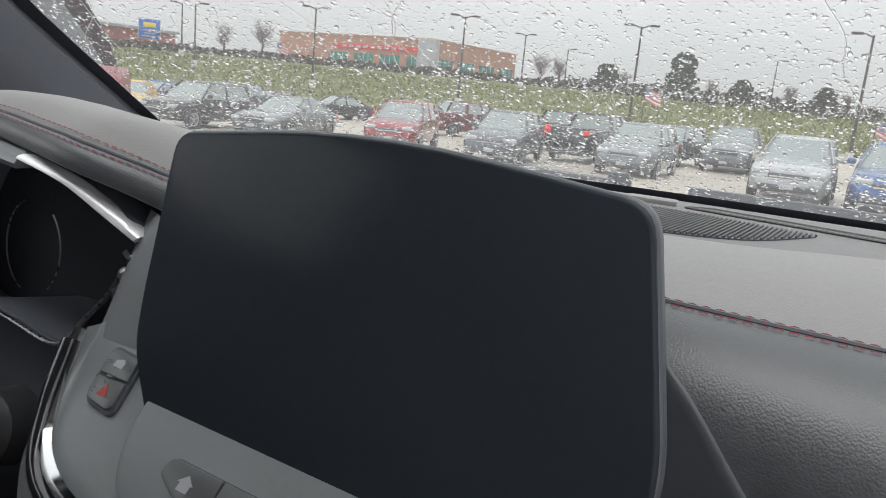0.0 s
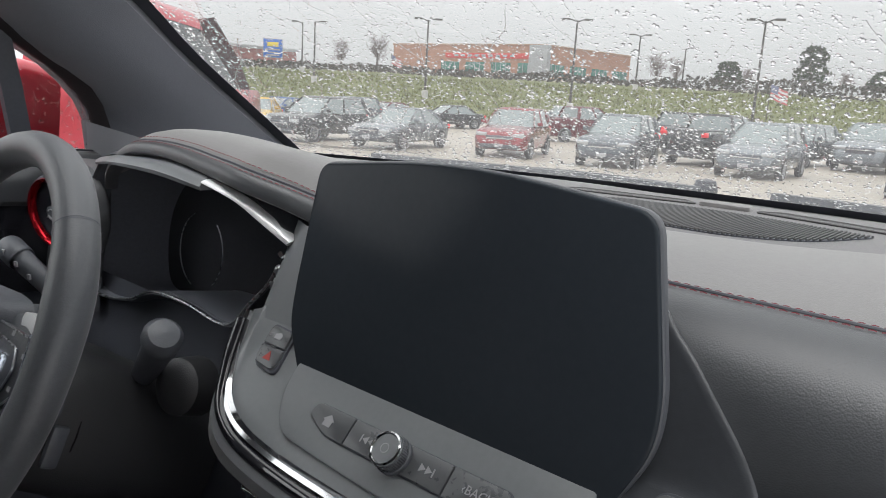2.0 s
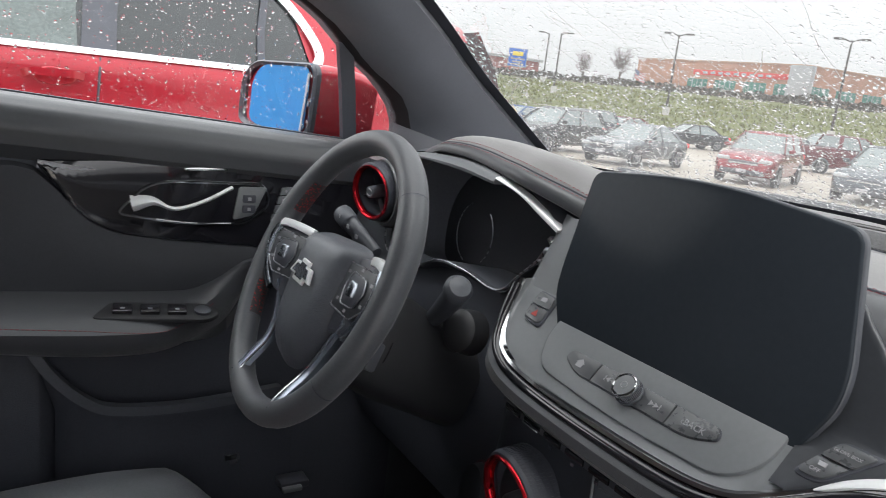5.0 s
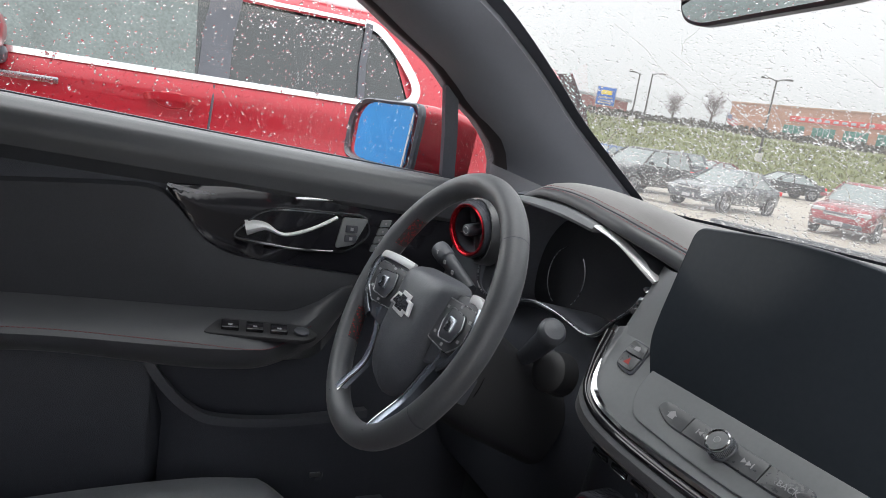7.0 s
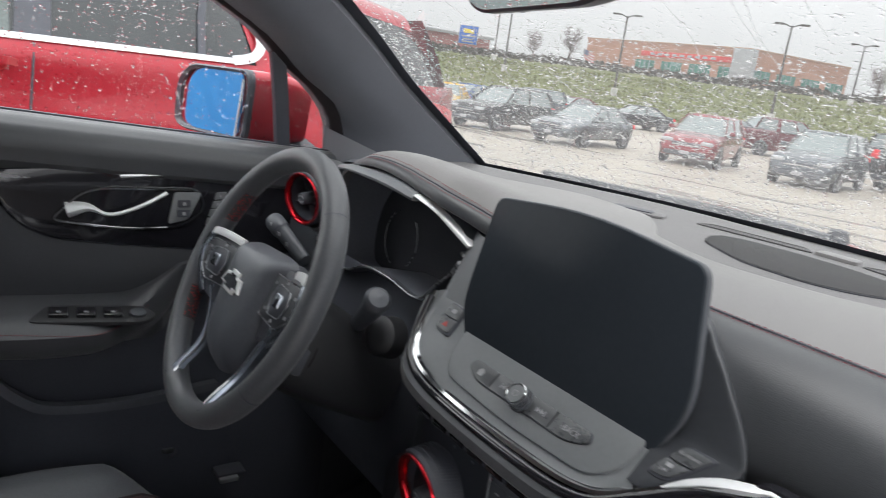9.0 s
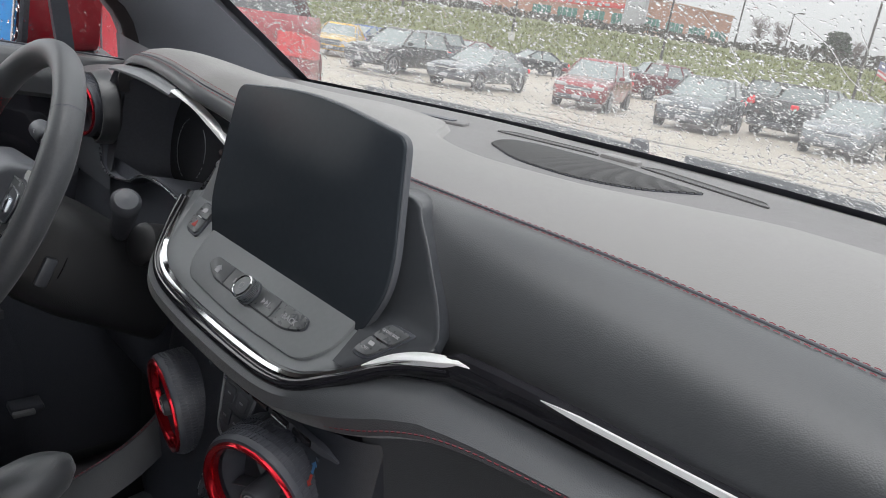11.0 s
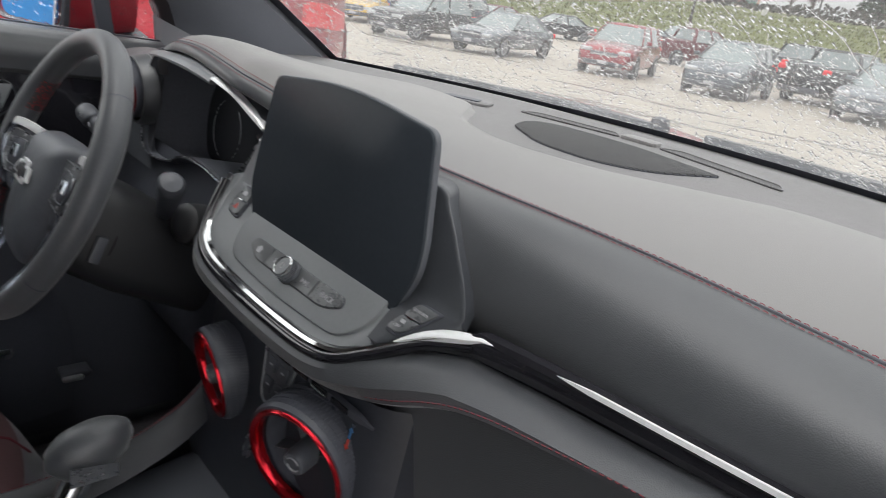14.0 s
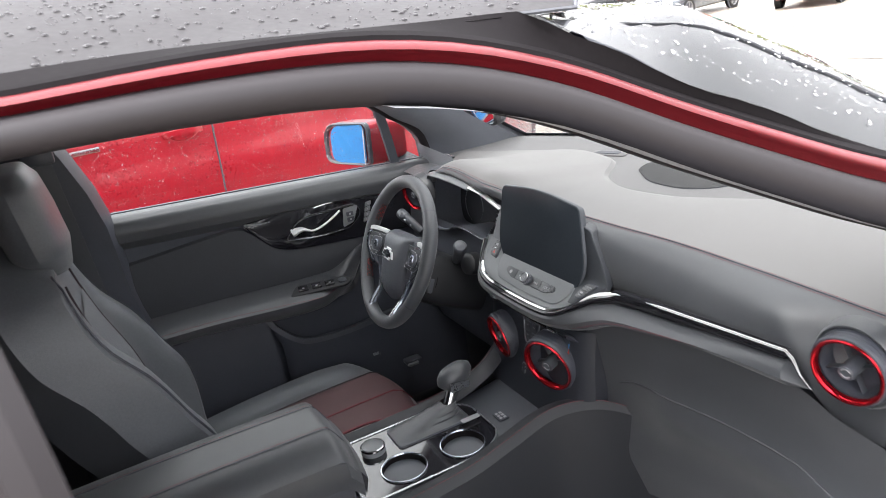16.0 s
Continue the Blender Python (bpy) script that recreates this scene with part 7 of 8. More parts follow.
def grass_rows():
    side = Vector((LOOK.y, -LOOK.x, 0))
    res = []
    for k in range(36):
        d = lerp(57, 112, k / 35)
        res.append([Vector((q.x, q.y, ground_z(q.x, q.y) + 0.05 + 0.06 * noise.noise(q * 0.3))) for q in [LOOK * d + side * s for s in [-140 + 5 * m for m in range(57)]]])
    return res


own("grass_bank", loft(grass_rows()), GRASS, "green grass bank rising beyond the car park", "grass bank", "structure")
verts, faces = [], []
rnd = random.Random(3)
side_v = Vector((LOOK.y, -LOOK.x, 0))
for _ in range(15000):
    q = LOOK * rnd.uniform(57.5, 95) + side_v * rnd.uniform(-60, 70)
    z, h, w = ground_z(q.x, q.y) + 0.05, rnd.uniform(0.12, 0.4), rnd.uniform(0.05, 0.16)
    a = rnd.uniform(0, 3.14)
    dx, dy = w * math.cos(a), w * math.sin(a)
    k = len(verts)
    verts += [(q.x - dx, q.y - dy, z), (q.x + dx, q.y + dy, z), (q.x + rnd.uniform(-0.1, 0.1), q.y, z + h)]
    faces.append((k, k + 1, k + 2))
TUFT = material("grass_tufts", (0.118, 0.128, 0.032), 0.9, spots=0.2, island=0.45)
own("grass_tufts", bm_of(verts, faces), TUFT, "rough tufts of spring grass on the bank", "grass", "stuff", smooth=False, normals=False)
kerb_mat = material("concrete_kerb", (0.42, 0.41, 0.39), 0.6, spots=0.2, spot_scale=2)
own("kerb", loft([[LOOK * d + side_v * s + Vector((0, 0, ground_z(*(LOOK * d + side_v * s).xy) + h)) for d, h in ((56.6, -0.1), (56.6, 0.15), (57.1, 0.16), (57.2, 0.02))] for s in [-120 + 8 * k for k in range(31)]]), kerb_mat, "pale concrete kerb at the foot of the bank", "kerb", "structure")

# puddled tracks: thin sheets of standing water on the asphalt
PUDDLE = material("standing_water", (0.3, 0.27, 0.23), 0.2, spots=0.2, spot_scale=1.0, rough_spread=0.04)
made = []
for _ in range(46):
    c = Vector((rnd.uniform(-20, 4), rnd.uniform(3.5, 18), 0))
    L, W, a = rnd.uniform(0.8, 3.2), rnd.uniform(0.08, 0.4), rnd.uniform(-0.35, 0.35)
    ring = []
    for k in range(18):
        t = 2 * math.pi * k / 18
        r = 1 + 0.35 * noise.noise(Vector((3 * math.cos(t), 3 * math.sin(t), c.x)))
        x, y = L * r * math.cos(t), W * r * math.sin(t)
        x, y = c.x + x * math.cos(a) - y * math.sin(a), c.y + x * math.sin(a) + y * math.cos(a)
        ring.append((x, y, ground_z(x, y) + 0.006))
    made.append(bm_of(ring, [tuple(range(18))]))
own("puddles", join(*made), PUDDLE, "shallow puddles streaked over the wet asphalt", "puddles", "stuff", smooth=False)


def paint(name, base, metal=0.3):
    return material(name, base, 0.26, metal, coat=0.8, spots=0.06, spot_scale=3)


SILVER, WHITE, GREY, BLACK, DARK_RED, BLUE = (paint("silver_paint", (0.15, 0.168, 0.185)), paint("white_paint", (0.32, 0.34, 0.36), 0.0), paint("grey_paint", (0.075, 0.09, 0.105)),
                                              paint("black_paint", (0.02, 0.021, 0.024)), paint("dark_red_paint", (0.12, 0.012, 0.02)), paint("blue_paint", (0.03, 0.09, 0.25)))
CAR_RED, YELLOW = paint("bright_red_paint", (0.24, 0.022, 0.03)), paint("yellow_paint", (0.55, 0.33, 0.03), 0.0)

KINDS = {
    "sport utility car": dict(L=4.6, W=0.93, H=1.68, deck=[(-2.3, 0.80), (-2.2, 1.05), (-1.9, 1.10), (0.9, 1.08), (1.2, 1.04), (1.9, 0.97), (2.2, 0.86), (2.3, 0.62)],
                              low=(1.02, -2.2), high=(0.25, -1.95), belt=1.08),
    "sedan": dict(L=4.7, W=0.91, H=1.46, deck=[(-2.35, 0.75), (-2.25, 0.98), (-1.6, 1.0), (0.9, 0.96), (1.2, 0.92), (1.95, 0.83), (2.25, 0.74), (2.35, 0.5)],
                  low=(1.0, -1.75), high=(0.15, -0.95), belt=0.95),
    "pickup truck": dict(L=5.6, W=0.99, H=1.86, deck=[(-2.8, 0.9), (-2.75, 1.25), (-1.1, 1.28), (1.2, 1.24), (1.4, 1.2), (2.4, 1.14), (2.7, 1.0), (2.8, 0.7)],
                         low=(1.2, -1.0), high=(0.55, -0.85), belt=1.25),
}


def parked_car(kind, mat, at, facing, label, group=""):
    """A parked car of a kind, facing a bearing (degrees to the left of straight ahead)."""
    k = KINDS[kind]
    L, W, H = k["L"], k["W"], k["H"]
    m = Matrix.Translation(at) @ Matrix.Rotation(radians(facing), 4, "Z")
    c = thing(kind.replace(" ", "_"), at, label, kind.split()[0] if kind != "sport utility car" else "car", group)

    def add(name, bm, mt, parent=None, lab="", **more):
        bm.transform(m)
        return part(name, bm, mt, parent or c, lab, **more)

    rows = []
    for q in range(33):
        y = lerp(-L / 2, L / 2, q / 32)
        e = 1 - abs(2 * q / 32 - 1)
        w = W * (0.80 + 0.20 * min(1.0, e / 0.16) ** 0.5)
        t = curve(y, k["deck"])
        b = 0.27 + 0.16 * max(0.0, 1 - e / 0.08)
        half = [(0.0, t), (0.55 * w, t - 0.008), (0.84 * w, t - 0.03), (0.955 * w, t - 0.10), (0.985 * w, lerp(b, t, 0.72)), (1.0 * w, lerp(b, t, 0.5)), (0.985 * w, lerp(b, t, 0.28)), (0.96 * w, b + 0.06), (0.88 * w, b)]
        rows.append([Vector((x, y, z)) for x, z in half] + [Vector((-x, y, z)) for x, z in half[:0:-1]])
    add("body", loft(rows, True, True), mat, lab="wet painted body")
    lf, lr = k["low"]
    hf, hr = k["high"]

    def cabin(t, inset=0.0):
        f, r, w = lerp(lf, hf, t) - inset, lerp(lr, hr, t) + inset, lerp(W * 0.93, W * 0.70, t) - inset
        z = lerp(k["belt"] - 0.03, H - 0.05, t)
        pts = rounded([(-w, r), (w, r), (w, f - 0.12), (w * 0.7, f), (-w * 0.7, f), (-w, f - 0.12)], [0.18, 0.18, 0.12, 0.2, 0.2, 0.12], 3)
        return [Vector((x, y, z)) for x, y in pts]

    add("windows", loft([cabin(t) for t in (0.0, 0.35, 0.7, 0.93)], True), CAR_GLASS, lab="glass with pale sky reflection put into its colour")
    rim_ = cabin(0.93)
    mid_ = Vector((0, (hf + hr) / 2, H))
    add("roof", loft([[p + Vector((0, 0, -0.02)) for p in rim_], [mid_.lerp(p, 0.985) * 1.0 + Vector((0, 0, 0)) for p in rim_], [Vector((mid_.x + (p.x - mid_.x) * 0.85, mid_.y + (p.y - mid_.y) * 0.88, H - 0.012)) for p in rim_], [Vector((mid_.x + (p.x - mid_.x) * 0.3, mid_.y + (p.y - mid_.y) * 0.3, H)) for p in rim_]], True, True), mat)
    for sx in (-1, 1):
        for y0, y1, wd in ((lf - 0.1, hf - 0.12, 0.035), ((lf + lr) / 2 + 0.1, (hf + hr) / 2 + 0.15, 0.04), (lr + 0.08, hr + 0.08, 0.06 if kind == "sedan" else 0.10)):
            add("pillar", sweep([Vector((sx * W * 0.935, y0, k["belt"] - 0.03)), Vector((sx * W * 0.825, lerp(y0, y1, 0.5), lerp(k["belt"], H, 0.48))), Vector((sx * W * 0.70, y1, H - 0.05))], [(-wd, -0.012), (wd, -0.012), (wd, 0.012), (-wd, 0.012)], (sx, 0, 0.3)), mat)
        add("door_mirror", box((sx * (W + 0.09), lf - 0.35, k["belt"] + 0.07), (0.20, 0.10, 0.13), 0.04), mat)
        for yw in (L * 0.31, -L * 0.31):
            wm_ = Matrix.Translation((sx * (W - 0.005), yw, 0.34)) @ Matrix.Rotation(sx * math.pi / 2, 4, "Y")
            add("wheel_arch", lathe([(0.41, -0.02), (0.41, 0.008), (0.34, 0.010), (0.0, 0.006)], wm_, 26), PLASTIC_DARK)
            tyre = add("tyre", lathe([(0.22, -0.16), (0.32, -0.16), (0.345, -0.12), (0.345, 0.0), (0.325, 0.03), (0.25, 0.034), (0.235, 0.02)], wm_, 28), TYRE)
            spokes = [lathe([(0.24, 0.03), (0.235, 0.034), (0.215, 0.02), (0.21, 0.0)], None, 28), lathe([(0.05, 0.026), (0.045, 0.032), (0.0, 0.033)], None, 12)]
            for s_ in range(5):
                spokes.append(box((0.125, 0, 0.018), (0.20, 0.045, 0.018), 0.006, Matrix.Rotation(2 * math.pi * s_ / 5, 4, "Z")))
            rim_bm = join(*spokes)
            rim_bm.transform(wm_)
            add("rim", rim_bm, RIM, tyre)
    t = curve(L / 2 - 0.12, k["deck"])
    for sx in (-1, 1):
        add("headlamp", box((sx * W * 0.68, L / 2 - 0.13, t - 0.10), (W * 0.42, 0.18, 0.13), 0.045), LAMP_CLEAR, lab="clear headlamp")
        add("tail_lamp", box((sx * W * 0.80, -L / 2 + 0.06, k["belt"] - 0.14), (W * 0.26, 0.12, 0.17), 0.04), LAMP_RED, lab="red tail lamp")
        add("fog_lamp", box((sx * W * 0.70, L / 2 - 0.05, 0.46), (0.16, 0.07, 0.07), 0.02), PLASTIC_DARK)
    grille = add("grille", box((0, L / 2 - 0.055, 0.62 if kind != "pickup truck" else 0.82), (W * 1.0, 0.10, 0.26), 0.04), PLASTIC_DARK, lab="black grille")
    add("grille_bar", box((0, L / 2 - 0.003, 0.66 if kind != "pickup truck" else 0.86), (W * 0.92, 0.02, 0.035), 0.008), CHROME, grille)
    add("bumper", box((0, L / 2 - 0.06, 0.40), (W * 1.45, 0.16, 0.16), 0.05), PLASTIC_DARK)
    add("bumper", box((0, -L / 2 + 0.06, 0.45), (W * 1.5, 0.16, 0.18), 0.05), PLASTIC_DARK)
    add("plate_bar", box((0, L / 2 + 0.022, 0.43), (0.3, 0.012, 0.11), 0.003), PRINT)
    if kind == "pickup truck":
        add("load_bed", box((0, -1.85, 1.265), (W * 1.55, 1.55, 0.02), 0.006), PLASTIC_DARK)
    return c


ROW = "cars parked in the facing row"
parked_car("sport utility car", CAR_RED, far(35.3, 26.5), 180 + 22, "wet red sport utility car with a black grille", ROW)
parked_car("sport utility car", GREY, far(27.3, 25.0), 180 + 14, "wet blue-grey sport utility car in the facing row", ROW)
parked_car("sport utility car", SILVER, far(17.2, 25.0), 180 + 5, "wet silver sport utility car beside a black pickup", ROW)
parked_car("sport utility car", WHITE, far(6.3, 21.8), 180 + 2, "white sport utility car with a large black grille", ROW)
parked_car("sport utility car", BLUE, far(0.2, 21.0), 180, "dark blue sport utility car at the row's end", ROW)
parked_car("sedan", SILVER, far(44.2, 27.0), 180 + 14, "silver sedan turned part sideways in the facing row", ROW)
parked_car("sport utility car", BLACK, far(50.6, 29.0), 180 + 12, "black sport utility car with pale reflecting windows", ROW)
parked_car("sedan", YELLOW, far(55.2, 35.0), 180 + 45, "small yellow car behind the red neighbour", ROW)
BACK = "cars parked in the far row"
parked_car("sedan", BLACK, far(40.6, 47.0), 160, "black sedan in the far row", BACK)
parked_car("pickup truck", DARK_RED, far(30.2, 40.0), -25, "dark red pickup truck seen from behind", BACK)
parked_car("pickup truck", BLACK, far(22.8, 36.0), -10, "black pickup truck with red tail lamps", BACK)
parked_car("pickup truck", BLACK, far(20.2, 29.5), -6, "black pickup truck beside the silver car", BACK)
parked_car("sport utility car", GREY, far(15.0, 33.0), 175, "grey sport utility car behind the silver one", BACK)
parked_car("pickup truck", SILVER, far(10.5, 33.5), 183, "silver pickup truck facing the camera", BACK)
parked_car("sedan", WHITE, far(6.6, 31.0), 178, "white sedan half hidden in the far row", BACK)
parked_car("sedan", GREY, far(34.2, 44.0), 170, "grey sedan in the far row", BACK)
parked_car("sport utility car", BLACK, far(1.0, 34.0), 180, "black sport utility car in the far row", BACK)
parked_car("sedan", BLUE, far(53.5, 42.0), 190, "blue sedan at the far edge of the lot", BACK)
parked_car("sport utility car", GREY, far(48.6, 44.0), 180, "grey sport utility car at the far edge of the lot", BACK)
parked_car("sedan", DARK_RED, far(45.5, 46.0), 175, "dark red sedan in the far row", BACK)
parked_car("sport utility car", WHITE, far(31.6, 52.0), 180, "white sport utility car in the far row", BACK)

# ---- the red car in the next bay ----
nb = thing("neighbour_car", (-3.3, -0.7, 0), "wet metallic red car in the next bay with chrome window trim", "car")


def nb_x(z):
    return curve(z, [(0.25, -2.50), (0.45, -2.44), (0.7, -2.40), (0.98, -2.385), (1.10, -2.40), (1.22, -2.405), (1.255, -2.425)])


def nb_taper(y):
    """How far the body draws in towards the tailgate."""
    return 0.42 * max(0.0, (y - 1.25) / 0.6) ** 2


def nb_side(i, j):
    y = lerp(-3.05, 1.84, i)
    z = lerp(0.28, 1.262, j)
    taper = nb_taper(y) + 0.4 * max(0.0, (-2.3 - y) / 0.75) ** 2
    return Vector((nb_x(z) - taper, y, z))


part("body_side", surf(nb_side, 90, 30), RED_PAINT, nb, "wet metallic red side")


def nb_fall(y):
    """The roof's fall towards the tailgate."""
    return 0.07 * max(0.0, (y - 0.5) / 0.9) ** 2


def nb_top(i, j):
    """Roof side, from the window's head over the roof."""
    y = lerp(-1.55, 1.42, i)
    a = [(-2.565, 1.575), (-2.585, 1.605), (-2.64, 1.645), (-2.75, 1.672), (-3.3, 1.70), (-4.0, 1.645)]
    k = min(j * 5, 4.999)
    x, z = (lerp(a[int(k)][q], a[int(k) + 1][q], k % 1) for q in (0, 1))
    drop = nb_fall(y) + 0.22 * max(0.0, (-0.75 - y) / 0.8) ** 2
    return Vector((x - 0.05 * max(0.0, (y - 0.6) / 0.7) ** 2, y, z - drop))


part("roof", surf(nb_top, 50, 14), RED_PAINT, nb, "red roof")
part("side_glass", loft([[Vector((lerp(-2.432, -2.572, t) - 0.006, y + (lerp(0, 0.0, t)), lerp(1.262, 1.58 - nb_fall(y) - 0.22 * max(0.0, (-0.75 - y) / 0.8) ** 2, t))) for t in (0, 0.25, 0.5, 0.75, 1.0)] for y in [lerp(-1.6, 0.62, k / 30) for k in range(31)]]), TINT, nb, "tinted side windows")
CLEARER = material("front_side_glass", (0.10, 0.125, 0.12), 0.05, spots=0.3, spot_scale=6, coat=0.6)
part("front_glass", loft([[Vector((lerp(-2.432, -2.572, t) + 0.001, y, lerp(1.265, 1.57 - 0.22 * max(0.0, (-0.75 - y) / 0.8) ** 2, t))) for t in (0, 0.5, 1.0)] for y in [lerp(-1.5, -0.25, k / 16) for k in range(17)]]), CLEARER, nb, "paler front window")
# rear quarter behind the glass
def quarter(y, t):
    """The body's upper flank between belt line and roof."""
    top_z = 1.578 - nb_fall(y)
    x = lerp(-2.427 - nb_taper(y + 0.05), -2.57 - 0.05 * max(0.0, (y - 0.6) / 0.7) ** 2, t)
    return Vector((x, y, lerp(1.258, top_z, t)))


part("rear_quarter", loft([[quarter(lerp(0.60 - 0.10 * t, 0.98 - 0.1 * t, k / 10), t) for t in (0, 0.25, 0.5, 0.75, 1.0)] for k in range(11)]), RED_PAINT, nb, "red rear quarter")
part("rear_side_glass", loft([[quarter(lerp(0.98 - 0.1 * t, 1.56 - 0.16 * t, k / 12), t) for t in (0, 0.25, 0.5, 0.75, 1.0)] for k in range(13)]), TINT, nb, "dark rear side window")
part("tailgate", loft([[Vector((x, y - 0.10 * ((x + 3.3) / 0.9) ** 4, z)) for x in [lerp(-2.82, -3.78, k / 16) for k in range(17)]] for y, z in ((1.84, 0.3), (1.90, 0.8), (1.88, 1.05), (1.82, 1.22))]), RED_PAINT, nb, "red tailgate")
part("rear_glass", loft([[Vector((x, y - 0.10 * ((x + 3.3) / 0.9) ** 4, z)) for x in [lerp(-3.3 + w, -3.3 - w, k / 16) for k in range(17)]] for y, z, w in ((1.80, 1.22, 0.50), (1.66, 1.40, 0.60), (1.50, 1.56, 0.68))]), TINT, nb, "dark rear window")
part("tail_lamp", loft([[Vector((nb_x(z) + 0.007 - nb_taper(y), y, z)) for z in [lerp(1.085 - 0.03 * ease((y - 1.4) / 0.4), 1.19 - 0.05 * ease((y - 1.45) / 0.4), q / 4) for q in range(5)]] for y in [lerp(1.36, 1.835, k / 14) for k in range(15)]]), LAMP_RED, nb, "large red tail lamp")
belt_line = [Vector((-2.424, lerp(-1.5, 0.50, k / 20), 1.262 + 0.008 * k / 20)) for k in range(21)]
corner = spline([belt_line[-1], Vector((-2.43, 0.585, 1.295)), Vector((-2.455, 0.615, 1.36)), Vector((-2.51, 0.565, 1.46)), Vector((-2.565, 0.47, 1.565)), Vector((-2.572, 0.40, 1.585))], 6)
head = [Vector((-2.572, lerp(0.40, -1.3, k / 20), 1.588 - 0.22 * max(0.0, (-0.75 - lerp(0.40, -1.3, k / 20)) / 0.8) ** 2)) for k in range(21)]
part("chrome_belt", sweep(belt_line, [(-0.011, -0.005), (0.011, -0.005), (0.011, 0.006), (-0.011, 0.006)], (1, 0, 0.3)), CHROME, nb, "bright chrome belt line")
part("chrome_corner", sweep(corner, [(-0.019, -0.005), (0.019, -0.005), (0.019, 0.007), (-0.019, 0.007)], (1, 0, 0.4)), CHROME, nb, "broad chrome rear corner")
part("chrome_head", sweep(head, [(-0.009, -0.005), (0.009, -0.005), (0.009, 0.006), (-0.009, 0.006)], (1, 0, 0.6)), CHROME, nb, "chrome strip over the windows")
for y, w in ((-0.195, 0.055), (0.37, 0.014)):
    part("pillar", sweep([Vector((-2.428, y + 0.01, 1.262)), Vector((-2.50, y + 0.02, 1.42)), Vector((-2.565, y + 0.05, 1.585))], [(-w, -0.006), (w, -0.006), (w, 0.006), (-w, 0.006)], (1, 0, 0.4)), PLASTIC_DARK, nb, "black pillar")
part("door_gap", sweep([Vector((nb_x(z) + 0.0015, -0.18 - 0.03 * math.sin((1.25 - z) * 2), z)) for z in [lerp(1.25, 0.35, k / 16) for k in range(17)]], round_profile(0.0045, 6), (1, 0, 0)), PLASTIC_DARK, nb, "dark door gap")
part("door_gap", sweep([Vector((nb_x(z) + 0.0015, 0.62 + 0.14 * ease((1.0 - z) / 0.5), z)) for z in [lerp(1.25, 0.35, k / 16) for k in range(17)]], round_profile(0.004, 6), (1, 0, 0)), PLASTIC_DARK, nb, "dark door gap")
for y in (-0.32, 0.44):
    hnd = part("door_handle", sweep(spline([(-2.398, y - 0.09, 1.178), (-2.372, y - 0.06, 1.186), (-2.368, y + 0.04, 1.188), (-2.396, y + 0.085, 1.182)], 5), [(-0.012, -0.007), (0.012, -0.007), (0.012, 0.007), (-0.012, 0.007)], (1, 0, 0)), RED_PAINT, nb, "red door handle")
    part("handle_cup", lathe([(0.055, 0.0), (0.05, 0.004), (0.0, 0.0045)], Matrix.Translation((-2.4, y, 1.175)) @ Matrix.Rotation(math.pi / 2, 4, "Y") @ Matrix.Diagonal((0.55, 1.2, 1, 1)), 22), RED_PAINT, hnd)
part("emblem_strip", box((-2.392, -0.80, 1.186), (0.006, 0.24, 0.022), 0.003), SATIN, nb, "small silver badge strip")
nmir = part("door_mirror", box((-2.30, -0.90, 1.315), (0.20, 0.14, 0.13), 0.045), RED_PAINT, nb, "red door mirror")
part("mirror_foot", box((-2.37, -0.88, 1.245), (0.10, 0.10, 0.06), 0.02), PLASTIC_DARK, nmir)
def over(p):
    """The same place on the car's far side."""
    return Vector((-6.6 - p.x, p.y, p.z))


part("body_side", surf(lambda i, j: over(nb_side(i, j)), 40, 14), RED_PAINT, nb, "wet metallic red side")
part("side_glass", loft([[over(Vector((lerp(-2.432, -2.572, t) - 0.006, y, lerp(1.262, 1.58 - nb_fall(y) - 0.22 * max(0.0, (-0.75 - y) / 0.8) ** 2, t)))) for t in (0, 0.5, 1.0)] for y in [lerp(-1.6, 0.92, k / 20) for k in range(21)]]), TINT, nb, "tinted side windows")
part("rear_side_glass", loft([[over(quarter(lerp(0.98 - 0.1 * t, 1.56 - 0.16 * t, k / 8), t)) for t in (0, 0.5, 1.0)] for k in range(9)]), TINT, nb, "dark rear side window")
part("front_deck", surf(lambda i, j: Vector((lerp(-1.0, 1.0, i) * (0.86 - 0.4 * max(0.0, (-2.3 - lerp(-3.05, -1.9, j)) / 0.75) ** 2) - 3.3, lerp(-3.05, -1.9, j), 1.02 + 0.24 * j ** 0.8 + 0.03 * (1 - (2 * i - 1) ** 2))), 16, 12), RED_PAINT, nb, "red bonnet")
part("front_face", surf(lambda i, j: Vector((lerp(-1.0, 1.0, i) * 0.47 - 3.3, -3.05 - 0.06 * math.sin(math.pi * (0.2 + 0.6 * j)), lerp(0.28, 1.02, j))), 10, 8), RED_PAINT, nb, "red front")
part("front_screen", surf(lambda i, j: Vector((lerp(-1.0, 1.0, i) * lerp(0.73, 0.86, j) - 3.3, lerp(-1.53, -1.93, j) - 0.05 * (1 - (2 * i - 1) ** 2), lerp(1.44 + 0.04 * (1 - (2 * i - 1) ** 2), 1.25, j))), 16, 8), TINT, nb, "dark front window")
part("roof", surf(lambda i, j: Vector((lerp(-4.0, -4.03, j), lerp(-1.55, 1.42, i), lerp(nb_top(i, 1.0).z, nb_top(i, 0.0).z - 0.005, j))), 30, 4), RED_PAINT, nb)
part("roof_rail", sweep([Vector((-2.68, lerp(-0.9, 0.95, k / 10), 1.70 + 0.03 * math.sin(math.pi * k / 10))) for k in range(11)], round_profile(0.014, 8)), PLASTIC_DARK, nb, "black roof rail")
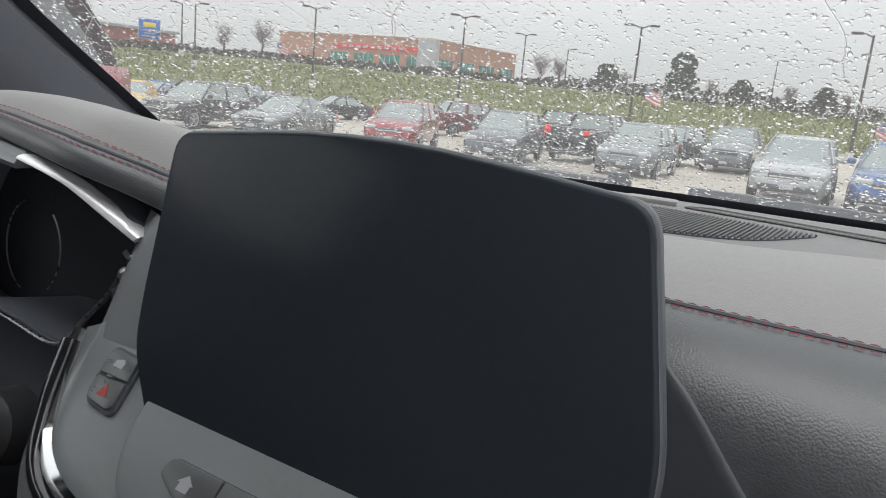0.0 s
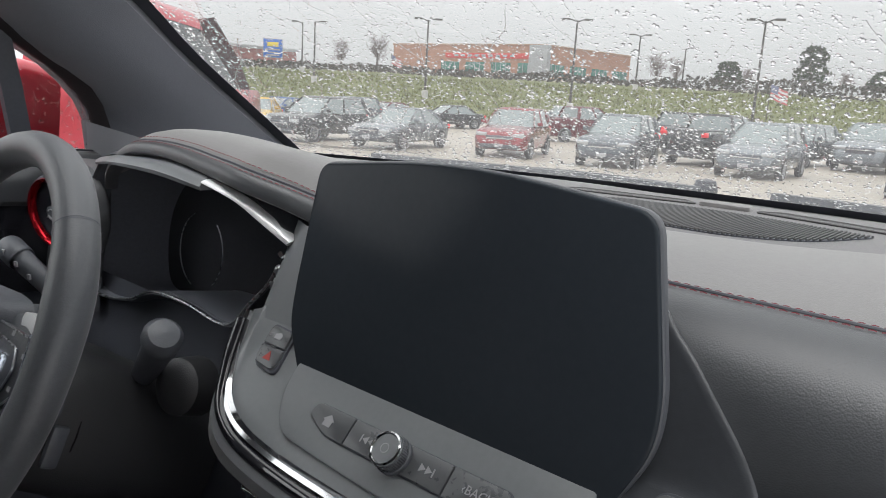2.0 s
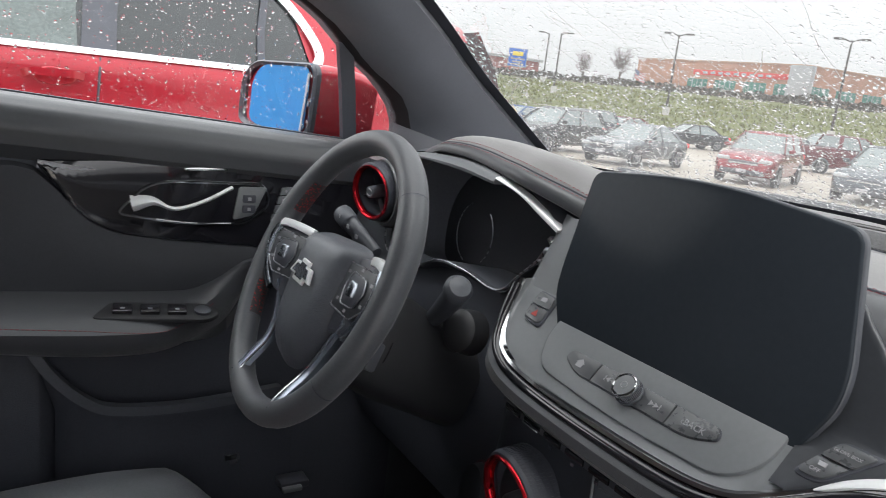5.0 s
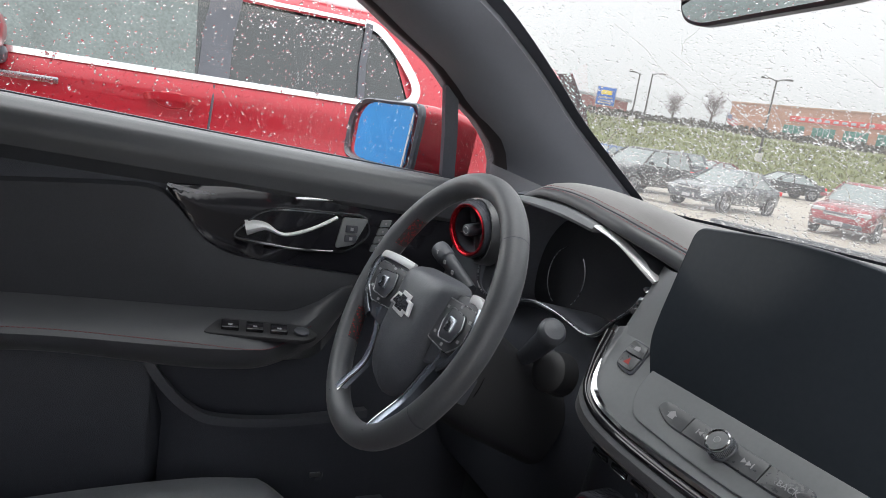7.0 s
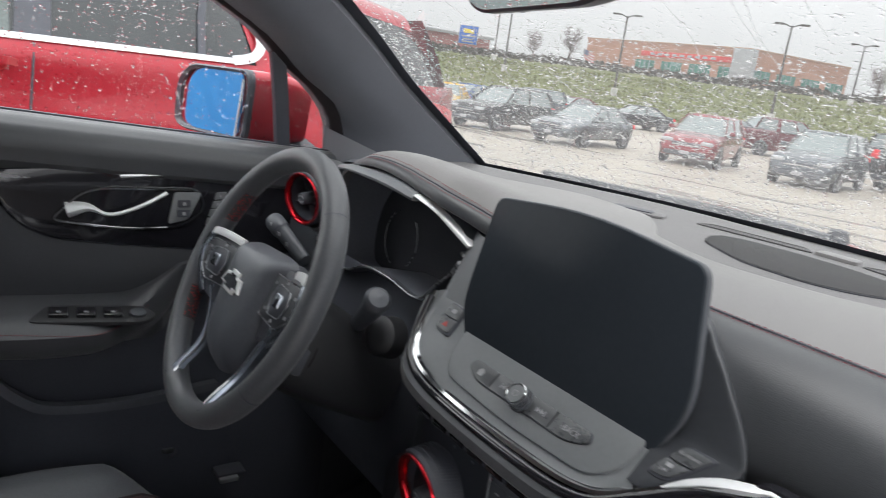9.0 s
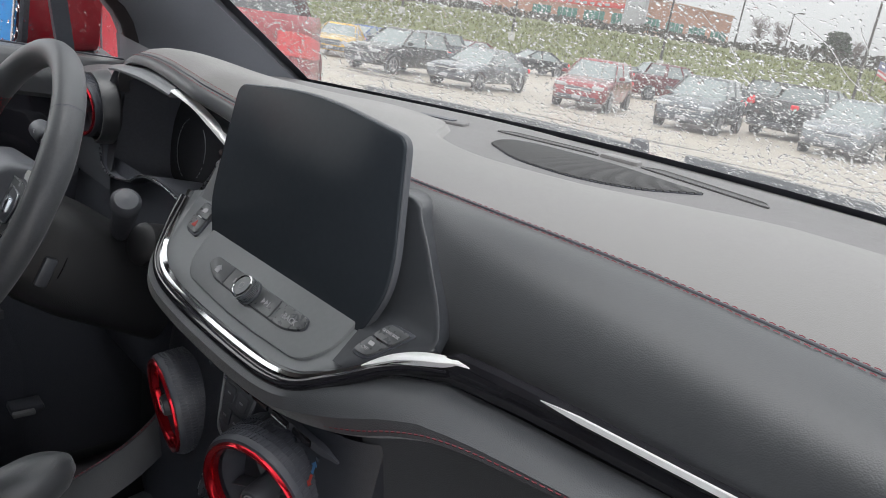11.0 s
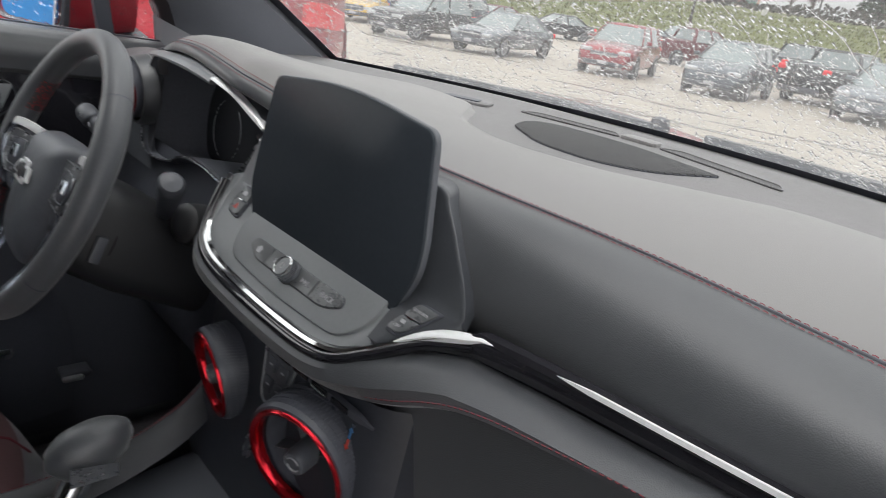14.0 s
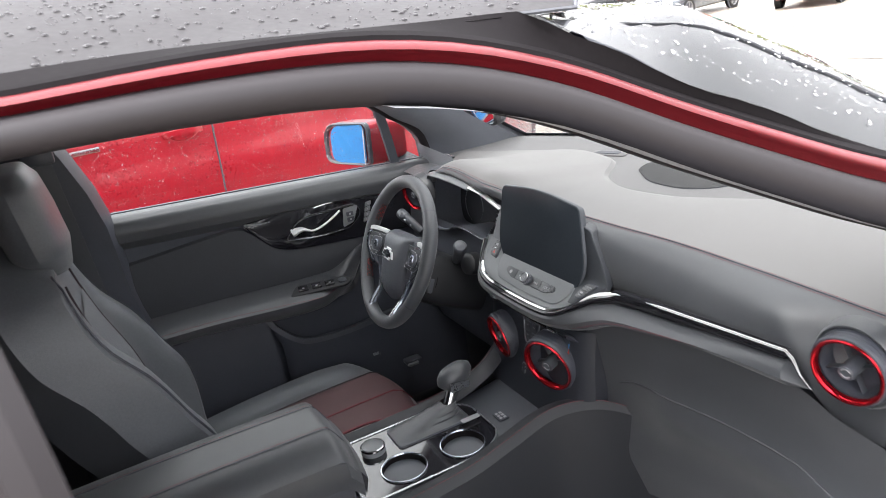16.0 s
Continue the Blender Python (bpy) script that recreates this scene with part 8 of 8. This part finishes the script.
for x, y, turn in ((-2.41, 0.95, 0.5), (-2.41, -2.25, 0.5), (-4.19, 0.95, -0.5), (-4.19, -2.25, -0.5)):
    wmx = Matrix.Translation((x, y, 0.36)) @ Matrix.Rotation(math.pi * turn, 4, "Y")
    part("wheel_arch", lathe([(0.45, -0.02), (0.45, 0.03), (0.38, 0.03), (0.0, 0.01)], wmx, 30), PLASTIC_DARK, nb)
    ty = part("tyre", lathe([(0.24, -0.1), (0.36, -0.1), (0.365, 0.0), (0.345, 0.045), (0.26, 0.05), (0.25, 0.03)], wmx, 36), TYRE, nb)
    part("rim", lathe([(0.25, 0.035), (0.22, 0.03), (0.06, 0.045), (0.0, 0.05)], wmx, 30), RIM, ty)
spots = []
rnd = random.Random(14)
for _ in range(1700):
    y, z = rnd.uniform(-1.2, 1.3), rnd.uniform(0.85, 1.25)
    p = nb_side((y + 3.05) / 4.89, (z - 0.28) / 0.982)
    spots.append((p + Vector((0.001, 0, 0)), Vector((1, 0, 0.05)).normalized(), DOWN, rnd.choice((0.002, 0.003, 0.0045)), 1.3))
drops("rain_drops", spots, DROP, nb, "rain drops on the paint")

# ---- building, sign, lamps, trees ----
# orange-brown brick, its base paled to paint in the rain haze
BRICK = material("hazed_orange_brown_brick", (0.32, 0.175, 0.12), 0.85, spots=0.22, spot_scale=0.6, bump=0.3, bump_scale=6)
BRICK_PALE = material("tan_brick", (0.34, 0.22, 0.15), 0.85, spots=0.2, spot_scale=0.6)
STORE_GLASS = material("green_store_glass", (0.05, 0.16, 0.13), 0.15, spots=0.3, spot_scale=0.8)
RED_BAND = material("red_sign_panel", (0.5, 0.05, 0.04), 0.5, spots=0.1)
STONE_GREY = material("grey_cladding", (0.30, 0.31, 0.32), 0.6, spots=0.15, spot_scale=0.7)
shop = thing("shop_building", far(36, 140), "low brick shop building with green windows and a red sign band", "building")
CL, CC, CR = far(45.0, 150, 5.6), far(33.6, 131, 5.6), far(27.2, 150, 5.6)
TOPZ = 11.35


def wall_between(a, b, name, thick_=0.4):
    u = (b - a)
    u.z = 0
    n = Vector((u.y, -u.x, 0)).normalized()
    if n.dot(-a) < 0:
        n.negate()
    L = u.length
    m = face((a.x, a.y, 5.2), u, (0, 0, 1))
    flip = (m.to_3x3() @ Vector((0, 0, 1))).dot(n) < 0
    w = part(name, box((L / 2, (TOPZ - 5.2) / 2, 0), (L, TOPZ - 5.2, thick_), 0.03, m), BRICK, shop, "orange-brown brick wall")
    return w, m, L, (-1 if flip else 1)


w1, m1, L1, s1 = wall_between(CL, CC, "front_wall")
w2, m2, L2, s2 = wall_between(CC, CR, "side_wall")
for w, m, L, s in ((w1, m1, L1, s1), (w2, m2, L2, s2)):
    part("parapet", box((L / 2, TOPZ - 5.2 + 0.12, 0), (L + 0.3, 0.28, 0.7), 0.04, m), BRICK_PALE, w, "pale parapet coping")
    part("plinth", box((L / 2, 0.6, s * 0.24), (L, 0.9, 0.1), 0.02, m), BRICK_PALE, w)
    n = int(L / 5)
    for k in range(n):
        cx = (k + 0.5) * L / n
        if w is w1 and abs(cx - L * 0.62) < L * 0.36 or w is w2:
            win = part("window", box((cx, 2.2, s * 0.22), (L / n * 0.74, 1.9, 0.06), 0.01, m), STORE_GLASS, shop, "green shop window")
            for q in (-0.25, 0.0, 0.25):
                part("mullion", box((cx + q * L / n * 0.74, 2.2, s * 0.26), (0.09, 1.9, 0.06), 0, m), STONE_GREY, win)
            part("sill", box((cx, 1.2, s * 0.27), (L / n * 0.8, 0.12, 0.16), 0.01, m), STONE_GREY, win)
part("sign_band", box((L1 * 0.66, 4.3, s1 * 0.30), (L1 * 0.55, 0.9, 0.18), 0.03, m1), RED_BAND, w1, "red sign band")
for k in range(9):
    part("sign_bar", box((L1 * (0.46 + 0.045 * k), 4.3, s1 * 0.41), (L1 * 0.026, 0.42, 0.05), 0.01, m1), WHITE, w1)
part("entrance", box((L1 * 0.985, 3.1, s1 * 0.4), (3.6, 6.2, 1.4), 0.06, m1), STONE_GREY, shop, "grey clad entrance bay")
roof_pts = [CL, CC, CR, CR + Vector((-22, 20, 0)), CL + Vector((-10, 25, 0))]
part("flat_roof", bm_of([(p.x, p.y, TOPZ - 0.5) for p in roof_pts], [(0, 1, 2, 3, 4)]), STONE_GREY, shop)
side_shop = thing("far_shop", far(58.5, 120), "long low dark red shop building far beyond the bank", "building")
a, b = far(62, 125), far(53.0, 135)
u = b - a
u.z = 0
ms = face((a.x, a.y, height(125, 0.8)), u, (0, 0, 1))
part("wall", box((u.length / 2, 2.4, 0), (u.length, 4.8, 6.0), 0.05, ms), material("weathered_red_wall", (0.24, 0.09, 0.08), 0.8, spots=0.25, spot_scale=0.3), side_shop)
part("roof", box((u.length / 2, 5.0, 0), (u.length + 1, 0.5, 7.0), 0.1, ms), STONE_GREY, side_shop)

SIGN_BLUE = material("blue_sign_face", (0.03, 0.13, 0.5), 0.4, spots=0.05)
SIGN_YELLOW = material("yellow_sign_mark", (0.75, 0.6, 0.06), 0.4, spots=0.05)
sd = 92.0
sign = thing("pole_sign", far(54.05, sd), "tall blue pole sign with yellow and white markings", "sign")
sp0 = far(54.05, sd)
sgm = face((sp0.x, sp0.y, height(sd, 3.0)), Vector((sp0.y, -sp0.x, 0)), (0, 0, 1))
part("panel", box((0, 0, 0), (2.2, 2.1, 0.3), 0.04, sgm), SIGN_BLUE, sign, "blue sign panel")
part("frame", box((0, 0, -0.02), (2.34, 2.24, 0.22), 0.04, sgm), WHITE, sign)
part("mark", box((0, 0.45, 0.17), (1.3, 0.5, 0.05), 0.1, sgm), SIGN_YELLOW, sign, "yellow mark")
for q, w in ((-0.15, 1.6), (-0.5, 1.2), (-0.8, 1.5)):
    part("writing_bar", box((0, q, 0.17), (w, 0.16, 0.04), 0.01, sgm), WHITE, sign)
for q in (-0.6, 0.6):
    p = sgm @ Vector((q, 0, 0))
    part("post", sweep([(p.x, p.y, ground_z(p.x, p.y) - 0.2), (p.x, p.y, height(sd, 2.4))], round_profile(0.12, 10)), STONE_GREY, sign)

LAMP_POST = material("bronze_lamp_post", (0.05, 0.045, 0.04), 0.5, 0.4, spots=0.1)


def street_lamp(az, dist, top, heads, label):
    """A tapered post with one or two shoebox heads."""
    p = far(az, dist)
    z = height(dist, top)
    lamp = thing("street_lamp", p, label, "street lamp", "tall lamps of the car park")
    part("base", lathe([(0.32, -0.2), (0.32, 0.7), (0.28, 0.78), (0.0, 0.78)], Matrix.Translation(p), 16), kerb_mat, lamp, "concrete footing")
    part("post", sweep([p + Vector((0, 0, 0.7)), Vector((p.x, p.y, lerp(p.z, z, 0.5))), Vector((p.x, p.y, z))], round_profile(0.10, 10), (0, 1, 0), scale=lambda t: 1.25 - 0.5 * t), LAMP_POST, lamp, "dark tapered post")
    across = Vector((p.y, -p.x, 0)).normalized()
    for s in heads:
        arm = [Vector((p.x, p.y, z - 0.15)), Vector((p.x, p.y, z)) + across * s * 0.5 + Vector((0, 0, 0.08)), Vector((p.x, p.y, z)) + across * s * 1.0 + Vector((0, 0, 0.1))]
        part("arm", sweep(arm, round_profile(0.05, 8)), LAMP_POST, lamp)
        part("head", box((0, 0, 0), (0.75, 0.42, 0.16), 0.05, face(arm[-1], across * s, (0, 0, 1)) @ Matrix.Rotation(-math.pi / 2, 4, "X")), LAMP_POST, lamp, "flat lamp head")
    return lamp


street_lamp(3.1, 58, 6.8, (-1,), "tall dark car park lamp with one head")
street_lamp(18.2, 62, 6.6, (-1, 1), "tall dark car park lamp with two heads")
street_lamp(31.3, 70, 6.3, (-1, 1), "tall dark car park lamp with two heads")
street_lamp(42.5, 74, 5.8, (-1, 1), "tall dark car park lamp with two heads")
street_lamp(51.0, 84, 5.1, (1,), "tall dark car park lamp with one head")
street_lamp(51.9, 98, 5.0, (-1,), "slender far car park lamp with one head")
street_lamp(26.6, 96, 5.4, (-1, 1), "slender far car park lamp with two heads")
street_lamp(8.6, 110, 4.8, (1,), "slender far car park lamp with one head")
street_lamp(23.3, 120, 4.6, (1,), "slender far car park lamp with one head")

FLAG_RED, FLAG_WHITE, FLAG_BLUE = material("flag_red", (0.45, 0.13, 0.14), 0.8, spots=0.1), material("flag_white", (0.52, 0.5, 0.5), 0.8, spots=0.1), material("flag_blue", (0.16, 0.17, 0.26), 0.8, spots=0.1)


def flag(az, dist, el):
    p = far(az, dist)
    f = thing("flag", p, "small drooping striped flag on a pole at the lot's edge", "flag", "flags along the car park")
    z = height(dist, el)
    part("pole", sweep([p, Vector((p.x, p.y, z + 0.3))], round_profile(0.035, 8), (0, 1, 0)), LAMP_POST, f)
    across = Vector((p.y, -p.x, 0)).normalized()

    def cloth(i, j):
        return Vector((p.x, p.y, z)) + across * (1.25 * i) + Vector((0.06 * math.sin(6 * i + j), 0.06 * math.cos(5 * i), 0.15 - 1.0 * j - 0.5 * i))
    for k in range(7):
        part("stripe", surf(lambda i, j: cloth(i, lerp(k / 7, (k + 1) / 7, j)), 8, 1), FLAG_RED if k % 2 == 0 else FLAG_WHITE, f)
    part("canton", surf(lambda i, j: cloth(0.45 * i, 0.55 * j) + Vector((-p.x, -p.y, 0)).normalized() * 0.03, 6, 3), FLAG_BLUE, f)


for az, d, el in ((17.3, 60, 2.2), (1.9, 56, 1.2), (45.2, 90, 3.0)):
    flag(az, d, el)

LEAF = material("evergreen_leaf", (0.035, 0.055, 0.024), 0.8, spots=0.25, spot_scale=1.0, island=0.4)
TWIG = material("grey_twigs", (0.15, 0.125, 0.115), 0.9, spots=0.2, island=0.25)
BARK = material("wet_bark", (0.075, 0.06, 0.05), 0.9, spots=0.25, spot_scale=2)
HEDGE = material("dark_hedge", (0.05, 0.045, 0.032), 0.9, spots=0.3, island=0.45)


def evergreen(az, dist, e0, e1, width, label):
    p, zt = far(az, dist), height(dist, e1)
    z0 = p.z
    tree = thing("evergreen_tree", p, label, "tree")
    rnd = random.Random(int(az * 10))
    h = zt - z0
    part("trunk", sweep([p - Vector((0, 0, 0.3)), p + Vector((0.1, 0, h * 0.5)), p + Vector((0, 0, h * 0.9))], round_profile(0.22, 8), (0, 1, 0), scale=lambda t: 1.2 - 1.0 * t), BARK, tree)
    for _ in range(9):
        a, zz = rnd.uniform(0, 6.28), rnd.uniform(0.25, 0.8)
        part("limb", sweep([p + Vector((0, 0, h * zz)), p + Vector((math.cos(a) * width * 0.3, math.sin(a) * width * 0.3, h * zz + 0.4))], round_profile(0.06, 6), (0, 1, 0.1), scale=lambda t: 1.1 - 0.8 * t), BARK, tree)
    verts, faces = [], []
    for _ in range(1500):
        t = rnd.random() ** 0.8
        r = width * 0.5 * (1.02 - 0.55 * t ** 1.5) * (0.75 + 0.45 * noise.noise(Vector((t * 6, az, rnd.random())))) * rnd.random() ** 0.4
        a = rnd.uniform(0, 6.283)
        c = p + Vector((r * math.cos(a), r * math.sin(a), h * (0.16 + 0.84 * t)))
        s = rnd.uniform(0.12, 0.42)
        k = len(verts)
        d1 = Vector((rnd.uniform(-1, 1), rnd.uniform(-1, 1), rnd.uniform(-1, 1))).normalized() * s
        d2 = Vector((rnd.uniform(-1, 1), rnd.uniform(-1, 1), rnd.uniform(-0.3, 1))).normalized() * s
        verts += [c - d1, c + d2, c + d1, c - d2 * 0.6]
        faces.append((k, k + 1, k + 2, k + 3))
    part("crown", bm_of(verts, faces), LEAF, tree, "dense dark crown", smooth=False, normals=False)


def bare_tree(az, dist, top, label, seed):
    p = far(az, dist)
    h = height(dist, top) - p.z
    tree = thing("bare_tree", p, label, "tree")
    rnd = random.Random(seed)
    part("trunk", sweep([p - Vector((0, 0, 0.3)), p + Vector((0.15, 0, h * 0.3)), p + Vector((0, 0.1, h * 0.62))], round_profile(0.2, 8), (0, 1, 0), scale=lambda t: 1.2 - 0.8 * t), BARK, tree)
    limbs = []
    for _ in range(60):
        a, z0 = rnd.uniform(0, 6.283), rnd.uniform(0.22, 0.65)
        r = h * rnd.uniform(0.12, 0.34)
        q = p + Vector((0, 0, h * z0))
        e = q + Vector((r * math.cos(a), r * math.sin(a), h * rnd.uniform(0.12, 0.36)))
        limbs.append(sweep([q, q.lerp(e, 0.5) + Vector((0, 0, -0.04 * h)), e], round_profile(0.045, 5), (0, 1, 0.1), scale=lambda t: 1.2 - 1.0 * t))
        for _ in range(5):
            b = q.lerp(e, rnd.uniform(0.4, 1.0))
            limbs.append(sweep([b, b + Vector((rnd.uniform(-1, 1), rnd.uniform(-1, 1), rnd.uniform(0.2, 1.2))) * h * 0.11], round_profile(0.02, 4), (0, 1, 0.1)))
    part("limbs", join(*limbs), TWIG, tree, "fine bare branches")


evergreen(14.8, 118, 2.0, 4.9, 6.4, "dense evergreen tree standing alone beyond the bank")
evergreen(20.2, 125, 2.0, 3.7, 6.0, "low dark evergreen beyond the bank")
evergreen(10.6, 130, 1.8, 3.3, 5.5, "low dark evergreen beyond the bank")
evergreen(5.2, 125, 1.8, 3.2, 5.0, "small dark evergreen beyond the bank")
for az, d, t, s in ((46.3, 120, 4.6, 1), (25.2, 135, 4.3, 2), (23.8, 125, 4.0, 3), (18.9, 128, 3.5, 4), (12.6, 140, 3.4, 5), (7.4, 130, 3.3, 6), (3.8, 120, 3.0, 7), (49.0, 130, 4.0, 8)):
    bare_tree(az, d, t, "bare grey tree beyond the bank", s)
verts, faces = [], []
rnd = random.Random(77)
for _ in range(9000):
    az = rnd.uniform(-12, 62)
    d = rnd.uniform(106, 118)
    q = far(az, d)
    hmax = 1.0 + 0.8 * noise.noise(Vector((az * 0.35, 0, 2))) + (0.9 if az < 23 else 0.0)
    c = q + Vector((0, 0, rnd.uniform(0.0, max(0.3, hmax))))
    s = rnd.uniform(0.12, 0.4)
    d1 = Vector((rnd.uniform(-1, 1), rnd.uniform(-1, 1), rnd.uniform(-1, 1))).normalized() * s
    d2 = Vector((rnd.uniform(-1, 1), rnd.uniform(-1, 1), rnd.uniform(-0.2, 1))).normalized() * s
    k = len(verts)
    verts += [c - d1, c + d2, c + d1, c - d2 * 0.6]
    faces.append((k, k + 1, k + 2, k + 3))
own("hedge", bm_of(verts, faces), HEDGE, "long dark leafless hedge along the top of the bank", "hedge", "stuff", smooth=False, normals=False)
